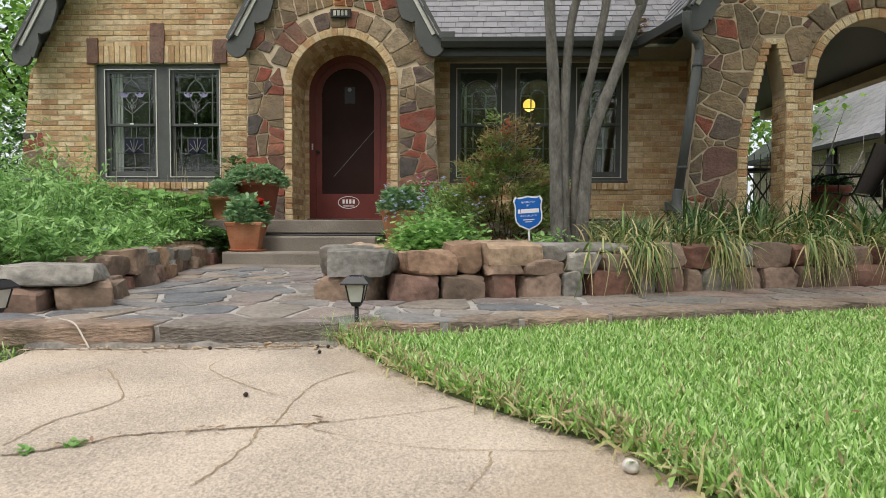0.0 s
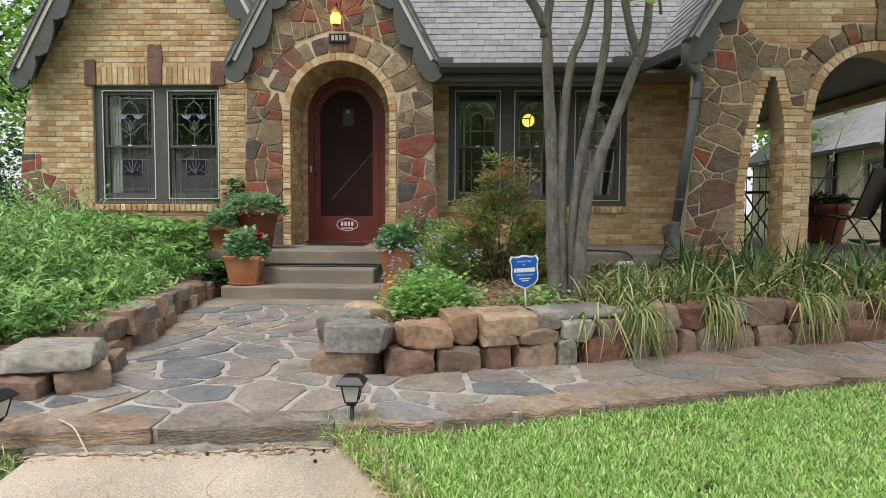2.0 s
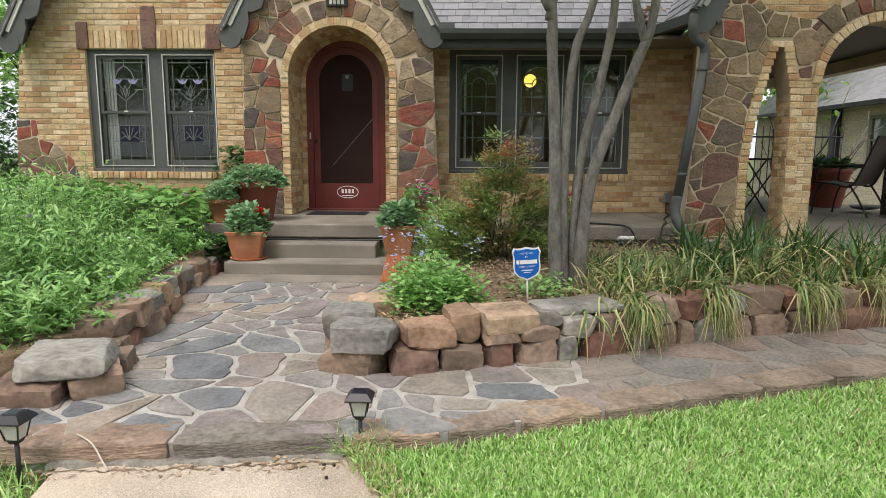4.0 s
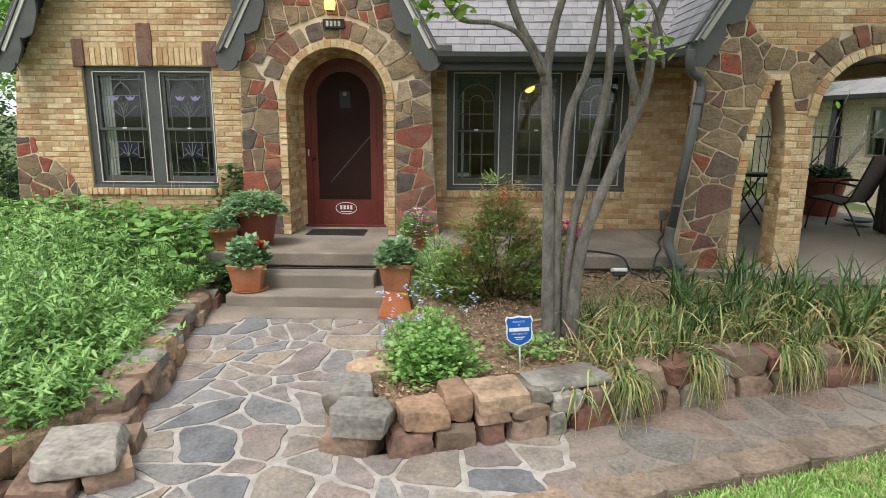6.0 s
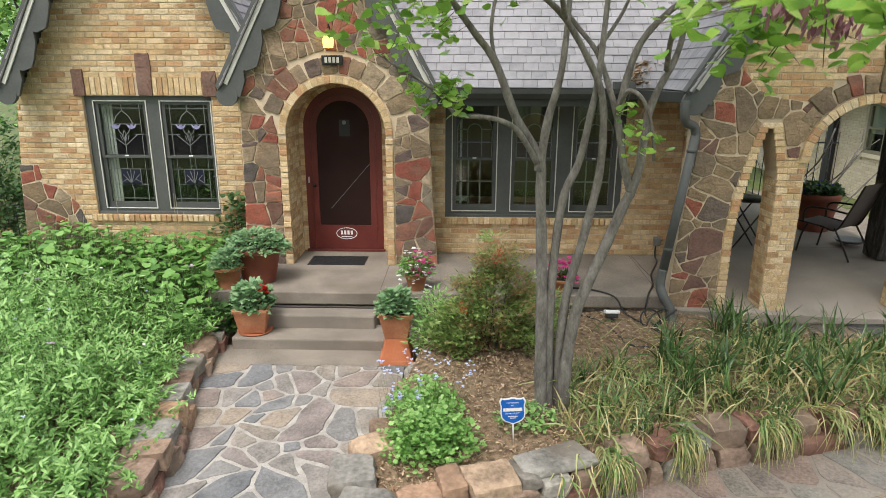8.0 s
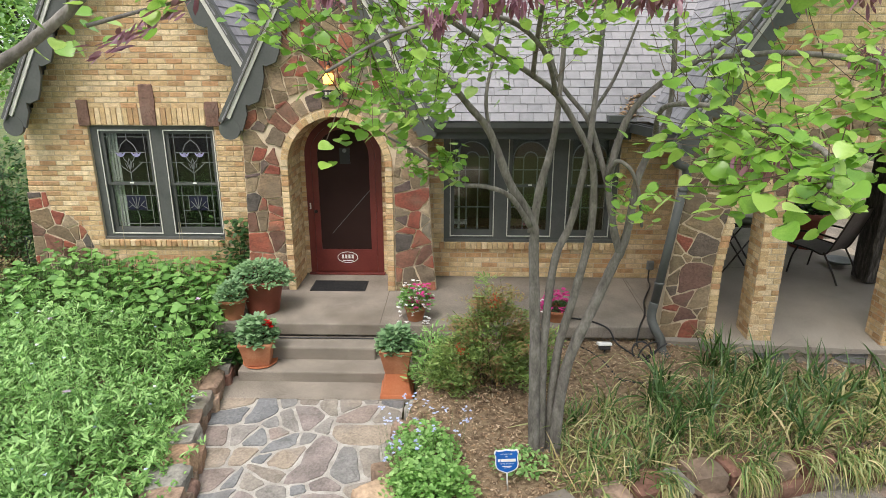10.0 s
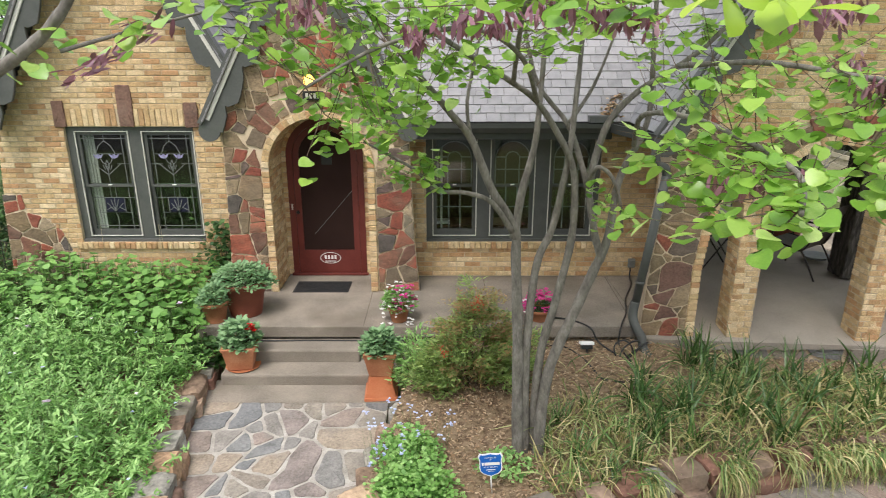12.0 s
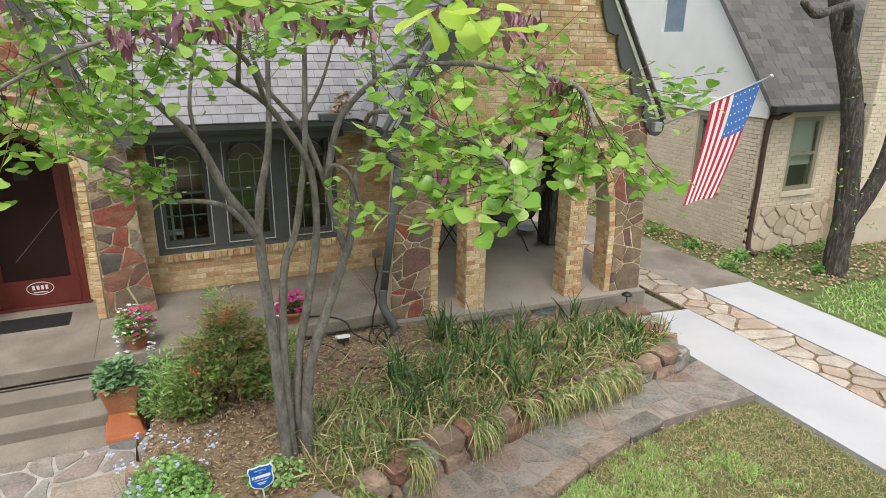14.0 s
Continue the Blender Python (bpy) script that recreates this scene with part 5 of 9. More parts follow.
for v in knob.verts:
    v.co = Vector((D_CX - leaf_r + 0.03 + v.co.x, DOOR_Y - 0.004 - v.co.z, 1.35 + v.co.y))
part("knob", knob, BLACK, door, "black door knob")
bm = bmesh.new()
box(bm, D_CX - leaf_r - 0.055, D_CX - leaf_r - 0.035, DOOR_Y - 0.018, DOOR_Y - 0.01, 1.38, 1.46, 0.002)
part("strike_plate", bm, BEAD, door, "pale metal strike plate")
oval = part("oval_sign", solid(arc(-1.073, 0.704, 0.140, 0, 350, 35, 0.080), [], front(DOOR_Y), 0.003, 0.008), MAROON, door, "oval house sign, number not shown")
part("oval_rim", solid(arc(-1.073, 0.704, 0.140, 0, 350, 35, 0.080), [arc(-1.073, 0.704, 0.132, 0, 350, 35, 0.072)], front(DOOR_Y), 0.006, 0.011), WHITE, oval)
for i in range(4):
    x = -1.073 + (i - 1.5) * 0.044
    part("mark", solid(rect(x - 0.014, x + 0.014, 0.688, 0.742), [], front(DOOR_Y), 0.008, 0.010), WHITE, oval)
part("mark", solid(rect(-1.145, -1.0, 0.652, 0.664), [], front(DOOR_Y), 0.008, 0.010), WHITE, oval)
bm = bmesh.new()
box(bm, D_CX - D_R - 0.02, D_CX + D_R + 0.02, DOOR_Y - 0.06, DOOR_Y + 0.1, FLOOR_Z, FLOOR_Z + 0.028, 0.006)
part("threshold", bm, MAROON, door)

# door mat
RUBBER = material("black_rubber", [(0.010, 0.010, 0.011), (0.022, 0.022, 0.022)], 0.8, 20, 160, 0.8, 0.004)
mat_root = thing("door_mat", "black ribbed rubber mat before the front door", "mat", (-1.105, 7.93, FLOOR_Z))
bm = bmesh.new()
box(bm, -0.355, 0.355, -0.185, 0.185, 0, 0.012, 0.004)
part("base", bm, RUBBER, mat_root)
for i in range(22):
    bm = bmesh.new()
    box(bm, -0.335, 0.335, -0.17 + i * 0.0155, -0.162 + i * 0.0155, 0.011, 0.017)
    part("rib", bm, RUBBER, mat_root)

# plaque and lantern over the arch
plaque = thing("house_plaque", "dark plaque with cream bars over the arch", "plaque", (-1.045, PORTAL_Y - 0.045, 2.905))
bm = bmesh.new()
box(bm, -0.122, 0.122, -0.012, 0.012, -0.052, 0.052, 0.006)
part("plate", bm, BLACK, plaque)
for i in range(4):
    bm = bmesh.new()
    box(bm, -0.085 + i * 0.045, -0.055 + i * 0.045, -0.016, -0.010, -0.03, 0.03, 0.002)
    part("mark", bm, BEAD, plaque)
lantern = thing("wall_lantern", "copper-topped wall lantern with glowing amber glass", "lantern", (-1.06, PORTAL_Y - 0.16, 3.03))
AMBER = glow("amber_lantern_glass", (1.0, 0.62, 0.10), 2.2)
COPPER = material("aged_copper", [(0.30, 0.12, 0.04), (0.45, 0.20, 0.07)], 0.4, 10, 60, 0.3, 0.002, metal=0.7)
part("shade", lathe([(0.03, 0.0), (0.055, 0.005), (0.065, 0.09), (0.04, 0.13), (0.0, 0.14)], 6), AMBER, lantern, "glowing amber glass")
part("cap", lathe([(0.085, 0.125), (0.08, 0.135), (0.045, 0.17), (0.02, 0.20), (0.0, 0.21)], 12), COPPER, lantern)
part("collar", lathe([(0.0, -0.02), (0.035, -0.015), (0.045, 0.0), (0.0, 0.004)], 12), COPPER, lantern)
tube_part("bracket", smooth_path([(0, 0.15, 0.10), (0, 0.10, 0.22), (0, 0.04, 0.25), (0, 0, 0.21)]), 0.009, BLACK, lantern)

# downpipe, outlet, junction boxes
downpipe = thing("downpipe", "grey-green metal downpipe with a curved foot", "downpipe", kind="structure")
tube_part("outlet_bend", smooth_path([(2.60, 6.62, 2.52), (2.60, 6.62, 2.40), (2.64, 6.66, 2.31), (2.74, 6.71, 2.26), (2.77, 6.72, 2.16)]), 0.045, TRIM, downpipe, sides=12)
tube_part("pipe", [(2.77, 6.72, 2.20), (2.57, 6.70, 0.74)], 0.046, TRIM, downpipe, sides=12)
tube_part("foot", smooth_path([(2.57, 6.70, 0.78), (2.55, 6.68, 0.62), (2.58, 6.62, 0.50), (2.64, 6.58, 0.40), (2.66, 6.54, 0.28), (2.70, 6.42, 0.22)]), 0.05, TRIM, downpipe, sides=12)
for t in (0.12, 0.82):
    p = Vector((2.77, 6.72, 2.20)).lerp(Vector((2.57, 6.70, 0.74)), t)
    bm = lathe([(0.05, -0.015), (0.053, -0.012), (0.053, 0.012), (0.05, 0.015)], 14)
    for v in bm.verts:
        v.co += p
    part("strap", bm, TRIM, downpipe)
outlet = thing("outlet_box", "grey weatherproof outlet box on the brick wall", "outlet", (3.0, WALL_Y - 0.01, 0.66))
bm = bmesh.new()
box(bm, -0.045, 0.045, -0.05, 0.0, -0.06, 0.06, 0.008)
part("box", bm, LEAD, outlet)
bm = bmesh.new()
box(bm, -0.035, 0.035, -0.062, -0.048, -0.05, 0.05, 0.005)
part("cover", bm, LEAD, outlet)
bm = bmesh.new()
box(bm, 0.12, 0.30, EAVE_Y - 0.10, EAVE_Y + 0.02, EAVE_Z - 0.005, EAVE_Z + 0.07, 0.006)
tagged(part("gutter_guard", bm, TRIM), "grey splash guard on the gutter's corner", "gutter guard")
bm = bmesh.new()
box(bm, 2.16, 2.40, EAVE_Y - 0.08, EAVE_Y + 0.03, EAVE_Z - 0.005, EAVE_Z + 0.08, 0.006)
tagged(part("gutter_guard", bm, TRIM), "grey splash guard on the gutter's corner", "gutter guard")

# cables along the landing and a small flood lamp
CABLE = material("black_cable", [(0.012, 0.012, 0.012), (0.025, 0.025, 0.025)], 0.5, 20, 60, 0.0)
cable = thing("cable", "black cable lying along the landing and bed", "cable")
tube_part("run", smooth_path([(-2.2, 6.70, 0.32), (-1.6, 6.69, 0.312), (-1.0, 6.70, 0.31), (-0.4, 6.69, 0.312), (0.2, 6.68, 0.31), (0.6, 6.66, 0.30)]), 0.008, CABLE, cable)
tube_part("run", smooth_path([(1.50, 6.96, 0.476), (1.76, 6.94, 0.476), (1.96, 6.85, 0.476), (2.10, 6.69, 0.46), (2.18, 6.62, 0.33), (2.32, 6.44, 0.275), (2.42, 6.25, 0.27), (2.5, 6.0, 0.27)]), 0.010, CABLE, cable)
tube_part("run", smooth_path([(1.6, 6.66, 0.275), (1.81, 6.6, 0.275), (1.94, 6.36, 0.27), (2.01, 6.12, 0.27), (2.05, 5.92, 0.27), (2.23, 5.85, 0.27), (2.4, 5.88, 0.27)]), 0.010, CABLE, cable)
tube_part("run", smooth_path([(2.99, 8.31, 0.62), (2.97, 8.25, 0.48), (2.92, 7.99, 0.476), (2.71, 7.5, 0.476), (2.61, 7.1, 0.476), (2.48, 6.8, 0.476), (2.42, 6.66, 0.42), (2.41, 6.62, 0.30), (2.44, 6.31, 0.27), (2.49, 6.07, 0.27)]), 0.010, CABLE, cable)
for k in range(3):
    c = (2.40 + 0.06 * k, 6.42 - 0.05 * k, 0.33 + 0.03 * k)
    tube_part("coil", [(c[0] + 0.10 * math.cos(a), c[1] + 0.05 * math.sin(a), c[2] + 0.09 * math.sin(a + k)) for a in np.arange(0, 6.5, 0.35)], 0.009, CABLE, cable)
flood = thing("garden_spotlight", "small black garden spotlight with a white top", "spotlight", (2.02, 6.47, 0.26))
bm = bmesh.new()
box(bm, -0.075, 0.075, -0.05, 0.05, 0.10, 0.135, 0.008, Matrix.Rotation(radians(-18), 4, "X"))
part("head", bm, WHITE, flood, "white lamp head")
bm = bmesh.new()
box(bm, -0.06, 0.06, -0.04, 0.04, 0.055, 0.10, 0.008, Matrix.Rotation(radians(-18), 4, "X"))
part("housing", bm, BLACK, flood)
tube_part("spike", [(0, 0, -0.08), (0, 0, 0.07)], [0.004, 0.012], BLACK, flood)

# ---- solar path lamps ----
LENS = material("frosted_lamp_lens", [(0.60, 0.60, 0.54), (0.72, 0.72, 0.67)], 0.4, 20, 90, 0.1, 0.001, sub=0.3)


def path_lamp(loc, label):
    root = thing("path_lamp", label, "path lamp", loc, "solar path lamps")
    tube_part("stake", [(0, 0, -0.05), (0, 0, 0.165)], 0.0095, BLACK, root, sides=8)

    def pyramid(a, b, z0, z1):
        bm = bmesh.new()
        q = [bm.verts.new((sx * w, sy * w, z)) for z, w in ((z0, a), (z1, b)) for sx, sy in ((-1, -1), (1, -1), (1, 1), (-1, 1))]
        for f in ((3, 2, 1, 0), (4, 5, 6, 7), (0, 1, 5, 4), (1, 2, 6, 5), (2, 3, 7, 6), (3, 0, 4, 7)):
            bm.faces.new([q[i] for i in f])
        return bm
    part("base_cup", pyramid(0.018, 0.026, 0.155, 0.175), BLACK, root)
    part("lens", pyramid(0.025, 0.041, 0.175, 0.255), LENS, root, "frosted lens")
    for sx, sy in ((-1, -1), (1, -1), (1, 1), (-1, 1)):
        tube_part("corner_post", [(sx * 0.026, sy * 0.026, 0.172), (sx * 0.043, sy * 0.043, 0.258)], 0.0035, BLACK, root, sides=6)
    roof_bm = pyramid(0.060, 0.036, 0.258, 0.285)
    part("roof", roof_bm, BLACK, root)
    bm = bmesh.new()
    box(bm, -0.061, 0.061, -0.061, 0.061, 0.250, 0.259, 0.003)
    part("brim", bm, BLACK, root)
    part("solar_cell", pyramid(0.030, 0.029, 0.285, 0.288), material("dark_solar_cell", [(0.01, 0.012, 0.02), (0.02, 0.022, 0.035)], 0.2, 8, 40, 0), root, "dark solar cell")
    return root


lamp_a = path_lamp((-0.035, 2.74, LOWER_Z), "black solar path lamp at the walk's corner")
lamp_b = path_lamp((-1.30, 2.47, LOWER_Z), "black solar path lamp beside the flagstones")
lamp_a.scale = lamp_b.scale = (0.92, 0.92, 0.92)

# ---- yard sign ----
sign = thing("yard_sign", "blue shield-shaped yard sign on a thin stake", "sign", (0.823, 4.27, 0.235))
BLUE = material("blue_sign_enamel", [(0.008, 0.10, 0.42), (0.012, 0.13, 0.50)], 0.35, 6, 50, 0.05, 0.001)


def shield(s):
    half = [(0.0, 0.118), (0.035, 0.110), (0.07, 0.108), (0.085, 0.116), (0.100, 0.085), (0.092, 0.06), (0.090, 0.03), (0.094, -0.02), (0.088, -0.06), (0.065, -0.088), (0.03, -0.105), (0.0, -0.118)]
    return [(u * s, w * s) for u, w in half] + [(-u * s, w * s) for u, w in half[-2:0:-1]]


tilt = Matrix.Rotation(radians(-4), 4, "Y") @ Matrix.Rotation(radians(4), 4, "X")
sg = lambda u, v, d: tilt @ Vector((u, -d, v + 0.26))
part("border", solid(shield(0.93), [], sg, -0.003, 0.003), WHITE, sign, "white border")
panel = part("panel", solid(shield(0.84), [], sg, 0.003, 0.005), BLUE, sign)


def lettering(text, height, u, v, parent, to, name="lettering"):
    """Raised letters of the built-in font, centred on (u, v)."""
    cu = bpy.data.curves.new(name, "FONT")
    cu.body, cu.size, cu.align_x, cu.align_y, cu.extrude = text, height * 1.4, "CENTER", "CENTER", 0.0004
    tmp = new(name, cu)
    me = bpy.data.meshes.new_from_object(tmp.evaluated_get(bpy.context.evaluated_depsgraph_get()))
    bpy.data.objects.remove(tmp)
    for vert in me.vertices:
        vert.co = to(u + vert.co.x, v + vert.co.y, 0.0058 + vert.co.z)
    me.materials.clear()
    return mesh_part(name, me, WHITE, parent, "white lettering")


lettering("PROTECTED", 0.011, 0.0, 0.068, panel, sg)
lettering("BY", 0.011, 0.0, 0.047, panel, sg)
lettering("HOME SECURITY", 0.010, 0.0, -0.018, panel, sg)
for u0, u1, v0, v1 in ((-0.066, -0.05, 0.0, 0.026), (-0.046, 0.066, 0.0, 0.026), (-0.035, 0.035, -0.045, -0.039), (-0.022, 0.022, -0.058, -0.053)):
    part("mark", solid(rect(u0, u1, v0, v1), [], sg, 0.0045, 0.0062), WHITE, panel)
tube_part("stake", [(0.0, 0.01, -0.06), tuple(sg(0, 0.02, -0.008))], 0.006, WHITE, sign, "white stake")

# ---- rocks that edge the beds ----
ROCK_KIND = dict(rough=0.92, scale=5, fine=30, bump=0.8, relief=0.012, pick="object", stretch=(1, 1, 1.2), stained=0.7, dark=0.48, light=1.5, grit=0.7)
ROCK_GREY = piece_material("grey_fieldstone", [(0.215, 0.205, 0.18), (0.27, 0.255, 0.22), (0.18, 0.165, 0.14), (0.24, 0.23, 0.20)], stain=(0.13, 0.105, 0.078), **ROCK_KIND)
ROCK_TAN = piece_material("orange_tan_fieldstone", [(0.33, 0.215, 0.135), (0.36, 0.26, 0.175), (0.29, 0.185, 0.12)], stain=(0.17, 0.115, 0.075), **ROCK_KIND)
ROCK_RED = piece_material("red_brown_fieldstone", [(0.19, 0.098, 0.07), (0.235, 0.122, 0.09), (0.20, 0.125, 0.095)], stain=(0.12, 0.085, 0.062), **ROCK_KIND)
ROCK_BROWN = piece_material("brown_fieldstone", [(0.215, 0.15, 0.105), (0.275, 0.195, 0.137), (0.24, 0.17, 0.125), (0.185, 0.123, 0.09)], stain=(0.125, 0.095, 0.07), **ROCK_KIND)
ROCKS = {"g": ROCK_GREY, "t": ROCK_TAN, "r": ROCK_RED, "b": ROCK_BROWN}
ROCK_WORD = {"g": "grey", "t": "orange-tan", "r": "red-brown", "b": "brown"}


def rock(x0, x1, y0, y1, z0, z1, tone, seed, turn=0.0, group="rocks of the bed edge", rough=0.10):
    """A worn fieldstone: a rounded block with a few faces split off flat and its beds showing."""
    bm = bmesh.new()
    bmesh.ops.create_cube(bm, size=2)
    bmesh.ops.subdivide_edges(bm, edges=bm.edges[:], cuts=8, use_grid_fill=True)
    sx, sy, sz = (x1 - x0) / 2 * 1.02, (y1 - y0) / 2, (z1 - z0) / 2 * 1.03
    off = Vector((seed * 3.7, seed * 1.9, seed * 5.3))
    small = min(sx, sy, sz)
    cr = random.Random(seed)
    power = cr.uniform(14.0, 36.0)
    planes = []
    for axis in range(3):
        for sign in (-1, 1):
            n = Vector([sign if k == axis else cr.uniform(-0.13, 0.13) for k in range(3)]).normalized()
            planes.append((n, cr.uniform(0.93, 1.0)))
    for _ in range(9):
        n = Vector([cr.choice((-1, 0, 1)) + cr.uniform(-0.4, 0.4) for _ in range(3)])
        if n.length > 0.9:
            reach = abs(n.x) + abs(n.y) + abs(n.z)
            planes.append((n.normalized(), reach / n.length * cr.uniform(0.72, 0.90)))
    lean = cr.uniform(-0.10, 0.10), cr.uniform(-0.08, 0.08)
    for v in bm.verts:
        c = v.co.copy()
        c /= (abs(c.x) ** power + abs(c.y) ** power + abs(c.z) ** power) ** (1 / power)
        for n, d in planes:
            over = c.dot(n) - d
            if over > 0:
                c -= n * (over * 0.97)
        c.z += (c.x * lean[0] + c.y * lean[1]) * (0.5 + 0.5 * c.z)
        p = Vector((c.x * sx, c.y * sy, c.z * sz))
        q = p * 11 + off
        bed = noise.noise(Vector((p.x * 4, p.y * 4, p.z * 60)) + off)
        p += c.normalized() * (noise.noise(q) * 0.15 + noise.noise(q * 3.1) * 0.09 + bed * 0.02) * min(small, 0.10) * (0.7 + rough * 3)
        v.co = p
    for f in bm.faces:
        f.smooth = True
    ob = part("rock", bm, ROCKS[tone])
    ob.data.set_sharp_from_angle(angle=0.42)
    ob.location = ((x0 + x1) / 2, (y0 + y1) / 2, (z0 + z1) / 2)
    ob.rotation_euler = (0, 0, turn)
    return tagged(ob, f"weathered {ROCK_WORD[tone]} fieldstone laid dry at the bed's edge", "rock", group)


LINE_R = [(-0.40, 3.52), (-0.05, 3.42), (0.47, 3.58), (1.05, 3.78), (2.1, 4.26), (3.0, 4.50), (3.75, 4.67), (4.5, 4.78), (5.45, 4.93)]


def line_y(x):
    return float(np.interp(x, [p[0] for p in LINE_R], [p[1] for p in LINE_R]))


def edge_rock(a, b, z0, z1, tone, seed, out=0.0, deep=0.26):
    y = line_y((a + b) / 2)
    turn = math.atan2(line_y(b) - line_y(a), b - a)
    rock(a + 0.004, b - 0.004, y - out, y - out + deep, z0, z1, tone, seed, turn)


for i, (a, b, tone) in enumerate(((-0.36, -0.03, "b"), (-0.02, 0.24, "r"), (0.24, 0.49, "b"), (0.49, 0.65, "r"), (0.66, 0.90, "b"), (0.90, 1.03, "g"), (1.04, 1.35, "r"), (1.36, 1.48, "g"), (1.48, 1.68, "r"), (1.69, 1.82, "b"), (1.83, 2.07, "g"), (2.08, 2.27, "b"), (2.28, 2.55, "b"), (2.56, 2.69, "b"), (2.70, 2.92, "b"), (2.92, 3.38, "r"))):
    edge_rock(a, b, -0.015, 0.155, tone, i + 1, 0.02)
for i, (a, b, z0, z1, tone, out) in enumerate(((-0.31, 0.04, 0.15, 0.285, "g", 0.04), (0.06, 0.34, 0.155, 0.28, "t", 0.02), (0.29, 0.46, 0.16, 0.32, "t", -0.06), (0.45, 0.80, 0.20, 0.33, "t", 0.0), (0.48, 0.69, 0.145, 0.205, "b", 0.02), (0.68, 0.92, 0.145, 0.225, "b", 0.01), (0.78, 0.93, 0.21, 0.30, "g", -0.02), (0.92, 1.14, 0.145, 0.265, "g", 0.02), (1.14, 1.36, 0.15, 0.255, "b", 0.0), (0.80, 1.34, 0.265, 0.315, "g", -0.07), (1.48, 1.71, 0.15, 0.31, "b", 0.0), (1.72, 2.06, 0.15, 0.29, "r", -0.03), (2.07, 2.20, 0.15, 0.285, "g", 0.0), (2.20, 2.50, 0.15, 0.315, "b", -0.02), (2.52, 2.86, 0.15, 0.29, "r", -0.03), (2.89, 3.14, 0.15, 0.28, "b", 0.0), (3.16, 3.47, 0.15, 0.28, "r", -0.02))):
    edge_rock(a, b, z0, z1, tone, i + 31, out)
rr = random.Random(21)
for z0, z1, start in ((-0.02, 0.12, 3.40), (0.115, 0.23, 3.48)):
    x = start
    while x < 5.35:
        w = rr.uniform(0.16, 0.34)
        edge_rock(x, min(x + w, 5.5), z0, z1 + rr.uniform(-0.02, 0.03), rr.choice("brgb"), rr.randint(60, 400), rr.uniform(-0.02, 0.03))
        x += w
for i, (x, y, w, d, z0, z1, tone, tn) in enumerate(((5.52, 5.12, 0.34, 0.30, -0.05, 0.22, "g", 0.5), (5.68, 5.42, 0.32, 0.32, -0.05, 0.20, "b", 0.9), (5.80, 5.75, 0.34, 0.34, -0.05, 0.24, "g", 1.2), (5.72, 6.10, 0.40, 0.36, -0.05, 0.28, "b", 1.3), (5.62, 5.55, 0.26, 0.24, 0.15, 0.27, "r", 0.8))):
    rock(x - w / 2, x + w / 2, y - d / 2, y + d / 2, z0, z1, tone, 500 + i, tn)
# edge of the right bed along the path
for i, (x, y, w, d, z0, z1, tone, tn) in enumerate(((-0.27, 3.86, 0.28, 0.34, -0.02, 0.16, "b", 0.2), (-0.26, 3.84, 0.30, 0.34, 0.14, 0.30, "g", 0.1), (-0.17, 4.16, 0.30, 0.26, -0.02, 0.29, "t", 0.5), (-0.12, 4.48, 0.24, 0.26, -0.02, 0.22, "b", 0.2), (-0.10, 4.78, 0.22, 0.30, -0.02, 0.20, "g", 0.1), (-0.03, 5.10, 0.22, 0.28, -0.02, 0.22, "b", 0.0), (0.05, 5.42, 0.20, 0.30, -0.02, 0.22, "g", 0.2), (0.12, 5.70, 0.16, 0.24, -0.02, 0.20, "b", 0.2))):
    rock(x - w / 2, x + w / 2, y - d / 2, y + d / 2, z0, z1, tone, 520 + i, tn)
# left bed edge
LEFT = [(-1.62, 3.42), (-1.66, 3.75), (-1.72, 4.3), (-1.86, 4.8), (-2.0, 5.3), (-2.06, 5.8), (-2.12, 6.4)]
for row, (z0, z1, shift) in enumerate(((-0.02, 0.12, 0.01), (0.10, 0.225, -0.04))):
    s, k = 3.70 if row else 3.55, 0
    tones = "bbgtgbgbgb" if row else "brbrbtgbrb"
    while s < 6.4:
        w = rr.uniform(0.20, 0.44) if row else rr.uniform(0.15, 0.34)
        x = float(np.interp(s + w / 2, [p[1] for p in LEFT], [p[0] for p in LEFT]))
        dx = float(np.interp(s + w, [p[1] for p in LEFT], [p[0] for p in LEFT])) - float(np.interp(s, [p[1] for p in LEFT], [p[0] for p in LEFT]))
        jog = rr.uniform(-0.03, 0.03)
        rock(x + shift + jog - (0.19 if row else 0.12), x + shift + jog + (0.13 if row else 0.10), s - 0.01, s + w + 0.01, z0 - (0.0 if row else 0.02), z1 + rr.uniform(-0.03, 0.03), tones[k % 10], rr.randint(600, 900), rr.uniform(-0.14, 0.14) - math.atan2(dx, w))
        s += w
        k += 1
rock(-1.74, -1.35, 2.99, 3.43, 0.135, 0.225, "g", 957, 0.32, rough=0.05)
rock(-1.80, -1.50, 2.94, 3.27, -0.02, 0.135, "b", 951, 0.1)
rock(-1.56, -1.32, 3.06, 3.38, -0.02, 0.135, "b", 952, 0.6)
rock(-1.62, -1.40, 3.40, 3.62, -0.02, 0.11, "b", 955, 0.2)
rock(-2.22, -1.86, 2.84, 3.18, 0.05, 0.23, "t", 953, 0.1)
rock(-2.16, -1.82, 2.80, 3.10, -0.03, 0.06, "r", 954, 0.0)
x = -2.24
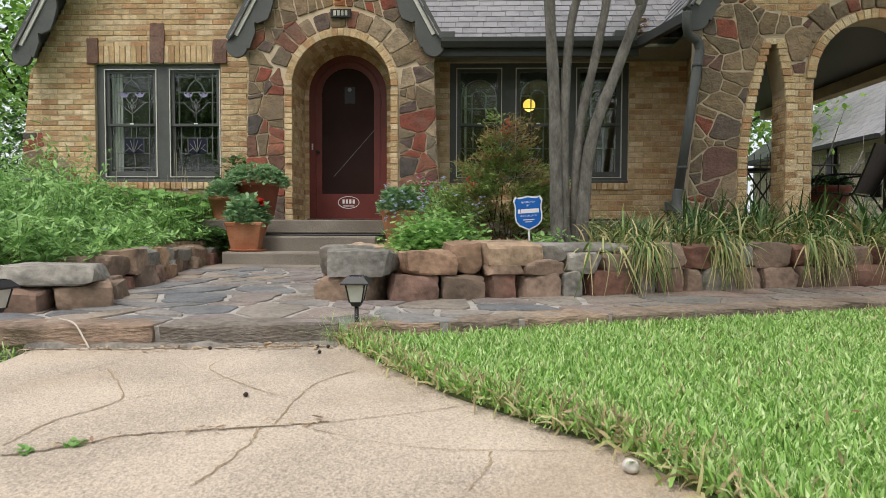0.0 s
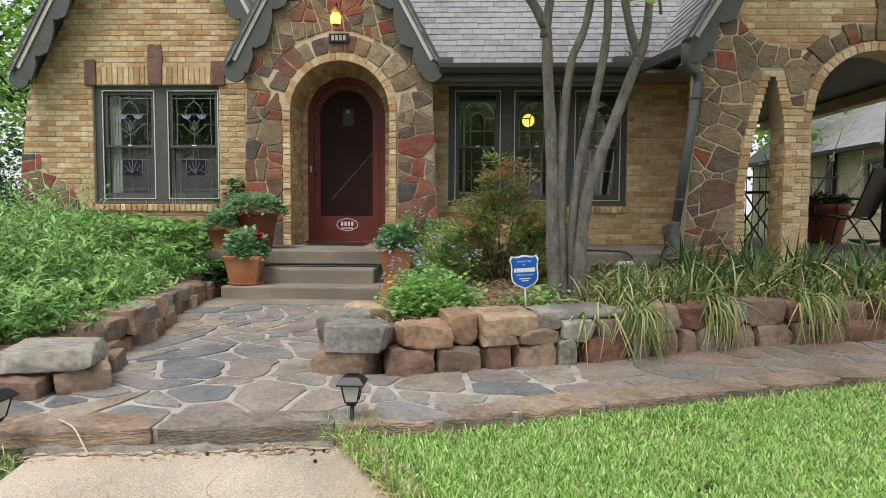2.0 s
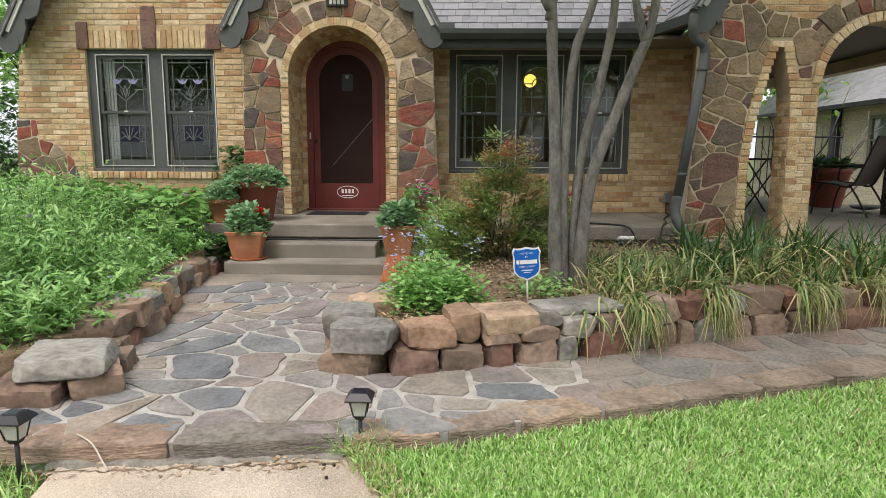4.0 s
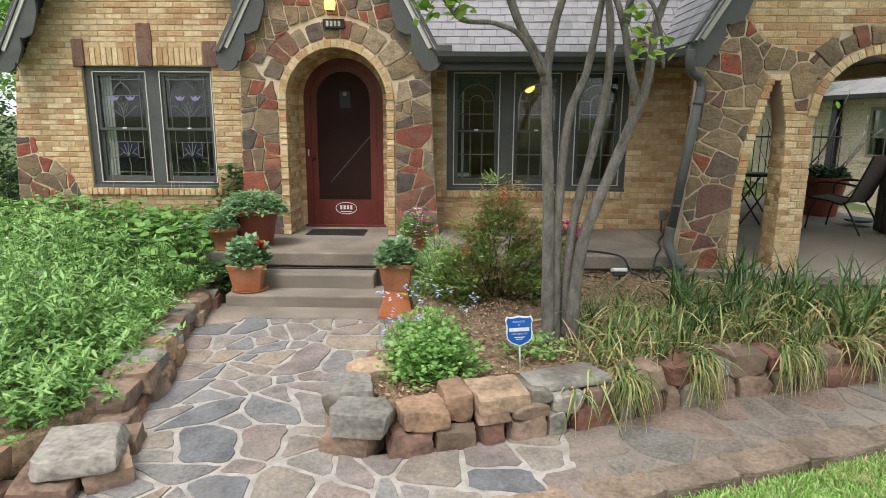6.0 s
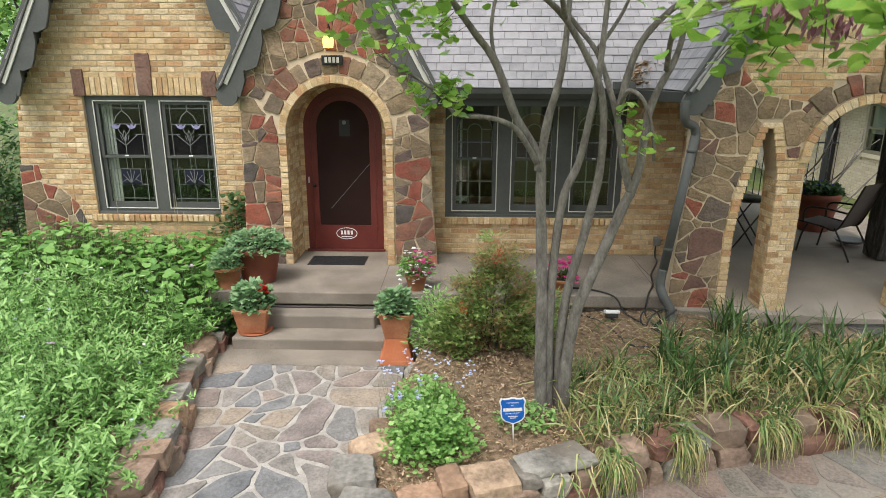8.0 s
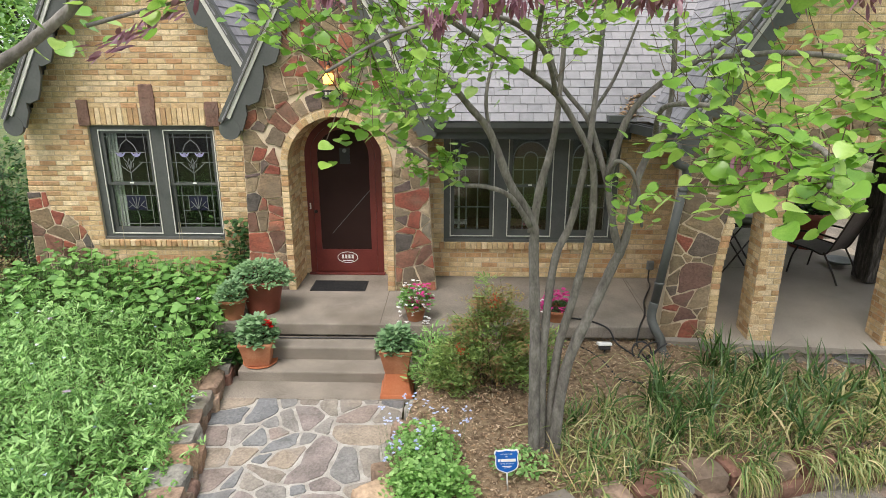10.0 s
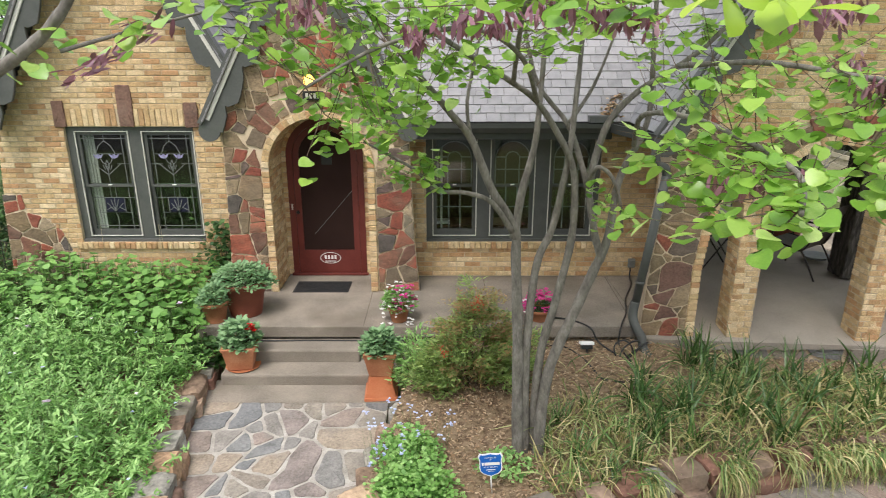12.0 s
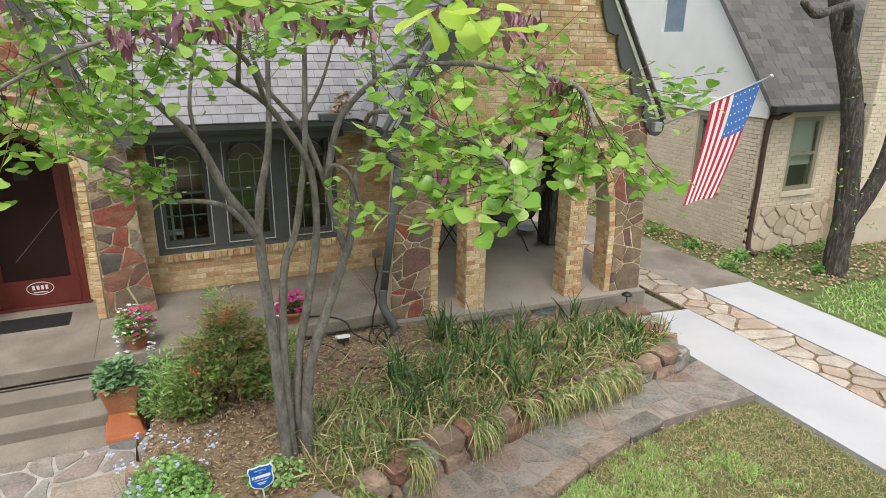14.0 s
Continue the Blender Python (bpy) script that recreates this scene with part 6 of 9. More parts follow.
while x > -4.9:
    w = rr.uniform(0.28, 0.42)
    rock(x - w + 0.01, x, 2.86 + rr.uniform(-0.03, 0.03), 3.2, -0.03, 0.10, rr.choice("brtg"), rr.randint(960, 1200))
    rock(x - w + 0.03, x + 0.04, 2.9, 3.22, 0.09, 0.22 + rr.uniform(-0.02, 0.03), rr.choice("brtg"), rr.randint(960, 1200))
    x -= w
# larger slabs that front the flagstone terrace
def edge_slab(a, b, ya, yb, tone, seed):
    """A flat slab with straight, slightly chipped edges."""
    g = random.Random(seed)
    ln, turn = math.hypot(b - a, yb - ya), math.atan2(yb - ya, b - a)
    bm = bmesh.new()
    bmesh.ops.create_cube(bm, size=1)
    bmesh.ops.subdivide_edges(bm, edges=bm.edges[:], cuts=5, use_grid_fill=True)
    deep = g.uniform(0.17, 0.24)
    for v in bm.verts:
        c = v.co
        p = Vector((c.x * ln, c.y * deep, c.z * 0.085))
        edge = (abs(c.x) > 0.49) + (abs(c.y) > 0.49) + (abs(c.z) > 0.49)
        k = 0.006 if edge > 1 else 0.003
        q = p * 14 + Vector((seed * 1.3, 0, 0))
        p += Vector((noise.noise(q), noise.noise(q + Vector((9, 0, 0))) * 1.6, noise.noise(q + Vector((0, 9, 0))) * 0.6)) * k * 1.8
        if edge > 1:
            p -= Vector((math.copysign(0.004, c.x) if abs(c.x) > 0.49 else 0, math.copysign(0.004, c.y) if abs(c.y) > 0.49 else 0, math.copysign(0.004, c.z) if abs(c.z) > 0.49 else 0))
        v.co = p
    bmesh.ops.triangulate(bm, faces=bm.faces[:])
    ob = part("edge_slab", bm, SLABS[tone])
    ob.location = ((a + b) / 2 - math.sin(turn) * (deep / 2 - 0.03), (ya + yb) / 2 + math.cos(turn) * (deep / 2 - 0.03), -0.013)
    ob.rotation_euler = (g.uniform(-0.01, 0.01), g.uniform(-0.008, 0.008), turn)
    return tagged(ob, f"flat {ROCK_WORD[tone]} stone slab fronting the path", "slab", "edge slabs of the flagstone path")


SLABS = {k: piece_material(w + "_slab", t, 0.85, 5, 40, 0.9, 0.010, "object", (1, 1, 3.0), (0.12, 0.09, 0.065), 0.6, 0.55, 1.4) for k, w, t in (("b", "brown", [(0.24, 0.185, 0.135), (0.21, 0.165, 0.125)]), ("t", "tan", [(0.29, 0.215, 0.15), (0.27, 0.195, 0.14)]), ("g", "grey", [(0.165, 0.145, 0.12), (0.15, 0.135, 0.115)]), ("r", "red", [(0.24, 0.13, 0.095)]))}
for i, (a, b, tone) in enumerate(((-2.9, -2.2, "b"), (-2.18, -1.55, "b"), (-1.53, -0.80, "t"), (-0.78, -0.10, "g"), (-0.07, 0.30, "t"), (0.33, 0.62, "b"), (0.65, 1.02, "t"), (1.05, 1.45, "b"), (1.47, 1.9, "b"), (1.92, 2.35, "b"), (2.37, 2.95, "b"), (2.97, 3.5, "b"), (3.52, 4.1, "b"), (4.12, 4.6, "g"))):
    ya, yb = (float(np.interp(q, [p[0] for p in PATH_EDGE], [p[1] for p in PATH_EDGE])) for q in (a, b))
    edge_slab(a, b, ya, yb, tone, 1300 + i)

# ---- terracotta pots ----
TERRACOTTA = material("weathered_terracotta", [(0.28, 0.105, 0.052), (0.38, 0.155, 0.075), (0.46, 0.22, 0.12)], 0.85, 6, 60, 0.4, 0.003)
TERRA_NEW = material("bright_terracotta", [(0.36, 0.11, 0.045), (0.43, 0.145, 0.062), (0.47, 0.18, 0.085)], 0.85, 5, 60, 0.4, 0.003)
TERRA_RED = material("red_brown_glazed_clay", [(0.16, 0.04, 0.024), (0.22, 0.062, 0.036), (0.26, 0.085, 0.05)], 0.55, 5, 60, 0.25, 0.002)
POT_SOIL = material("potting_soil", [(0.03, 0.02, 0.012), (0.06, 0.042, 0.026)], 1.0, 30, 120, 1.0, 0.01)


def round_pot(loc, top, base, h, mat, label, rim=0.045):
    root = thing("flower_pot", label, "pot", loc, "terracotta pots")
    part("pot_wall", lathe([(0.0, 0.0), (base, 0.0), (base * 1.01, 0.01), (top * 0.93, h - rim), (top * 0.95, h - rim), (top, h - rim + 0.008), (top * 1.02, h - 0.008), (top * 1.0, h), (top * 0.92, h), (top * 0.88, h - rim), (top * 0.86, h - 0.05)], 36), mat, root)
    part("soil", lathe([(0.0, h - 0.035), (top * 0.5, h - 0.03), (top * 0.885, h - 0.042)], 24), POT_SOIL, root, "dark potting soil")
    return root


def square_pot(loc, top, base, h, mat, label, turn=0.0, flip=False, soil=True):
    root = thing("flower_pot", label, "pot", loc, "terracotta pots")
    rings = [(base, 0.0), (base + (top - base) * 0.86, h * 0.86), (top * 1.0, h * 0.87), (top * 1.03, h * 0.98), (top, h), (top * 0.9, h), (top * 0.86, h * 0.84)]
    bm = bmesh.new()
    prev = None
    for w, z in rings:
        z = h - z if flip else z
        c = 0.06 * w
        q = [(-w + c, -w), (w - c, -w), (w, -w + c), (w, w - c), (w - c, w), (-w + c, w), (-w, w - c), (-w, -w + c)]
        cur = [bm.verts.new(Matrix.Rotation(turn, 3, "Z") @ Vector((a / 1.0, b, z))) for a, b in q]
        if prev:
            for k in range(8):
                bm.faces.new((prev[k], prev[(k + 1) % 8], cur[(k + 1) % 8], cur[k]))
        else:
            bm.faces.new(cur)
        prev = cur
    bm.faces.new(prev)
    bmesh.ops.recalc_face_normals(bm, faces=bm.faces[:])
    part("pot_wall", bm, mat, root)
    if soil:
        bm = bmesh.new()
        w = top * 0.86
        bm.faces.new([bm.verts.new(Matrix.Rotation(turn, 3, "Z") @ Vector((a * w, b * w, h - 0.03))) for a, b in ((-1, -1), (1, -1), (1, 1), (-1, 1))])
        part("soil", bm, POT_SOIL, root, "dark potting soil")
    return root


P_BIG = (-1.86, 7.12, FLOOR_Z)
P_MID = (-2.14, 6.90, FLOOR_Z)
P_SQ = (-1.72, 6.40, 0.153)
P_STACK = (-0.185, 6.04, 0.034)
P_WHITE = (-0.05, 6.90, FLOOR_Z)
P_BOWL = (1.56, 6.93, FLOOR_Z)
round_pot(P_BIG, 0.265, 0.18, 0.42, TERRA_RED, "large red-brown clay pot on the landing", 0.06)
round_pot(P_MID, 0.158, 0.105, 0.245, TERRACOTTA, "round terracotta pot at the landing's corner")
square_pot((P_SQ[0], P_SQ[1], P_SQ[2] + 0.02), 0.175, 0.128, 0.265, TERRACOTTA, "weathered square terracotta pot on the lower step", 0.12)
saucer = thing("pot_saucer", "pale terracotta saucer on the lower step", "saucer", (P_SQ[0] + 0.01, P_SQ[1], P_SQ[2]))
part("dish", lathe([(0.0, 0.0), (0.165, 0.0), (0.185, 0.02), (0.178, 0.022), (0.16, 0.012), (0.0, 0.012)], 28), TERRA_NEW, saucer)
square_pot(P_STACK, 0.165, 0.105, 0.255, TERRA_NEW, "bright orange pot turned upside down", 0.05, True, False)
square_pot((P_STACK[0], P_STACK[1], 0.290), 0.162, 0.112, 0.255, TERRACOTTA, "square terracotta pot on an upturned pot", 0.05)
round_pot(P_WHITE, 0.125, 0.085, 0.18, TERRACOTTA, "small terracotta pot with white and pink flowers")
round_pot(P_BOWL, 0.155, 0.10, 0.145, TERRACOTTA, "terracotta bowl with pink flowers", 0.035)

# ---- leaves ----
def leaf_shape(kind):
    """Outline of one leaf, 1 long along y, folded along its rib: triangles."""
    if kind == "lance":
        half = [(0.0, 0.0), (0.13, 0.34), (0.09, 0.72), (0.0, 1.0)]
    elif kind == "oval":
        half = [(0.0, 0.0), (0.27, 0.28), (0.26, 0.68), (0.0, 1.0)]
    elif kind == "heart":
        half = [(0.0, 0.08), (0.24, -0.04), (0.46, 0.13), (0.51, 0.38), (0.39, 0.66), (0.17, 0.86), (0.0, 0.97)]
    elif kind == "lobed":
        half = [(0.0, 0.05), (0.25, -0.02), (0.50, 0.16), (0.40, 0.34), (0.56, 0.52), (0.38, 0.66), (0.40, 0.88), (0.16, 0.86), (0.0, 1.0)]
    elif kind == "round":
        half = [(0.0, 0.10), (0.30, 0.0), (0.51, 0.30), (0.44, 0.72), (0.0, 0.97)]
    elif kind == "petal":
        half = [(0.0, 0.0), (0.28, 0.35), (0.42, 0.75), (0.25, 1.0), (0.0, 0.95)]
    v, f = [], []
    ribs = len(half)
    for x, y in half:
        v.append((0.0, y, -0.10 * y * y))
    for s in (-1, 1):
        base = len(v)
        for x, y in half:
            v.append((s * x, y, 0.16 * x - 0.10 * y * y))
        for k in range(ribs - 1):
            tri = [(k, base + k, base + k + 1), (k, base + k + 1, k + 1)]
            tri = tri[:1] if k == ribs - 2 else tri[1:] if k == 0 else tri
            f += tri if s > 0 else [t[::-1] for t in tri]
    return np.array(v, float), np.array(f, int)


def blade_shape(n=5, width=0.03, arch=0.5):
    """A strap leaf, 1 long, that arches over along y."""
    v, f = [], []
    for k in range(n + 1):
        t = k / n
        a = arch * t * t
        y, z = math.sin(a * 1.6) / 1.6 / max(arch, 0.05) if arch > 0.02 else 0, 0
        y = t * math.sin(arch * t)
        z = t * math.cos(arch * t)
        w = width * (1 - t ** 2.2) * (0.6 + 0.8 * min(1, t * 3)) if k < n else 0.0
        v += [(-w, y, z), (0, y + 0.15 * w, z - 0.2 * w), (w, y, z)]
    for k in range(n):
        a = 3 * k
        for j in (0, 1):
            f += [(a + j, a + j + 1, a + j + 4), (a + j, a + j + 4, a + j + 3)]
    return np.array(v, float), np.array(f, int)


def frames(g, n, yaw=None, pitch=(20, 70), roll=30):
    """Random turns: a leaf's length points outwards and up by the pitch."""
    yaw = g.uniform(0, 2 * np.pi, n) if yaw is None else yaw
    p = np.radians(g.uniform(pitch[0], pitch[1], n))
    d = np.stack([np.cos(yaw) * np.cos(p), np.sin(yaw) * np.cos(p), np.sin(p)], 1)
    side = np.stack([np.sin(yaw), -np.cos(yaw), np.zeros(n)], 1)
    up = np.cross(side, d)
    a = np.radians(g.uniform(-roll, roll, n))[:, None]
    s2 = side * np.cos(a) + up * np.sin(a)
    u2 = np.cross(s2, d)
    return np.stack([s2, d, u2], 2)


def strew(name, shape, pos, turns, size, mat, parent=None, label="", smooth=False):
    """One mesh of many leaves."""
    v, f = shape
    n = len(pos)
    size = np.asarray(size, float)
    size = np.repeat(size[:, None], 3, 1) if size.ndim == 1 else size
    pts = np.einsum("nij,nkj->nki", turns, v[None] * size[:, None, :]) + np.asarray(pos)[:, None, :]
    tris = f[None] + (np.arange(n) * len(v))[:, None, None]
    pts, tris = pts.reshape(-1, 3), tris.reshape(-1, 3)
    me = bpy.data.meshes.new(name)
    me.vertices.add(len(pts))
    me.vertices.foreach_set("co", pts.ravel())
    me.loops.add(len(tris) * 3)
    me.loops.foreach_set("vertex_index", tris.ravel().astype(np.int32))
    me.polygons.add(len(tris))
    me.polygons.foreach_set("loop_start", np.arange(0, len(tris) * 3, 3, dtype=np.int32))
    me.update(calc_edges=True)
    if smooth:
        me.polygons.foreach_set("use_smooth", [True] * len(me.polygons))
    return mesh_part(name, me, mat, parent, label)


def leaf_mat(name, tones, rough=0.5, sub=0.38):
    return material(name, tones, rough, 30, 200, 0.2, 0.001, pick="island", mottled=0.12, sub=sub, spec=0.5)


LEAF_FRESH = leaf_mat("fresh_green_leaf", [(0.104, 0.244, 0.049), (0.159, 0.342, 0.073), (0.244, 0.451, 0.122), (0.195, 0.39, 0.091)])
LEAF_MOUND = leaf_mat("soft_green_divided_leaf", [(0.11, 0.26, 0.055), (0.20, 0.40, 0.09), (0.30, 0.53, 0.15), (0.42, 0.64, 0.23)])
# first weed tone is dark to imitate shade between the leaves
LEAF_WEED = leaf_mat("weed_green_leaf", [(0.075, 0.18, 0.045), (0.151, 0.315, 0.084), (0.282, 0.494, 0.146), (0.216, 0.405, 0.116), (0.39, 0.606, 0.215), (0.313, 0.54, 0.17), (0.465, 0.686, 0.277)])
LEAF_HOLLY = leaf_mat("bright_round_leaf", [(0.08, 0.19, 0.04), (0.148, 0.322, 0.072), (0.212, 0.423, 0.1), (0.307, 0.534, 0.158)])
LEAF_BLUE = leaf_mat("grey_green_leaf", [(0.14, 0.266, 0.126), (0.224, 0.378, 0.182), (0.336, 0.504, 0.266)])
LEAF_DARK = leaf_mat("dark_green_leaf", [(0.032, 0.088, 0.024), (0.056, 0.136, 0.035), (0.096, 0.192, 0.048)])
LEAF_NANDINA = leaf_mat("green_and_bronze_leaflet", [(0.28, 0.17, 0.08), (0.17, 0.28, 0.07), (0.27, 0.41, 0.105), (0.38, 0.50, 0.16), (0.23, 0.33, 0.09), (0.11, 0.19, 0.05), (0.45, 0.56, 0.22)])
LEAF_BRONZE = leaf_mat("bronze_leaflet", [(0.38, 0.17, 0.09), (0.34, 0.30, 0.11), (0.42, 0.24, 0.13), (0.30, 0.34, 0.11), (0.26, 0.12, 0.07)])
# wide tone range per leaf imitates dark undersides and brightly lit tops
LEAF_TREE = leaf_mat("spring_tree_leaf", [(0.10, 0.235, 0.03), (0.22, 0.42, 0.06), (0.16, 0.33, 0.042), (0.38, 0.58, 0.11), (0.27, 0.48, 0.075), (0.60, 0.76, 0.26)], 0.28, 0.46)
LEAF_YOUNG = leaf_mat("young_yellow_green_leaf", [(0.34, 0.52, 0.05), (0.46, 0.64, 0.08), (0.56, 0.70, 0.14)], 0.35, 0.45)
LEAF_POD = leaf_mat("purple_seed_pod", [(0.11, 0.035, 0.05), (0.21, 0.08, 0.11), (0.34, 0.17, 0.23), (0.17, 0.08, 0.07), (0.27, 0.11, 0.15)], 0.4, 0.3)
# strap tones: darkest and palest also imitate shaded gaps and bright highlights
STRAP = leaf_mat("strap_leaf_green", [(0.02, 0.05, 0.014), (0.05, 0.11, 0.028), (0.09, 0.17, 0.045), (0.035, 0.08, 0.022), (0.14, 0.24, 0.07), (0.40, 0.46, 0.22)], 0.26, 0.2)
STRAP_GREEN = leaf_mat("fresh_strap_leaf", [(0.035, 0.075, 0.018), (0.10, 0.18, 0.04), (0.18, 0.28, 0.07), (0.46, 0.47, 0.21), (0.06, 0.12, 0.026)], 0.5, 0.25)
STRAP_DRY = leaf_mat("straw_yellow_leaf", [(0.13, 0.15, 0.04), (0.40, 0.33, 0.13), (0.66, 0.56, 0.32), (0.20, 0.27, 0.065), (0.20, 0.14, 0.06)], 0.7, 0.2)
GRASS = leaf_mat("lawn_grass_blade", [(0.10, 0.22, 0.04), (0.21, 0.40, 0.08), (0.33, 0.55, 0.13), (0.26, 0.47, 0.10), (0.43, 0.63, 0.20), (0.56, 0.72, 0.33), (0.44, 0.42, 0.20)], 0.38, 0.3)
LITTER = leaf_mat("dry_leaf_litter", [(0.15, 0.085, 0.045), (0.30, 0.19, 0.105), (0.50, 0.39, 0.26), (0.22, 0.12, 0.06), (0.44, 0.33, 0.21), (0.13, 0.08, 0.045), (0.58, 0.48, 0.34)], 0.9, 0.0)
DEAD_GRASS = leaf_mat("dead_grass_blade", [(0.34, 0.28, 0.14), (0.46, 0.39, 0.22), (0.26, 0.20, 0.10), (0.40, 0.36, 0.16), (0.22, 0.24, 0.09)], 0.85, 0.1)
STEM = material("green_stem", [(0.06, 0.10, 0.03), (0.10, 0.15, 0.05)], 0.6, 20, 90, 0.1, 0.001)
TWIG = material("brown_twig", [(0.07, 0.05, 0.035), (0.13, 0.095, 0.065)], 0.9, 20, 90, 0.3, 0.002)
PET_WHITE = leaf_mat("white_petal", [(0.75, 0.74, 0.72), (0.82, 0.82, 0.80)], 0.6, 0.2)
PET_PINK = leaf_mat("magenta_petal", [(0.50, 0.02, 0.17), (0.62, 0.06, 0.28)], 0.6, 0.2)
PET_RED = leaf_mat("red_petal", [(0.60, 0.015, 0.012), (0.72, 0.03, 0.02)], 0.6, 0.2)
PET_BLUE = leaf_mat("pale_blue_petal", [(0.40, 0.47, 0.70), (0.56, 0.61, 0.80)], 0.6, 0.2)
PET_LILAC = leaf_mat("lilac_petal", [(0.62, 0.45, 0.62), (0.75, 0.62, 0.75)], 0.6, 0.2)
BERRY = material("orange_red_berry", [(0.42, 0.06, 0.02), (0.50, 0.12, 0.04)], 0.4, 10, 50, 0.1, 0.001)
G = np.random.default_rng(5)
SH = {k: leaf_shape(k) for k in ("lance", "oval", "heart", "lobed", "round", "petal")}


def dome(g, n, rx, ry, rz, low=0.0, shell=0.55):
    """Points in a rounded crown, thicker at its skin."""
    p = g.normal(size=(n, 3))
    p /= np.linalg.norm(p, axis=1)[:, None]
    p[:, 2] = np.abs(p[:, 2]) * (1 - low) + low * p[:, 2]
    r = g.uniform(shell, 1.0, n) ** 0.7
    return p * r[:, None] * np.array([rx, ry, rz])


def outward(p):
    return np.arctan2(p[:, 1], p[:, 0])


def flower_heads(name, g, centres, petals, size, mat, parent, pitch=(5, 50), label=""):
    c = np.repeat(centres, petals, 0)
    yaw = np.tile(np.arange(petals) * 2 * np.pi / petals, len(centres)) + np.repeat(g.uniform(0, 6, len(centres)), petals)
    return strew(name, SH["petal"], c, frames(g, len(c), yaw, pitch, 10), g.uniform(0.8, 1.2, len(c)) * size, mat, parent, label)


def stems_mesh(name, starts, ends, r, mat, parent, sag=0.0, label=""):
    chunks = []
    for a, b in zip(starts, ends):
        a, b = Vector(a), Vector(b)
        m = (a + b) / 2 + Vector((0, 0, sag))
        chunks.append(tube([a, m, b], [r, r * 0.8, r * 0.5], 4, False))
    v, f = joined(chunks)
    return raw(name, v, f, mat, parent, label)


def potted(name, loc, label, kind, n, rx, ry, rz, leaf, mat, pitch=(-10, 60), squash=1.0, droop=0.0):
    root = thing(name, label, "plant", loc)
    p = dome(G, n, rx, ry, rz)
    if droop:
        rad = np.hypot(p[:, 0], p[:, 1])
        p[:, 2] -= droop * np.clip(rad / max(rx, ry) - 0.6, 0, 1) * G.uniform(0, 1, n) * 2
    strew("foliage", SH[kind], p, frames(G, n, outward(p) + G.normal(0, 0.7, n), pitch), G.uniform(0.7, 1.25, n) * leaf, mat, root)
    k = 14
    tips = dome(G, k, rx * 0.8, ry * 0.8, rz * 0.8)
    stems_mesh("stems", [(0.02 * G.normal(), 0.02 * G.normal(), -0.03) for _ in range(k)], tips, 0.006, STEM, root)
    return root


potted("potted_plant", (P_BIG[0], P_BIG[1], P_BIG[2] + 0.39), "trailing grey-green plant in the large clay pot", "oval", 1500, 0.36, 0.30, 0.22, 0.055, LEAF_BLUE, (-30, 50), droop=0.09)
potted("potted_plant", (P_MID[0], P_MID[1], P_MID[2] + 0.21), "bushy grey-green plant in a terracotta pot", "oval", 700, 0.18, 0.17, 0.22, 0.05, LEAF_BLUE)
gera = potted("potted_geranium", (P_SQ[0], P_SQ[1], P_SQ[2] + 0.26), "broad-leaved geranium with one red flower head", "oval", 520, 0.20, 0.18, 0.27, 0.085, LEAF_BLUE)
tube_part("flower_stalk", [(0.05, 0, 0.1), (0.15, -0.03, 0.21)], 0.004, STEM, gera)
flower_heads("flower_head", G, np.array([[0.16, -0.04, 0.22]]) + G.normal(0, 0.016, (16, 3)), 5, 0.026, PET_RED, gera, label="red flower head")
potted("potted_plant", (P_STACK[0], P_STACK[1], 0.51), "bushy green plant in a square pot", "oval", 620, 0.19, 0.18, 0.25, 0.07, LEAF_BLUE)
wf = potted("potted_flowers", (P_WHITE[0], P_WHITE[1], P_WHITE[2] + 0.15), "white and pink flowers in a small pot", "lance", 700, 0.19, 0.17, 0.26, 0.06, LEAF_FRESH)
cw = dome(G, 110, 0.22, 0.20, 0.32)
cw[:26, 2] -= G.uniform(0.05, 0.34, 26)
cw[:26, 1] = -0.15
flower_heads("white_flower", G, cw[:72], 6, 0.023, PET_WHITE, wf, label="white flower")
flower_heads("pink_flower", G, cw[72:] * np.array([0.7, 1, 1]) + np.array([0.06, 0, 0.04]), 6, 0.028, PET_PINK, wf, label="magenta flower")
pf = potted("potted_flowers", (P_BOWL[0], P_BOWL[1], P_BOWL[2] + 0.11), "magenta flowers in a terracotta bowl", "lance", 320, 0.16, 0.14, 0.13, 0.05, LEAF_DARK)
cp = dome(G, 64, 0.22, 0.20, 0.27)
flower_heads("pink_flower", G, cp[:50], 6, 0.036, PET_PINK, pf, label="magenta flower")
flower_heads("white_flower", G, cp[50:] * 0.8 + np.array([-0.18, -0.04, -0.03]), 6, 0.024, PET_WHITE, pf, label="white flower")

# ---- lawn ----
def in_poly(poly, p):
    x, y = p[:, 0], p[:, 1]
    c = np.zeros(len(p), bool)
    for (x0, y0), (x1, y1) in zip(poly, poly[1:] + poly[:1]):
        if y0 == y1:
            continue
        hit = ((y0 > y) != (y1 > y)) & (x < x0 + (y - y0) / (y1 - y0) * (x1 - x0))
        c ^= hit
    return c


def fill(g, poly, n, box_):
    p = np.stack([g.uniform(box_[0], box_[1], n), g.uniform(box_[2], box_[3], n)], 1)
    return p[in_poly(poly, p)]


def to3(p, z):
    return np.column_stack([p, z if np.ndim(z) else np.full(len(p), z)])


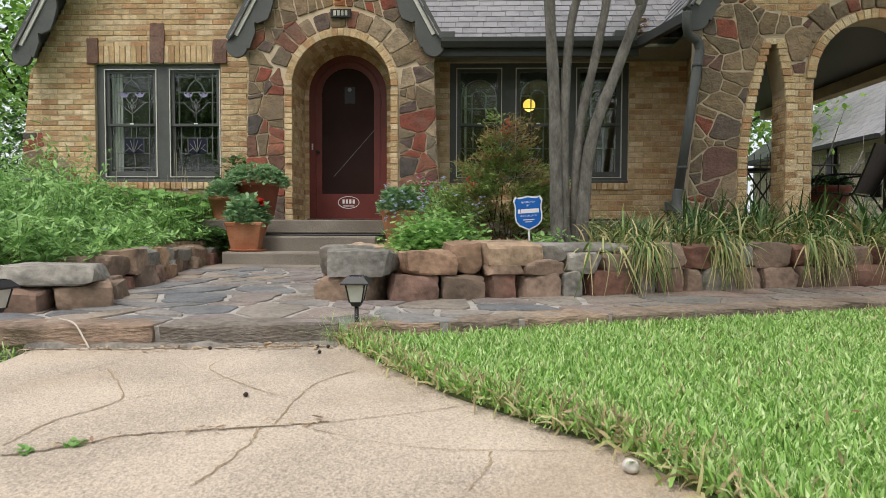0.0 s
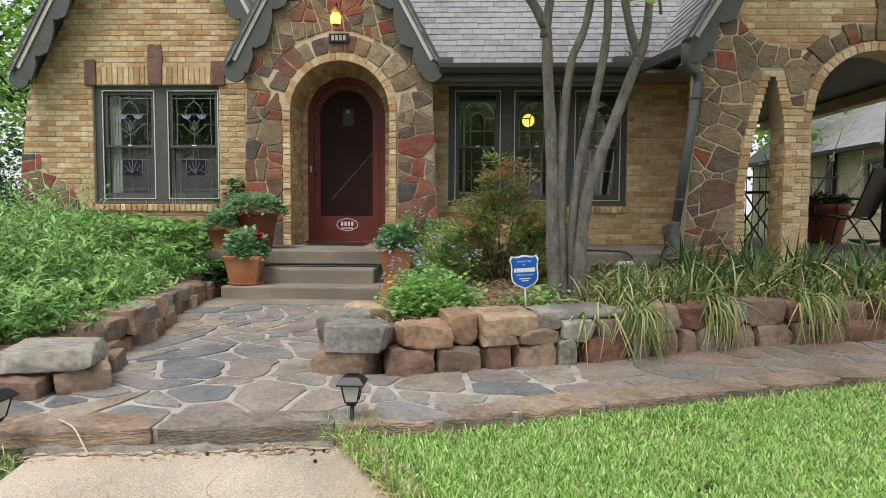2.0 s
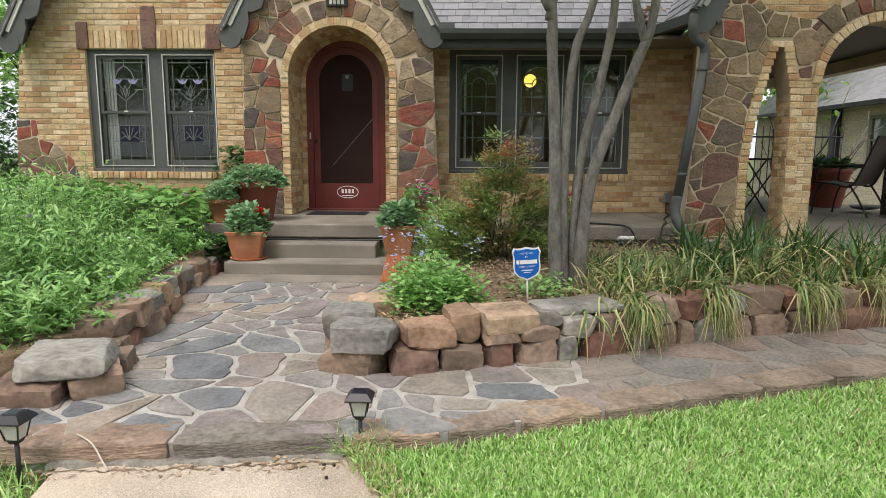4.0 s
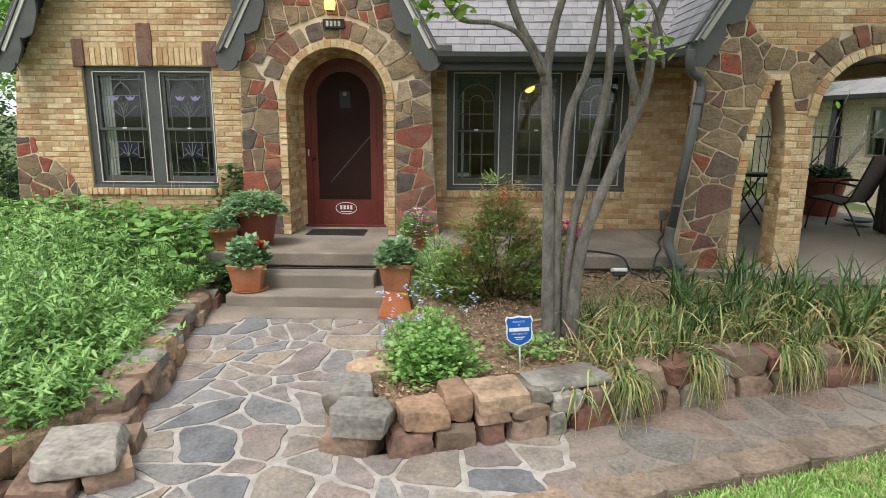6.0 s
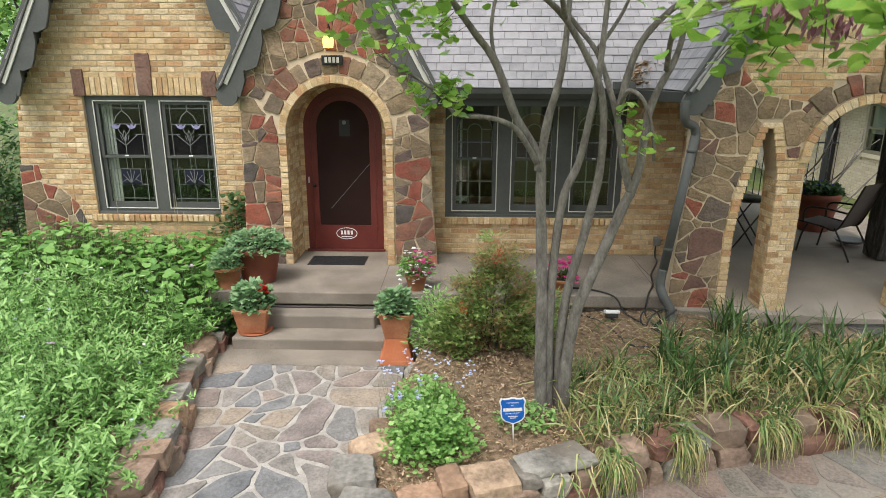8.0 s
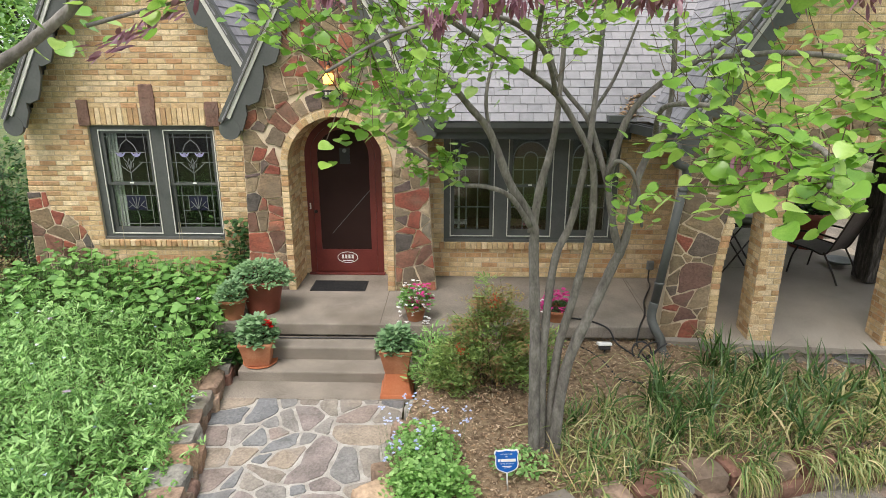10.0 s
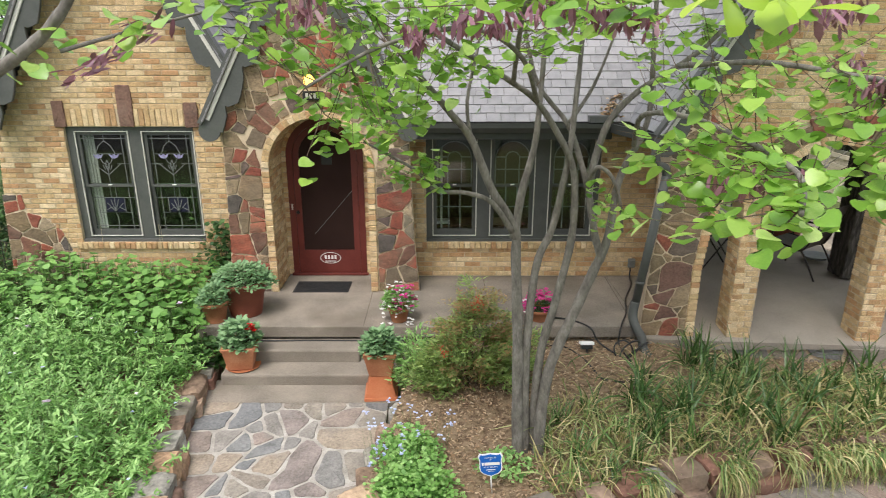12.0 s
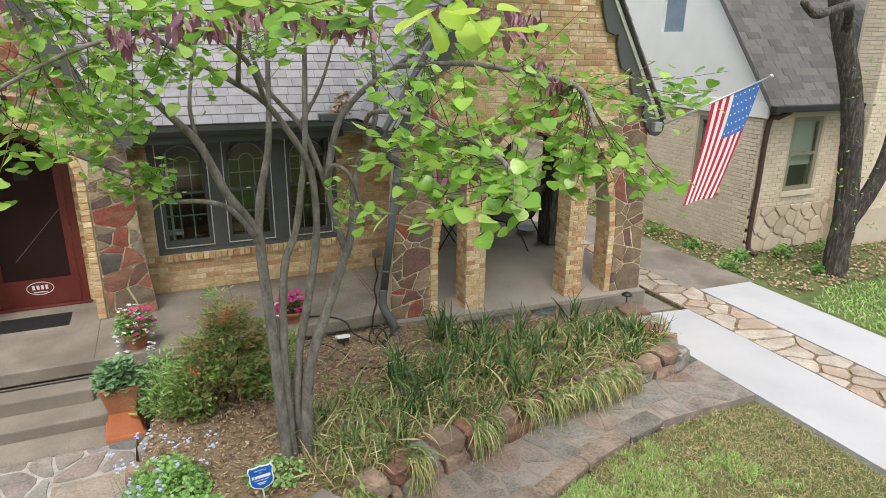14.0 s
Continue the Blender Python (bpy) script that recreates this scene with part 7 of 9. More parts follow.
BLADE = (np.array([(-0.4, 0, 0), (0.4, 0, 0), (-0.5, 0.16, 0.45), (0.5, 0.16, 0.45), (-0.36, 0.55, 0.82), (0.36, 0.55, 0.82), (0, 1.0, 0.95)], float), np.array([(0, 1, 3), (0, 3, 2), (2, 3, 5), (2, 5, 4), (4, 5, 6)]))


def upright(g, n, lean=0.35):
    yaw = g.uniform(0, 2 * np.pi, n)
    c, s = np.cos(yaw), np.sin(yaw)
    z = np.column_stack([g.normal(0, lean, n), g.normal(0, lean, n), np.ones(n)])
    z /= np.linalg.norm(z, axis=1)[:, None]
    x = np.column_stack([c, s, np.zeros(n)])
    x -= z * (x * z).sum(1)[:, None]
    x /= np.linalg.norm(x, axis=1)[:, None]
    return np.stack([x, np.cross(z, x), z], 2)


LAWN_Z = LOWER_Z + 0.012
lawn_near = np.concatenate([fill(G, LAWN, 130000, (-0.2, 3.4, 1.2, 4.0)), fill(G, LAWN, 70000, (0.3, 1.9, 1.2, 2.6)), fill(G, LAWN, 46000, (3.4, 5.9, 1.2, 4.3))])
# straggling blades over the edge of the walk
edge_pts = []
for (x0, y0), (x1, y1) in zip(WALK_R[:8], WALK_R[1:9]):
    t = G.uniform(0, 1, 420)
    edge_pts.append(np.column_stack([x0 + t * (x1 - x0) + G.normal(0.03, 0.026, 420), y0 + t * (y1 - y0) + G.normal(0.02, 0.026, 420)]))
bare = np.array([noise.noise(Vector((a * 1.3, b * 1.3, 3.0))) + 0.5 * noise.noise(Vector((a * 6, b * 6, 1.0))) for a, b in lawn_near])
limit = 0.85 - 0.44 * np.clip(lawn_near[:, 0] - 2.2, 0, 3.3) - 0.9 * np.clip(lawn_near[:, 0] - 5.05, 0, 1) * (lawn_near[:, 1] > 3.3)
lawn_near = lawn_near[bare < limit]
lawn_near = np.concatenate([lawn_near] + edge_pts)
n = len(lawn_near)
size = np.column_stack([G.uniform(0.0045, 0.0085, n), G.uniform(0.008, 0.04, n), G.uniform(0.022, 0.06, n)])
tagged(strew("lawn_grass", BLADE, to3(lawn_near, LAWN_Z), upright(G, n, 0.42), size, GRASS), "short bright green lawn grass", "grass", kind="stuff")
dry = np.concatenate([fill(G, LAWN, 22000, (2.4, 5.9, 1.2, 4.3)), fill(G, LAWN, 1600, (-0.2, 2.4, 1.2, 3.6))] + [e[::2] + G.normal(0, 0.02, e[::2].shape) for e in edge_pts])
n = len(dry)
tagged(strew("dry_grass", BLADE, to3(dry, LAWN_Z + 0.012), upright(G, n, 1.1), np.column_stack([G.uniform(0.004, 0.009, n), np.full(n, 0.05), G.uniform(0.015, 0.045, n)]), DEAD_GRASS), "dead straw-coloured blades in the lawn", "grass", kind="stuff")
LAWN_E = [(8.8, 1.0), (14, 1.0), (14, 6.0), (9.6, 6.2), (8.85, 5.8)]
p = fill(G, LAWN_E, 14000, (8.8, 14, 1, 6.2))
n = len(p)
tagged(strew("side_grass", BLADE, to3(p, LOWER_Z - 0.05), upright(G, n, 0.45), np.column_stack([G.uniform(0.008, 0.016, n), np.full(n, 0.06), G.uniform(0.03, 0.08, n)]), GRASS), "patchy grass beyond the driveway", "grass", kind="stuff")
LAWN_W = [(-1.27, 2.62), (-4.6, 2.5), (-4.6, 1.0), (-1.6, 1.0), (-1.35, 1.8), (-1.17, 2.3)]
p = fill(G, LAWN_W, 12000, (-4.6, -1.1, 1.0, 2.7))
n = len(p)
tagged(strew("verge_grass", BLADE, to3(p, LOWER_Z - 0.05), upright(G, n, 0.5), np.column_stack([G.uniform(0.004, 0.008, n), np.full(n, 0.06), G.uniform(0.05, 0.10, n)]), GRASS), "sparse grass beside the walk", "grass", kind="stuff")
# tuft round the path lamp
p = np.column_stack([G.normal(-0.02, 0.07, 260), G.normal(2.72, 0.05, 260)])
tagged(strew("grass_tuft", blade_shape(4, 0.006, 0.8), to3(p, LOWER_Z), upright(G, 260, 0.4), G.uniform(0.08, 0.17, 260), GRASS), "tuft of longer grass round the path lamp", "grass", kind="stuff")

# fallen leaves on lawn, walk and bed
p = np.concatenate([fill(G, LAWN, 1500, (-0.2, 5.9, 1.2, 4.3)), fill(G, LAWN, 9000, (2.8, 5.9, 2.2, 4.3)), fill(G, LAWN, 1500, (4.9, 5.9, 3.2, 4.3)), np.concatenate(edge_pts)[::5] + G.normal(-0.005, 0.022, (len(np.concatenate(edge_pts)[::5]), 2))])
tagged(strew("fallen_leaves", SH["lance"], to3(p, LAWN_Z + G.uniform(0.015, 0.05, len(p))), frames(G, len(p), None, (-40, 40), 70), G.uniform(0.008, 0.026, len(p)), LITTER), "dry brown leaves scattered on the lawn", "fallen leaves", kind="stuff")
p = np.column_stack([G.uniform(-1.2, 0.3, 60), np.interp(G.uniform(0, 1, 60), [0, 1], [2.56, 2.68])])
tagged(strew("fallen_leaves", SH["oval"], to3(p, LOWER_Z + 0.008), frames(G, 60, None, (-8, 8), 20), G.uniform(0.015, 0.035, 60), LITTER), "dry leaves along the foot of the slabs", "fallen leaves", kind="stuff")
p = fill(G, BED_R, 26000, (-0.2, 6.1, 3.6, 7.0))
z = np.array([soil_right(a, b) for a, b in p]) + G.uniform(0.012, 0.04, len(p))
tagged(strew("leaf_mulch", SH["oval"], to3(p, z), frames(G, len(p), None, (-25, 30), 50), np.column_stack([G.uniform(0.008, 0.03, len(p)), G.uniform(0.016, 0.05, len(p)), np.full(len(p), 0.03)]), LITTER), "brown leaf mulch and wood chips in the bed", "mulch", kind="stuff")
WOODS = [(8.9, 6.2), (10.1, 6.2), (14, 6.2), (14, 8.0), (10.2, 8.0), (10.3, 14), (8.9, 14)]
p = fill(G, WOODS, 9000, (8.9, 14, 6.0, 14))
tagged(strew("leaf_mulch", SH["oval"], to3(p, LOWER_Z - 0.03 + G.uniform(0, 0.03, len(p))), frames(G, len(p), None, (-25, 30), 50), G.uniform(0.03, 0.08, len(p)), LITTER), "dry leaf mulch beside the neighbouring house", "mulch", kind="stuff")

# ---- left bed: weeds in front, round-leaved plants by the wall ----
def height_left(x, y):
    edge = np.interp(y, [3.2, 4.4, 5.4, 8.0], [-1.75, -1.9, -2.1, -2.25])
    return 0.18 + 0.42 * np.clip((edge - x) / 0.9, 0, 1)


def weed_patch(name, n, box_, leaves, kind, leaf, mat, label, hscale=1.0, spread=0.07, pitch=(-15, 55)):
    p = fill(G, BED_L, n, box_)
    h = height_left(p[:, 0], p[:, 1]) * G.uniform(0.4, 1.2, len(p)) * hscale * np.array([0.95 + 0.7 * noise.noise(Vector((a * 1.8, b * 1.8, 7.0))) for a, b in p])
    ground = np.array([soil_left(a, b) for a, b in p])
    lean = G.normal(0, 0.10, (len(p), 2))
    t = G.uniform(0.25, 1.0, (len(p), leaves))
    pos = np.stack([p[:, None, 0] + lean[:, None, 0] * t * 1.2, p[:, None, 1] + lean[:, None, 1] * t * 1.2, ground[:, None] + h[:, None] * t], 2).reshape(-1, 3)
    pos[:, :2] += G.normal(0, spread * 0.15, (len(pos), 2))
    k = len(pos)
    strewn = strew(name, SH[kind], pos, frames(G, k, None, pitch, 35), G.uniform(0.6, 1.2, k) * leaf, mat)
    tagged(strewn, label, "plants", kind="stuff")
    top = np.column_stack([p + lean * 1.2, ground + h])
    stems_mesh(name + "_stems", to3(p, ground), top, 0.0018, STEM, strewn)
    return top


tops = weed_patch("tall_weeds", 1700, (-5.6, -1.75, 3.3, 6.3), 28, "lance", 0.076, LEAF_WEED, "tall feathery green weeds filling the bed", 1.08, 0.09, (-35, 55))
weed_patch("low_weeds", 3000, (-5.6, -1.75, 3.25, 7.4), 9, "oval", 0.042, LEAF_FRESH, "low green plants under the tall weeds", 0.6)
weed_patch("wall_weeds", 700, (-7.4, -4.4, 3.3, 8.2), 16, "oval", 0.06, LEAF_WEED, "mixed green plants by the house corner", 0.9)
p = fill(G, BED_L, 2300, (-5.0, -2.2, 5.7, 8.25))
p = p[G.uniform(0, 1, len(p)) < np.clip((p[:, 1] - 5.4) / 1.6, 0.1, 1)]
ground = np.array([soil_left(a, b) for a, b in p])
hh = (0.10 + 0.52 * G.uniform(0, 1, len(p)) ** 0.6) * np.interp(p[:, 0], [-4.9, -4.2, -2.4], [1.1, 1.0, 0.75])
pos = np.column_stack([p, ground + hh])
holly = strew("round_leaved_plants", SH["round"], pos, frames(G, len(p), None, (-30, 22), 28), G.uniform(0.055, 0.12, len(p)), LEAF_HOLLY, smooth=True)
tagged(holly, "bright round-leaved plants along the brick wall", "plants", kind="stuff")
stems_mesh("round_leaf_stems", to3(p + G.normal(0, 0.06, p.shape), ground), pos, 0.004, STEM, holly)
sel = G.choice(len(tops), 70, replace=False)
fl = thing("wild_flowers", "small white, blue and lilac wild flowers among the weeds", "flowers")
tagged(fl, kind="stuff")
flower_heads("blue_flower", G, tops[sel[:40]] + np.array([0, 0, 0.02]), 5, 0.016, PET_BLUE, fl)
flower_heads("white_flower", G, tops[sel[40:55]] + np.array([0, 0, 0.02]), 6, 0.018, PET_WHITE, fl)
flower_heads("lilac_flower", G, np.array([(-2.45, 6.7, 0.75), (-2.75, 4.75, 0.72), (-3.6, 5.9, 0.85), (-3.3, 4.0, 0.80), (-4.1, 5.2, 0.9)]), 8, 0.035, PET_LILAC, fl)
# dry stalks before the window
ends = np.column_stack([G.uniform(-4.3, -2.8, 16), G.uniform(7.4, 8.1, 16), G.uniform(0.9, 1.45, 16)])
starts = ends * np.array([1, 1, 0]) + np.array([0, 0, 0.22]) + G.normal(0, 0.08, (16, 3)) * np.array([1, 1, 0])
tagged(stems_mesh("dry_stalks", starts, ends, 0.004, material("pale_dry_stalk", [(0.32, 0.26, 0.17), (0.42, 0.36, 0.25)], 0.8, 10, 60, 0.1, 0.001), None), "pale dry stalks standing before the window", "stalks", kind="stuff")
# climbing ivy at the portal's foot
iv = thing("ivy", "dark ivy climbing beside the entry gable", "ivy", (-2.42, 8.28, 0.25))
p = np.column_stack([G.normal(0.0, 0.15, 520), G.uniform(-0.14, 0.03, 520), G.uniform(0, 1, 520) ** 1.2 * 1.05])
strew("foliage", SH["lobed"], p, frames(G, 520, G.normal(-1.57, 0.8, 520), (-40, 30), 30), G.uniform(0.04, 0.075, 520), LEAF_DARK, iv)
for k in range(5):
    tube_part("vine", smooth_path([(0.05 * k - 0.1, 0.0, -0.05), (0.04 * k - 0.1, -0.02, 0.3), (0.07 * k - 0.15, 0.0, 0.7)]), 0.006, TWIG, iv, sides=5)
iv2 = thing("ground_ivy", "dark leafy plant beside the steps", "plant", (-2.15, 6.5, 0.15))
p = dome(G, 260, 0.20, 0.24, 0.26)
strew("foliage", SH["lobed"], p, frames(G, 260, outward(p), (-20, 40), 30), G.uniform(0.05, 0.09, 260), LEAF_DARK, iv2)
# thin black plant stake at the corner
hook = thing("plant_stake", "thin black metal plant stake by the corner", "stake", (-4.92, 7.6, 0.2))
tube_part("rod", smooth_path([(0, 0, 0), (0, 0, 0.9), (0.02, 0, 1.0), (0.06, 0, 0.98), (0.06, 0, 0.92)]), 0.006, BLACK, hook)

LEAF_RUSSET = leaf_mat("russet_green_leaf", [(0.14, 0.13, 0.05), (0.26, 0.16, 0.075), (0.20, 0.22, 0.07), (0.30, 0.20, 0.10), (0.11, 0.16, 0.05)], 0.5, 0.3)


def corner_shrub(loc, n, rx, ry, rz, leaf, mat, label, blossoms=0):
    """A loose twiggy shrub with sprays of small leaves, and blossoms where it has any."""
    root = thing("corner_shrub", label, "bush", loc)
    hubs = dome(G, max(30, n // 26), rx, ry, rz, shell=0.35)
    p = np.repeat(hubs, 26, 0) + G.normal(0, 1, (len(hubs) * 26, 3)) * np.array([0.075, 0.075, 0.05])
    p = p[p[:, 2] > 0.02]
    strew("foliage", SH["oval"], p, frames(G, len(p), outward(p) + G.normal(0, 0.8, len(p)), (-30, 55), 40), G.uniform(0.6, 1.3, len(p)) * leaf, mat, root)
    stems_mesh("brushwood", [(G.normal(0, rx * 0.15), G.normal(0, ry * 0.15), -0.1) for _ in range(len(hubs))], hubs, 0.004, TWIG, root)
    if blossoms:
        b = np.repeat(hubs[G.choice(len(hubs), blossoms // 6)], 6, 0) + G.normal(0, 0.035, (blossoms // 6 * 6, 3))
        tagged(flower_heads("blossom", G, b, 5, 0.016, PET_WHITE, root, label="pale blossom"), kind="stuff")


corner_shrub((-5.42, 7.60, 0.22), 2200, 0.42, 0.40, 0.95, 0.035, LEAF_RUSSET, "loose russet shrub with pale blossom at the house corner", 150)
corner_shrub((-6.55, 9.2, 0.15), 4200, 0.80, 0.80, 2.3, 0.07, LEAF_DARK, "tall dark green shrub beside the house")

# ---- right bed ----
mound = thing("flowering_plant", "fresh green mound with pale blue flowers", "plant", (0.22, 4.22, 0.22))
p = dome(G, 1900, 0.34, 0.33, 0.27, shell=0.2) * (1 + 0.22 * np.sin(np.arange(1900) * 2.4))[:, None]
p = np.concatenate([p, dome(G, 900, 0.32, 0.32, 0.29, shell=0.2) + np.array([-0.05, 0.45, 0.0])])
k = len(p)
strew("foliage", SH["lobed"], p, frames(G, k, outward(p) + G.normal(0, 0.6, k), (-20, 50), 30), G.uniform(0.02, 0.042, k), LEAF_MOUND, mound)
stalk0 = dome(G, 46, 0.36, 0.40, 0.2) + np.array([-0.05, 0.35, 0.05])
stalk1 = stalk0 + np.column_stack([G.normal(-0.02, 0.07, 46), G.normal(0, 0.07, 46), G.uniform(0.12, 0.34, 46)])
stems_mesh("flower_stalk", stalk0, stalk1, 0.0016, STEM, mound)
heads = np.repeat(stalk1[:24], 4, 0) + G.normal(0, 0.016, (96, 3))
flower_heads("blue_flower", G, heads, 5, 0.014, PET_BLUE, mound, label="pale blue flower")
small = thing("seedling_plant", "low pale green plants beside the sign", "plant", (0.95, 4.55, 0.24))
p = dome(G, 260, 0.28, 0.22, 0.14, shell=0.2)
strew("foliage", SH["oval"], p, frames(G, 260, None, (-10, 60)), G.uniform(0.03, 0.055, 260), LEAF_WEED, small)

bush = thing("nandina_bush", "dense green and bronze nandina bush", "bush", (0.76, 5.78, 0.20))
blob = [((0.02, 0.02, 0.50), (0.40, 0.36, 0.48), 95), ((-0.34, -0.05, 0.28), (0.30, 0.28, 0.32), 44), ((0.34, 0.05, 0.32), (0.30, 0.28, 0.40), 50), ((0.02, 0.0, 0.95), (0.18, 0.16, 0.24), 18)]
pts, tips = [], []
for c, r_, n in blob:
    for _ in range(n):
        q = Vector(G.normal(size=3)).normalized() * G.uniform(0.45, 1.05)
        mid = np.array((q.x * r_[0], q.y * r_[1], q.z * r_[2])) + np.array(c)
        spray = G.normal(size=(84, 3)) * np.array((0.056, 0.056, 0.028)) + mid
        (tips if mid[2] > 0.60 and G.random() < 0.45 or G.random() < 0.12 else pts).append(spray)
p, tip = np.concatenate(pts), np.concatenate(tips)
p, tip = p[p[:, 2] > 0.03], tip[tip[:, 2] > 0.03]
k = len(p)
strew("foliage", SH["lance"], p, frames(G, k, outward(p) + G.normal(0, 0.8, k), (-20, 60), 40), G.uniform(0.036, 0.074, k), LEAF_NANDINA, bush)
strew("young_foliage", SH["lance"], tip, frames(G, len(tip), outward(tip) + G.normal(0, 0.8, len(tip)), (-20, 60), 40), G.uniform(0.03, 0.062, len(tip)), LEAF_BRONZE, bush, "bronze and yellow-green young leaves")
stems_mesh("brushwood", [(G.normal(0, 0.05), G.normal(0, 0.05), -0.05) for _ in range(22)], p[G.choice(k, 22)], 0.007, TWIG, bush)
for c in ((0.0, -0.22, 1.05), (-0.30, -0.25, 0.55), (0.40, -0.15, 0.62)):
    cl = np.array(c) + G.normal(0, 0.03, (26, 3))
    chunks = []
    for q in cl:
        b = bmesh.new()
        bmesh.ops.create_icosphere(b, subdivisions=1, radius=0.0085)
        chunks.append(([tuple(v.co + Vector(q)) for v in b.verts], [tuple(v.index for v in f.verts) for f in b.faces]))
        b.free()
    raw("berries", *joined(chunks), BERRY, bush, "cluster of orange-red berries")
side = thing("small_shrub", "loose green shrub beside the steps", "bush", (0.20, 5.95, 0.2))
p = dome(G, 1100, 0.28, 0.26, 0.62, shell=0.25)
strew("foliage", SH["lance"], p, frames(G, 1100, outward(p) + G.normal(0, 0.8, 1100), (0, 65), 40), G.uniform(0.05, 0.09, 1100), LEAF_WEED, side)
stems_mesh("brushwood", [(G.normal(0, 0.03), G.normal(0, 0.03), -0.05) for _ in range(12)], p[G.choice(1100, 12)], 0.006, TWIG, side)

# strap-leaved clumps
def clump_mesh(seed, blades, tall):
    g = np.random.default_rng(seed)
    out = []
    for arch, share in ((0.35, 0.4), (0.8, 0.35), (1.25, 0.25)):
        n = max(2, int(blades * share))
        pos = np.column_stack([g.normal(0, 0.05, n), g.normal(0, 0.05, n), np.zeros(n)])
        out.append((blade_shape(6, 0.0165, arch), pos, upright(g, n, 0.22), g.uniform(0.65, 1.1, n) * tall))
    return out


def strap_clump(loc, tall, seed, dry, label, group):
    root = thing("strap_leaf_plant", label, "plant", loc, group)
    for i, (shape, pos, turns, size) in enumerate(clump_mesh(seed, 34, tall)):
        strew("leaves", shape, pos, turns, size, STRAP_DRY if dry and i == 2 else STRAP, root)
    return root


tall_ones = [strap_clump((0, 0, -50), 0.50, 100 + i, i % 2 == 0, "tall dark green strap-leaved plant in the bed", "strap-leaved plants") for i in range(4)]
low_ones = [strap_clump((0, 0, -50), 0.34, 200 + i, True, "low strap-leaved plant with straw-coloured leaves", "strap-leaved plants") for i in range(3)]
spots = []
for x, y in fill(G, BED_R, 900, (1.35, 5.6, 4.3, 6.6)):
    if x < 3.0 and y > 5.3 + 0.38 * (x - 1.3) or x > 3.3 and y > 6.12:
        continue
    if all((x - a) ** 2 + (y - b) ** 2 > 0.33 ** 2 for a, b in spots) and (x - 1.17) ** 2 + (y - 4.78) ** 2 > 0.08:
        spots.append((x, y))
for x, y in spots:
    back = y - line_y(x)
    tall = (back > 0.55 and (x > 2.1 or G.uniform() < 0.35)) or (x > 1.5 and G.uniform() < 0.3)
    src = tall_ones[G.integers(4)] if tall else low_ones[G.integers(3)]
    m = pose(x, y, soil_right(x, y) + 0.0, 0, 0, G.uniform(0, 360)) @ Matrix.Scale(G.uniform(0.8, 1.2), 4)
    ob = copy_thing(src, m)
    ob.scale = [s for s in m.to_scale()]
for o in tall_ones + low_ones:
    for c in list(o.children):
        bpy.data.objects.remove(c)
    bpy.data.objects.remove(o)
# leaves that hang over the rock edge
def droop_shape(reach, up, fall, width=0.0034):
    v, f = [], []
    for t in np.linspace(0, 1, 8):
        w = width * (1 - t ** 2.5) + 0.0008
        v += [(-w, reach * math.sin(min(t * 1.7, 1.5)), up * math.sin(t * 2.4) * (1 - 0.5 * t) - fall * t ** 2.2), (w, reach * math.sin(min(t * 1.7, 1.5)), up * math.sin(t * 2.4) * (1 - 0.5 * t) - fall * t ** 2.2)]
    for q in range(7):
        f += [(2 * q, 2 * q + 1, 2 * q + 3), (2 * q, 2 * q + 3, 2 * q + 2)]
    return np.array(v), np.array(f)


for shape, mat, seed, share, word in ((droop_shape(0.17, 0.08, 0.38, 0.0042), STRAP_DRY, 1, 1.0, "straw-coloured"), (droop_shape(0.22, 0.13, 0.42, 0.0042), STRAP_DRY, 2, 0.7, "straw-coloured"), (droop_shape(0.20, 0.16, 0.36, 0.005), STRAP_GREEN, 3, 1.1, "fresh green")):
    gh = np.random.default_rng(seed)
    hp = []
    for x0, x1, n in ((1.40, 1.52, 13), (1.94, 2.08, 12), (2.62, 2.86, 14), (3.15, 3.35, 6), (3.5, 4.75, 62), (1.05, 1.35, 2)):
        xs = gh.uniform(x0, x1, int(n * share * 3.6))
        ys = np.array([line_y(q) + gh.uniform(0.0, 0.18) for q in xs])
        hp.append(np.column_stack([xs, ys, [soil_right(q, w) + gh.uniform(0.03, 0.10) - (0.06 if q > 3.3 else 0) for q, w in zip(xs, ys)]]))
    hp = np.concatenate(hp)
    k = len(hp)
    tagged(strew("hanging_leaves", shape, hp, frames(gh, k, gh.normal(-np.pi / 2 + 0.2, 0.55, k), (-8, 14), 25), np.column_stack([gh.uniform(0.6, 1.3, k), gh.uniform(0.5, 1.1, k), gh.uniform(0.35, 1.0, k)]), mat), word + " strap leaves hanging over the rocks", "leaves", kind="stuff")
p = fill(G, BED_R, 4600, (1.2, 5.6, 4.2, 6.2))
p = p[~((p[:, 1] > 5.2 + 0.38 * (p[:, 0] - 1.3)) & (p[:, 0] < 2.95) & (G.uniform(size=len(p)) < 0.93))]
k = len(p)
z = np.array([soil_right(a, b) for a, b in p]) + 0.02
half = k // 2
tagged(strew("matted_leaves", blade_shape(5, 0.018, 1.1), to3(p, z)[:half], upright(G, half, 0.5), G.uniform(0.14, 0.38, half), STRAP_GREEN), "low fresh green strap leaves over the soil", "leaves", kind="stuff")
p, z, k = p[half:], z[half:], k - half
tagged(strew("matted_leaves", blade_shape(5, 0.015, 1.45), to3(p, z), upright(G, k, 0.75), G.uniform(0.14, 0.34, k), STRAP_DRY), "matted yellow-green strap leaves over the soil", "leaves", kind="stuff")

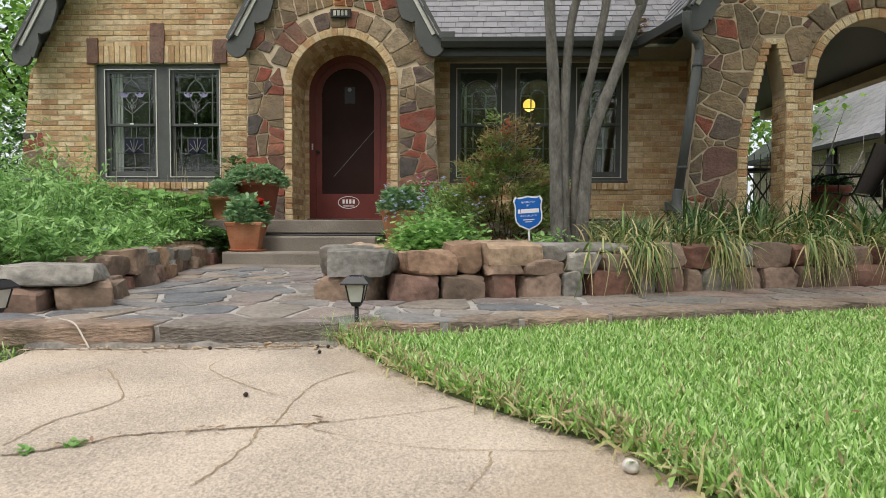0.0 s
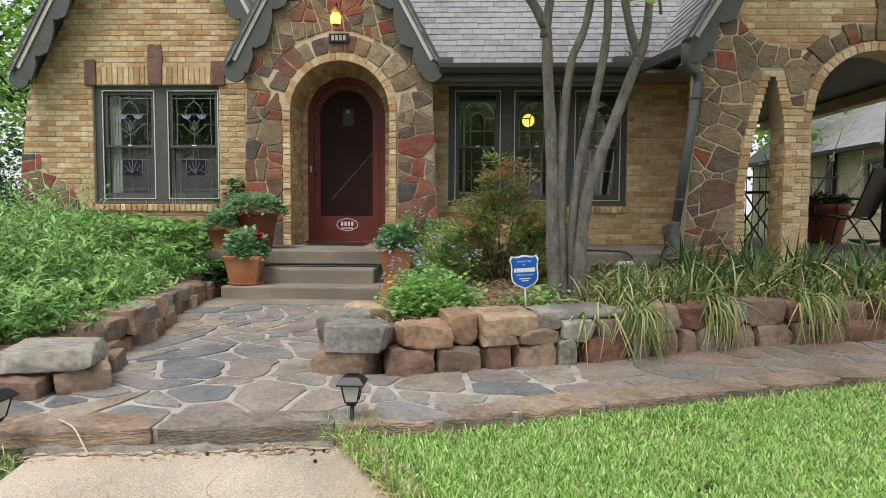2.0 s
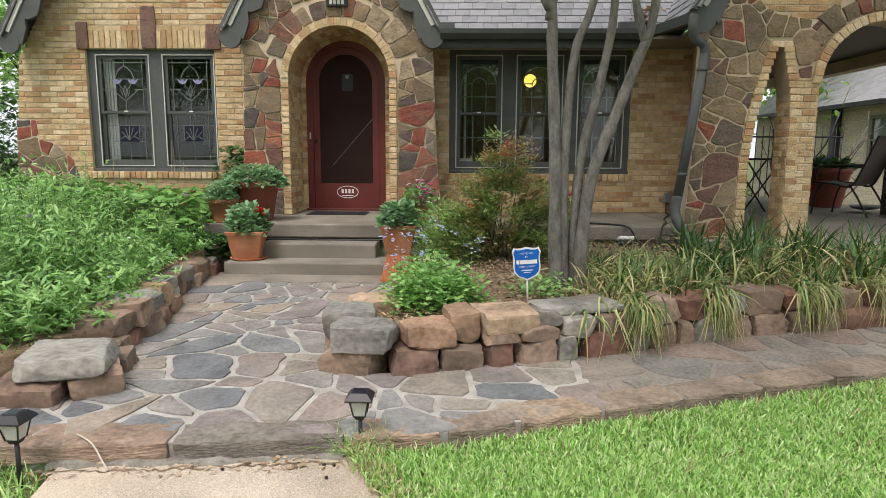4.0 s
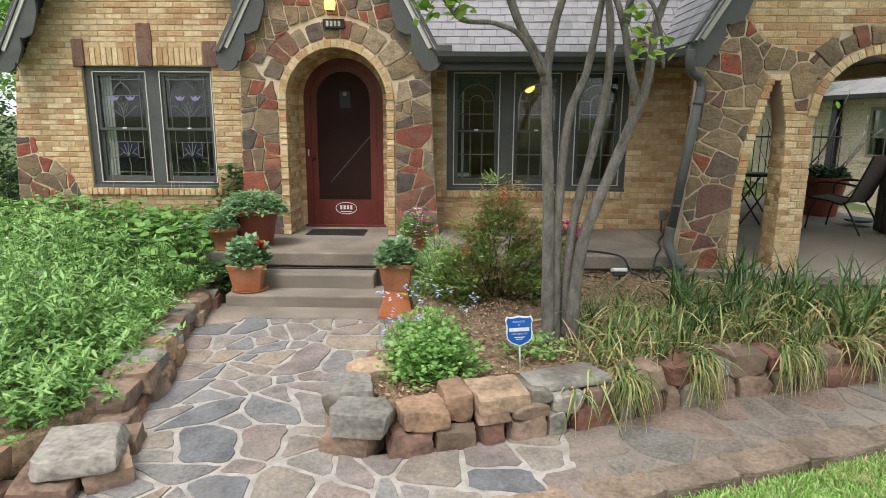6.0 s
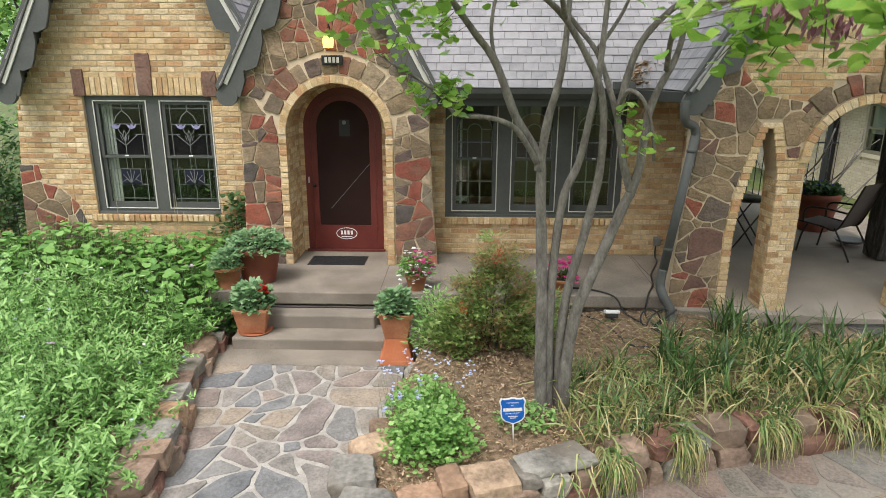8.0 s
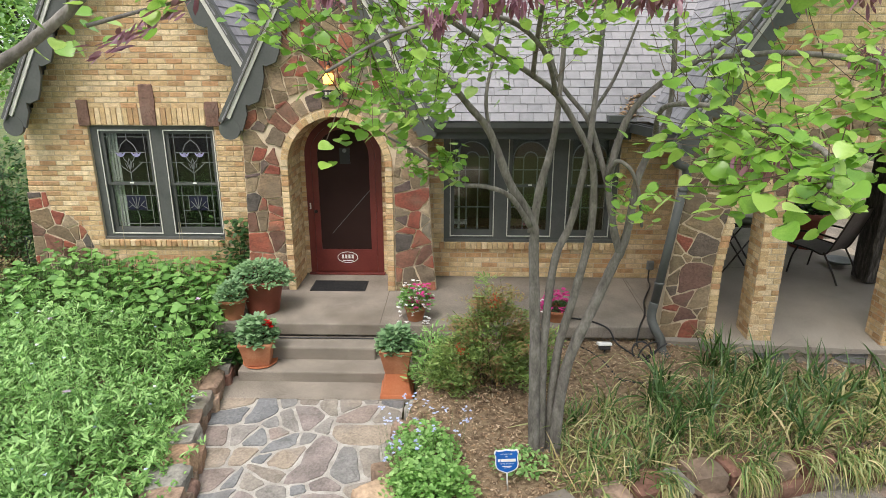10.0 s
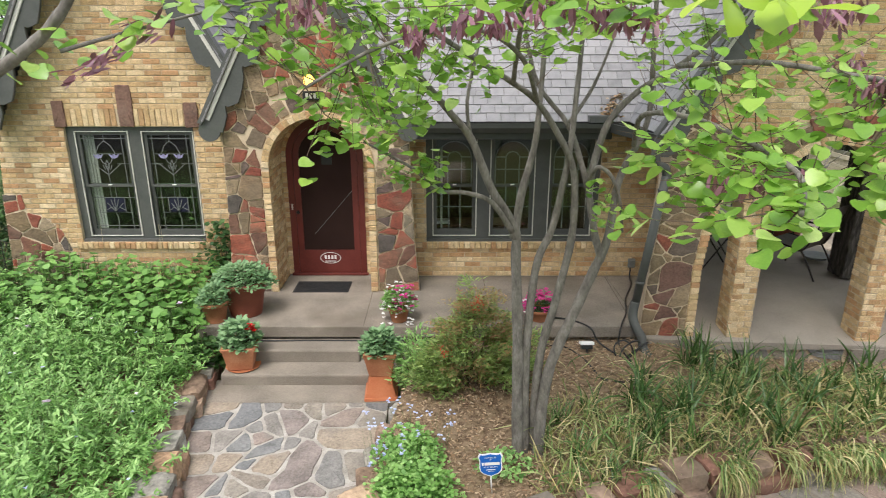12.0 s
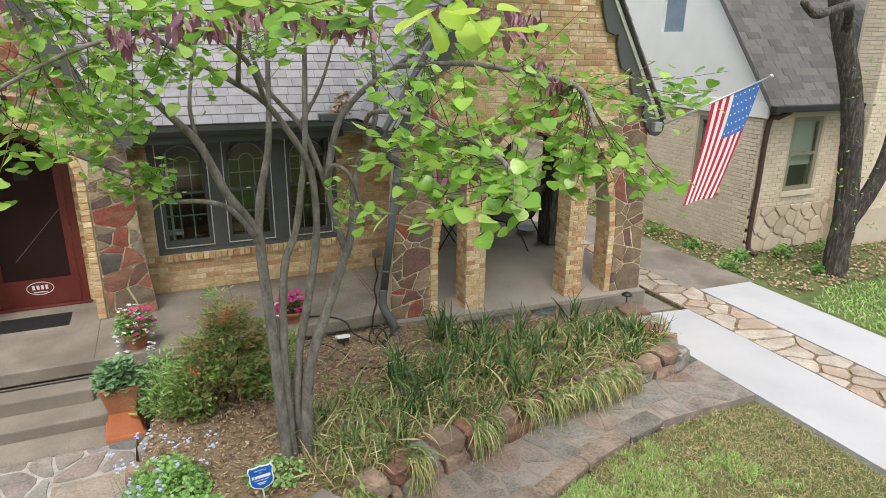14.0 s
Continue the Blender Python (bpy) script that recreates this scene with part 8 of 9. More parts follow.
# ---- the redbud tree ----
BARK = material("smooth_grey_bark", [(0.075, 0.068, 0.06), (0.15, 0.138, 0.12), (0.24, 0.225, 0.20)], 0.9, 22, 90, 1.0, 0.012, stretch=(1, 1, 0.4))
tree = thing("redbud_tree", "multi-stemmed grey redbud tree with heart-shaped leaves", "tree", (0, 0, 0))
STEMS = [
    ("trunk", [(1.08, 4.78, 0.16), (1.06, 4.78, 0.6), (1.04, 4.78, 1.24), (1.0, 4.78, 1.92), (0.98, 4.78, 2.18), (0.80, 4.76, 2.48), (0.65, 4.74, 2.84), (0.50, 4.65, 3.03), (0.30, 4.5, 3.28), (0.0, 4.3, 3.66)], 0.056, 0.016),
    ("limb", [(0.98, 4.78, 2.10), (1.03, 4.80, 2.46), (1.11, 4.82, 2.79), (1.14, 4.82, 3.25), (1.16, 4.8, 3.9)], 0.038, 0.014),
    ("limb", [(0.96, 4.74, 2.16), (0.80, 4.66, 2.40), (0.62, 4.62, 2.48), (0.40, 4.62, 2.50), (0.28, 4.60, 2.63), (0.14, 4.55, 2.73), (-0.08, 4.5, 2.86)], 0.022, 0.008),
    ("trunk", [(1.14, 4.80, 0.16), (1.12, 4.80, 0.6), (1.11, 4.79, 1.14), (1.13, 4.78, 1.62), (1.17, 4.78, 1.94), (1.26, 4.78, 2.17), (1.32, 4.78, 2.50), (1.36, 4.80, 2.74), (1.39, 4.84, 3.1), (1.41, 4.86, 3.5), (1.40, 4.86, 4.0)], 0.044, 0.015),
    ("trunk", [(1.21, 4.83, 0.16), (1.20, 4.82, 0.6), (1.23, 4.81, 1.14), (1.33, 4.80, 1.62), (1.41, 4.79, 2.08), (1.41, 4.77, 2.44), (1.37, 4.74, 2.66), (1.25, 4.68, 2.88), (1.08, 4.60, 3.11), (0.90, 4.45, 3.24), (0.60, 4.2, 3.42), (0.30, 4.0, 3.60)], 0.042, 0.014),
    ("trunk", [(1.24, 4.75, 0.16), (1.25, 4.76, 0.6), (1.31, 4.77, 1.06), (1.48, 4.78, 1.53), (1.60, 4.78, 1.86), (1.65, 4.78, 1.98), (1.69, 4.78, 2.18), (1.71, 4.77, 2.47), (1.76, 4.76, 2.66), (1.84, 4.74, 2.84), (1.88, 4.72, 3.05), (1.86, 4.7, 3.45), (1.84, 4.7, 3.9)], 0.052, 0.014),
    ("limb", [(1.64, 4.78, 1.96), (1.58, 4.78, 2.13), (1.51, 4.79, 2.46), (1.45, 4.84, 2.67), (1.36, 4.92, 2.92), (1.13, 4.95, 3.21), (1.02, 4.95, 3.6)], 0.034, 0.013),
    ("limb", [(1.51, 4.78, 2.50), (1.55, 4.76, 2.76), (1.62, 4.74, 2.98), (1.78, 4.70, 3.17), (2.02, 4.65, 3.34), (2.20, 4.55, 3.52), (2.40, 4.4, 3.85)], 0.030, 0.014),
    ("limb", [(1.50, 4.78, 2.52), (1.53, 4.64, 2.66), (1.62, 4.58, 2.60), (1.69, 4.58, 2.42), (1.73, 4.6, 2.20)], 0.018, 0.010),
    ("limb", [(1.80, 4.74, 2.80), (1.70, 4.3, 3.05), (1.72, 3.6, 3.12), (1.70, 2.9, 3.10), (1.60, 2.3, 3.08), (1.40, 1.9, 3.05)], 0.020, 0.008),
    ("limb", [(2.02, 4.65, 3.34), (2.25, 4.0, 3.38), (2.35, 3.3, 3.34), (2.2, 2.7, 3.32), (2.0, 2.3, 3.2)], 0.020, 0.008),
    ("limb", [(1.08, 4.60, 3.11), (0.9, 4.0, 3.40), (0.6, 3.5, 3.55), (0.2, 3.2, 3.48), (-0.15, 3.1, 3.30)], 0.018, 0.007),
    ("limb", [(0.90, 4.45, 3.24), (0.85, 3.8, 3.50), (0.8, 3.0, 3.66), (0.85, 2.2, 3.66), (0.90, 1.5, 3.62), (0.80, 1.0, 3.58)], 0.017, 0.006),
    ("limb", [(0.65, 4.74, 2.83), (0.62, 4.8, 3.1), (0.7, 4.85, 3.5), (0.75, 4.85, 3.9)], 0.016, 0.008),
    ("limb", [(1.36, 4.92, 2.92), (1.55, 5.0, 3.2), (1.70, 5.05, 3.6)], 0.018, 0.008),
]
limb_pts = []
for name, pts, r0, r1 in STEMS:
    sm = smooth_path(pts, 5)
    rad = [r0 + (r1 - r0) * (i / (len(sm) - 1)) ** 0.8 for i in range(len(sm))]
    rad = [q * (1 + 0.05 * math.sin(i * 1.7)) for i, q in enumerate(rad)]
    tube_part(name, sm, rad, BARK, tree, sides=10)
    limb_pts += [p for p in sm if p.z > 2.45]
left_limb = thing("overhanging_limb", "grey limb of a neighbouring redbud reaching in", "branch", (0, 0, 0))
ll = smooth_path([(-2.6, 2.5, 2.80), (-1.6, 2.4, 3.11), (-1.06, 2.3, 3.33), (-0.84, 2.28, 3.45), (-0.72, 2.28, 3.54), (-0.64, 2.28, 3.66), (-0.58, 2.2, 3.88)], 5)
tube_part("limb", ll, [(0.022 - 0.008 * i / (len(ll) - 1)) * (1 + 0.10 * math.sin(i * 1.9)) for i in range(len(ll))], BARK, left_limb, sides=10)
ll2 = smooth_path([(-0.72, 2.29, 3.46), (-0.60, 2.35, 3.50), (-0.45, 2.45, 3.55), (-0.2, 2.6, 3.62), (0.1, 2.8, 3.66)], 5)
tube_part("twig", ll2, [0.007 - 0.004 * i / (len(ll2) - 1) for i in range(len(ll2))], BARK, left_limb, sides=6)

BOUGHS = np.array([tuple(p) for p in limb_pts])


def foliage(g, boxes, per_twig=8):
    """Twigs from the nearest limb into each region, with leaves hanging along them."""
    starts, ends, leaves = [], [], []
    for (x0, x1, y0, y1, z0, z1), twigs in boxes:
        for _ in range(twigs):
            e = np.array([g.uniform(x0, x1), g.uniform(y0, y1), g.uniform(z0, z1)])
            d = np.linalg.norm(BOUGHS - e, axis=1)
            s = BOUGHS[np.argsort(d)[g.integers(0, 4)]]
            if np.linalg.norm(e - s) > 0.75:
                s = e + (s - e) / np.linalg.norm(s - e) * g.uniform(0.3, 0.6)
            starts.append(s)
            ends.append(e)
            for t in g.uniform(0.35, 1.05, per_twig):
                leaves.append(s + (e - s) * t + g.normal(0, 0.035, 3) - np.array([0, 0, 0.03]))
    return np.array(starts), np.array(ends), np.array(leaves)


REGIONS = [((0.95, 1.85, 1.9, 2.5, 2.90, 3.24), 17), ((-0.35, 0.80, 3.9, 4.9, 2.98, 3.40), 30), ((1.15, 2.25, 2.5, 3.2, 2.74, 3.20), 30), ((-0.30, 0.35, 2.9, 3.7, 2.98, 3.46), 30), ((-0.70, 1.6, 2.9, 4.0, 3.48, 3.85), 66), ((0.2, 1.6, 3.9, 5.2, 3.45, 4.0), 34),
           ((1.35, 2.3, 2.6, 3.4, 3.14, 3.50), 18), ((0.05, 0.5, 4.4, 4.8, 2.5, 2.85), 12), ((1.6, 2.8, 3.4, 4.8, 3.2, 3.8), 24), ((1.45, 1.75, 4.4, 4.7, 2.2, 2.6), 5), ((0.3, 1.3, 1.6, 2.8, 3.56, 3.80), 20), ((2.2, 3.4, 3.0, 4.6, 3.1, 3.6), 16), ((2.1, 3.0, 2.5, 2.9, 2.80, 3.0), 20), ((2.5, 3.2, 2.6, 3.2, 3.2, 3.45), 10)]
GT = np.random.default_rng(77)
ts, te, tl = foliage(GT, REGIONS)
stems_mesh("twig_growth", ts, te, 0.0028, TWIG, tree, -0.03)
k = len(tl)
strew("crown", SH["heart"], tl, frames(GT, k, None, (-45, 18), 40), GT.uniform(0.040, 0.082, k), LEAF_TREE, tree, "bright green heart-shaped leaves", smooth=True)
# the crown goes on above, out of view, added to shade the wing and facade
upper = GT.normal(size=(9000, 3))
upper *= (GT.uniform(0.3, 1.0, 9000) ** 0.5 / np.linalg.norm(upper, axis=1))[:, None]
upper = upper * np.array([2.9, 2.0, 1.0]) + np.array([2.2, 5.0, 5.3])
upper = upper[np.array([noise.noise(Vector(q * 1.6)) for q in upper]) > -0.12]
strew("upper_crown", SH["heart"], upper, frames(GT, len(upper), None, (-45, 18), 40), GT.uniform(0.05, 0.10, len(upper)), LEAF_TREE, tree, "bright green heart-shaped leaves", smooth=True)
near_leaves = np.array([0.98, 1.34, 3.56]) + GT.normal(0, 1, (9, 3)) * np.array([0.10, 0.07, 0.018])
k = len(near_leaves)
strew("near_leaves", SH["heart"], near_leaves, frames(GT, k, GT.normal(-2.6, 0.9, k), (-60, 15), 60), GT.uniform(0.055, 0.10, k), LEAF_YOUNG, tree, "young yellow-green leaves", smooth=True)
# flat seed pods in hanging clusters
POD = (np.array([(0, 0, 0), (-0.12, 0.25, 0.0), (0.12, 0.25, 0.02), (-0.14, 0.7, 0.0), (0.14, 0.7, 0.02), (0, 1.0, 0)], float), np.array([(0, 2, 1), (1, 2, 4), (1, 4, 3), (3, 4, 5)]))
hubs = np.array([(0.56, 2.5, 3.60), (0.64, 2.6, 3.61), (0.80, 2.35, 3.63), (1.0, 2.45, 3.61), (1.11, 2.6, 3.61), (1.20, 1.75, 3.60), (1.5, 2.5, 3.05), (1.75, 2.7, 2.98), (2.2, 2.9, 3.36), (0.36, 2.9, 3.56), (-0.05, 2.75, 3.64), (1.84, 2.6, 3.63), (2.5, 3.6, 3.40), (2.7, 3.9, 3.42)])
pods = np.repeat(hubs, 46, 0) - np.array([0, 0, 0.03]) + GT.normal(0, 1, (46 * len(hubs), 3)) * np.array([0.045, 0.045, 0.022])
k = len(pods)
strew("pod_foliage", POD, pods, frames(GT, k, None, (-88, -40), 60), GT.uniform(0.04, 0.072, k), LEAF_POD, tree, "hanging purple-brown seed pods")
pl = np.column_stack([GT.uniform(-0.74, -0.42, 60), GT.uniform(2.3, 2.5, 60), np.zeros(60)])
pl[:, 2] = 3.36 + (pl[:, 0] + 0.74) * 0.55 + GT.uniform(0.0, 0.06, 60)
strew("pod_foliage", POD, pl, frames(GT, 60, GT.normal(3.3, 0.6, 60), (-60, -5), 40), GT.uniform(0.05, 0.08, 60), LEAF_POD, left_limb, "hanging purple seed pods")
lf = np.column_stack([GT.uniform(-0.95, -0.2, 46), GT.uniform(2.2, 2.6, 46), np.zeros(46)])
lf[:, 2] = 3.38 + (lf[:, 0] + 0.95) * 0.30 + GT.uniform(-0.02, 0.10, 46)
strew("leaves", SH["heart"], lf, frames(GT, 46, None, (-50, 10), 40), GT.uniform(0.045, 0.075, 46), LEAF_TREE, left_limb, "bright green leaves", smooth=True)

# what hangs in great numbers counts as one
for ob in list(bpy.data.objects):
    if ob.parent and ob.name.split(".")[0] in ("twig_growth", "pod_foliage", "white_flower", "pink_flower", "blue_flower", "crown", "upper_crown", "foliage", "stems", "flower_stalk", "brushwood", "leaves", "round_leaf_stems"):
        tagged(ob, kind="stuff")

# ---- neighbouring house ----
NX, NY = 9.85, 8.0
BASE = LOWER_Z - 0.05
house = thing("neighbour_house", "cream brick house with white gable and dark roof", "house", (0, 0, 0))
WN = (10.62, 11.38, 1.0, 2.33)
south = part("wall", solid(rect(NX, 14.5, BASE, 2.6), [rect(*WN)], front(NY), -0.2, 0.0), PALE_JOINT, house)
lay("brick", courses(rect(NX, 14.5, 0.75, 2.38), [rect(WN[0] - 0.05, WN[1] + 0.05, WN[2] - 0.1, WN[3] + 0.05)], 0.072, 0.215, v0=0.75, seed=31), front(NY), 0.008, PALE_BRICK, south, singles=0)
FOOT = rect(NX, 14.5, BASE, 0.74)
r = random.Random(41)
seeds = scatter(FOOT, 0.34, 0.22, r, 0.36)
PALE_STONE = material("cream_painted_stone", [(0.42, 0.34, 0.24), (0.52, 0.44, 0.33), (0.60, 0.52, 0.40)], 0.9, 4, 50, 0.8, 0.01, pick="object", mottled=0.5)
stones("foot_stone", [cell(i, seeds, FOOT, 0.03) for i in range(len(seeds))], front(NY), 0.03, PALE_STONE, south, r)
west_outline = [(NY, BASE), (14.5, BASE), (14.5, 2.6), (NY, 2.6)]
west = part("wall", solid(west_outline, [rect(NY + 0.75, NY + 1.42, 0.98, 2.25)], side_x(NX, -1), -0.2, 0.0), PALE_JOINT, house)
lay("brick", courses(rect(NY, 14.5, BASE, 2.32), [rect(NY + 0.70, NY + 1.47, 0.88, 2.30)], 0.072, 0.215, v0=BASE, seed=32), side_x(NX, -1), 0.008, PALE_BRICK, west, singles=0)
gab = [(NY - 0.15, 2.58), (NY + 6.5, 2.58), (NY + 3.2, 6.7)]
part("gable", solid(gab, [rect(NY + 2.1, NY + 2.7, 3.75, 4.6)], side_x(NX, -1), -0.15, 0.03), STUCCO, house, "white stucco gable")
bm = bmesh.new()
box(bm, NX + 0.05, NX + 0.08, NY + 2.1, NY + 2.7, 3.75, 4.6)
part("gable_window", bm, material("blue_grey_pane", [(0.16, 0.22, 0.28), (0.24, 0.30, 0.36)], 0.15, 3, 20, 0), house, "pale blue window pane")
bm = bmesh.new()
box(bm, NX - 0.05, NX + 0.0, NY - 0.1, 14.5, 2.34, 2.60, 0.01)
part("band_board", bm, STUCCO, house)
bm = bmesh.new()
box(bm, NX - 0.05, 14.5, NY - 0.03, NY, 2.36, 2.56, 0.01)
part("frieze_board", bm, PALE_JOINT, house)
up = Vector((0, 3.3, 4.15)).normalized()
ro = part("roof", solid([(0, 0), (5.0, 0), (5.0, 5.4), (0, 5.4)], [], slope_frame((NX - 0.12, NY - 0.22, 2.55), (1, 0, 0), (0, 3.3, 4.15)), -0.06, 0.0), DARK_SHINGLE, house)
lay("shingle", [(p, q, a, b + 0.02) for p, q, a, b in courses(rect(0, 5.0, 0, 5.4), [], 0.15, 0.3, joint=0.006, seed=33, wobble=0.3)], slope_frame((NX - 0.12, NY - 0.22, 2.55), (1, 0, 0), (0, 3.3, 4.15)), 0.014, DARK_SHINGLE, ro, singles=0)
bm = bmesh.new()
box(bm, NX - 0.14, 14.6, NY - 0.33, NY - 0.20, 2.46, 2.57, 0.012)
part("gutter", bm, BLACK, house)
BROWN_METAL = material("dark_brown_metal", [(0.05, 0.028, 0.02), (0.08, 0.045, 0.032)], 0.5, 8, 50, 0.1, 0.001)
tube_part("downpipe", smooth_path([(NX + 0.30, NY - 0.27, 2.47), (NX + 0.22, NY - 0.12, 2.36), (NX + 0.06, NY - 0.07, 2.25), (NX + 0.05, NY - 0.07, 1.2), (NX + 0.06, NY - 0.07, 0.1), (NX + 0.10, NY - 0.25, -0.05)]), 0.045, BROWN_METAL, house, sides=10)


def plain_window(x0, x1, z0, z1, to, name="window"):
    w = part(name, solid(rect(x0, x1, z0, z1), [rect(x0 + 0.08, x1 - 0.08, z0 + 0.08, (z0 + z1) / 2 - 0.02), rect(x0 + 0.08, x1 - 0.08, (z0 + z1) / 2 + 0.03, z1 - 0.08)], to, -0.06, -0.01), SOFFIT, house)
    for a, b in ((z0 + 0.08, (z0 + z1) / 2 - 0.02), ((z0 + z1) / 2 + 0.03, z1 - 0.08)):
        part("pane", solid(rect(x0 + 0.08, x1 - 0.08, a, b), [], to, -0.05, -0.045), WINDOW_GLASS, w)
    part("blind", solid(rect(x0 + 0.05, x1 - 0.05, z0 + 0.45, z1 - 0.05), [], to, -0.10, -0.09), CURTAIN, w, "pale drawn curtain")
    # black sheet behind the panes stands in for the unlit interior
    part("dark_room", solid(rect(x0, x1, z0, z1), [], to, -0.2, -0.18), BLACK, w)
    part("sill", solid(rect(x0 - 0.06, x1 + 0.06, z0 - 0.09, z0), [], to, -0.02, 0.05), PALE_BRICK, w)


plain_window(*WN, front(NY))
plain_window(NY + 0.75, NY + 1.42, 0.98, 2.25, side_x(NX, -1))
# the house's projecting chimney wall further along
chim = part("chimney", solid(rect(11.95, 13.6, BASE, 6.2), [], front(7.55), -0.5, 0.0), PALE_JOINT, house)
lay("brick", courses(rect(11.95, 13.6, 0.6, 6.2), [], 0.072, 0.215, v0=0.6, seed=35), front(7.55), 0.008, PALE_BRICK, chim, singles=0)
lay("brick", courses(rect(7.55, 8.0, 0.6, 6.2), [], 0.072, 0.215, v0=0.6, seed=36), side_x(11.95, -1), 0.008, PALE_BRICK, chim, singles=0)

# rear wing with its eave towards the drive
rear = part("rear_wall", solid(rect(14.5, 21.0, BASE, 2.5), [rect(14.70, 15.40, 1.0, 2.15)], side_x(NX, -1), -0.2, 0.0), PALE_JOINT, house)
lay("brick", courses(rect(14.5, 21.0, BASE, 2.3), [rect(14.62, 15.48, 0.9, 2.2)], 0.072, 0.215, v0=BASE, seed=37), side_x(NX, -1), 0.008, PALE_BRICK, rear, singles=0)
plain_window(14.70, 15.40, 1.0, 2.15, side_x(NX, -1))
RF = slope_frame((NX - 0.45, 14.2, 2.42), (0, 1, 0), (1, 0, 0.72))
rr_ = part("roof", solid(rect(0, 7.0, 0, 4.2), [], RF, -0.06, 0.0), SHINGLE, house, "pale grey rear roof")
lay("shingle", [(p, q, a, b + 0.02) for p, q, a, b in courses(rect(0, 7.0, 0, 4.2), [], 0.15, 0.3, joint=0.006, seed=38, wobble=0.3)], RF, 0.014, SHINGLE, rr_, singles=0)
bm = bmesh.new()
box(bm, NX - 0.56, NX - 0.42, 14.2, 21.2, 2.32, 2.43, 0.01)
part("gutter", bm, BLACK, house)
bm = bmesh.new()
box(bm, NX - 0.16, NX - 0.02, 16.45, 16.68, BASE, 2.4, 0.01)
part("downpipe", bm, BLACK, house)

# ---- oak beside the driveway ----
OAK_BARK = material("furrowed_dark_bark", [(0.02, 0.018, 0.015), (0.06, 0.052, 0.044), (0.17, 0.15, 0.13)], 0.95, 26, 80, 1.0, 0.05, stretch=(1, 1, 0.2))
oak = thing("oak_tree", "dark furrowed oak trunk that forks low", "tree", (10.44, 6.64, BASE))


def bark_tube(name, pts, r0, r1, parent, ridges=9):
    sm = smooth_path(pts, 8)
    v, f = tube(sm, [r0 + (r1 - r0) * i / (len(sm) - 1) for i in range(len(sm))], 28)
    v = [Vector(q) for q in v]
    for i in range(len(sm)):
        for k in range(28):
            q = v[i * 28 + k]
            d = (q - Vector(sm[i]))
            w = 1 + 0.07 * math.sin(k * ridges * 2 * math.pi / 28 + 1.4 * math.sin(i * 0.5)) + 0.08 * noise.noise(q * 7)
            v[i * 28 + k] = Vector(sm[i]) + d * w
    raw(name, [tuple(q) for q in v], f, OAK_BARK, parent, smooth=True)


bark_tube("trunk", [(0.02, 0, -0.1), (0, 0, 0.12), (-0.01, 0.01, 0.45), (-0.02, 0.0, 1.0), (-0.13, 0.05, 2.0), (-0.32, 0.13, 3.0), (-0.76, 0.31, 4.3), (-1.06, 0.46, 6.0)], 0.195, 0.125, oak)
bark_tube("limb", [(-0.02, 0.0, 0.75), (0.17, -0.07, 1.15), (0.38, -0.15, 1.7), (0.47, -0.18, 2.4), (0.46, -0.19, 3.6), (0.54, -0.24, 5.0)], 0.125, 0.095, oak)
bark_tube("limb", [(-0.56, 0.22, 3.8), (-0.96, -0.04, 4.06), (-1.56, -0.44, 4.12), (-2.16, -0.64, 4.04), (-2.56, -0.74, 3.98), (-2.81, -0.74, 4.12)], 0.065, 0.04, oak)
GO = np.random.default_rng(12)
p = np.column_stack([GO.uniform(-0.6, 0.8, 120), GO.uniform(-0.35, 0.0, 120), GO.uniform(0.7, 3.6, 120)])
tagged(strew("sprouts", SH["oval"], p, frames(GO, 120, None, (-30, 50)), GO.uniform(0.04, 0.07, 120), LEAF_TREE, oak), kind="stuff")
c = GO.normal(0, 1, (1500, 3)) * np.array([2.6, 2.2, 1.0]) + np.array([0.3, 0.5, 8.0])
strew("crown", SH["oval"], c, frames(GO, 1500, None, (-60, 40)), GO.uniform(0.10, 0.18, 1500), LEAF_TREE, oak)
for x, y, h in ((8.9, 7.4, 0.30), (9.55, 7.75, 0.2), (10.4, 7.6, 0.25), (11.3, 7.45, 0.28), (9.25, 8.6, 0.2), (9.3, 9.6, 0.25), (10.25, 6.75, 0.18)):
    sh = thing("low_plant", "small green plant at the house's foot", "plant", (x, y, BASE), "foundation plants")
    q = dome(GO, 130, h * 0.8, h * 0.7, h, shell=0.3)
    strew("foliage", SH["oval"], q, frames(GO, 130, None, (-10, 60)), GO.uniform(0.05, 0.09, 130), LEAF_FRESH, sh)

# ---- flag on the porch gable ----
FLAG_RED = material("red_flag_cloth", [(0.42, 0.02, 0.04), (0.52, 0.03, 0.06)], 0.8, 20, 120, 0.2, 0.001, sub=0.2)
FLAG_WHITE = material("white_flag_cloth", [(0.72, 0.71, 0.70), (0.80, 0.79, 0.78)], 0.8, 20, 120, 0.2, 0.001, sub=0.2)
FLAG_BLUE = material("blue_flag_cloth", [(0.05, 0.14, 0.40), (0.08, 0.19, 0.48)], 0.8, 20, 120, 0.2, 0.001, sub=0.2)
METAL = material("brushed_pale_metal", [(0.45, 0.45, 0.45), (0.58, 0.58, 0.57)], 0.35, 20, 90, 0.1, 0.001, metal=0.8)
flag = thing("house_flag", "striped flag hanging from a slanted pole", "flag", (0, 0, 0))
PA, PB = Vector((6.33, 6.66, 2.50)), Vector((7.55, 6.10, 3.15))
tube_part("pole", [PA, PB], 0.013, METAL, flag, "pale metal pole")
bm = bmesh.new()
bmesh.ops.create_uvsphere(bm, u_segments=12, v_segments=8, radius=0.028)
for v in bm.verts:
    v.co += PB
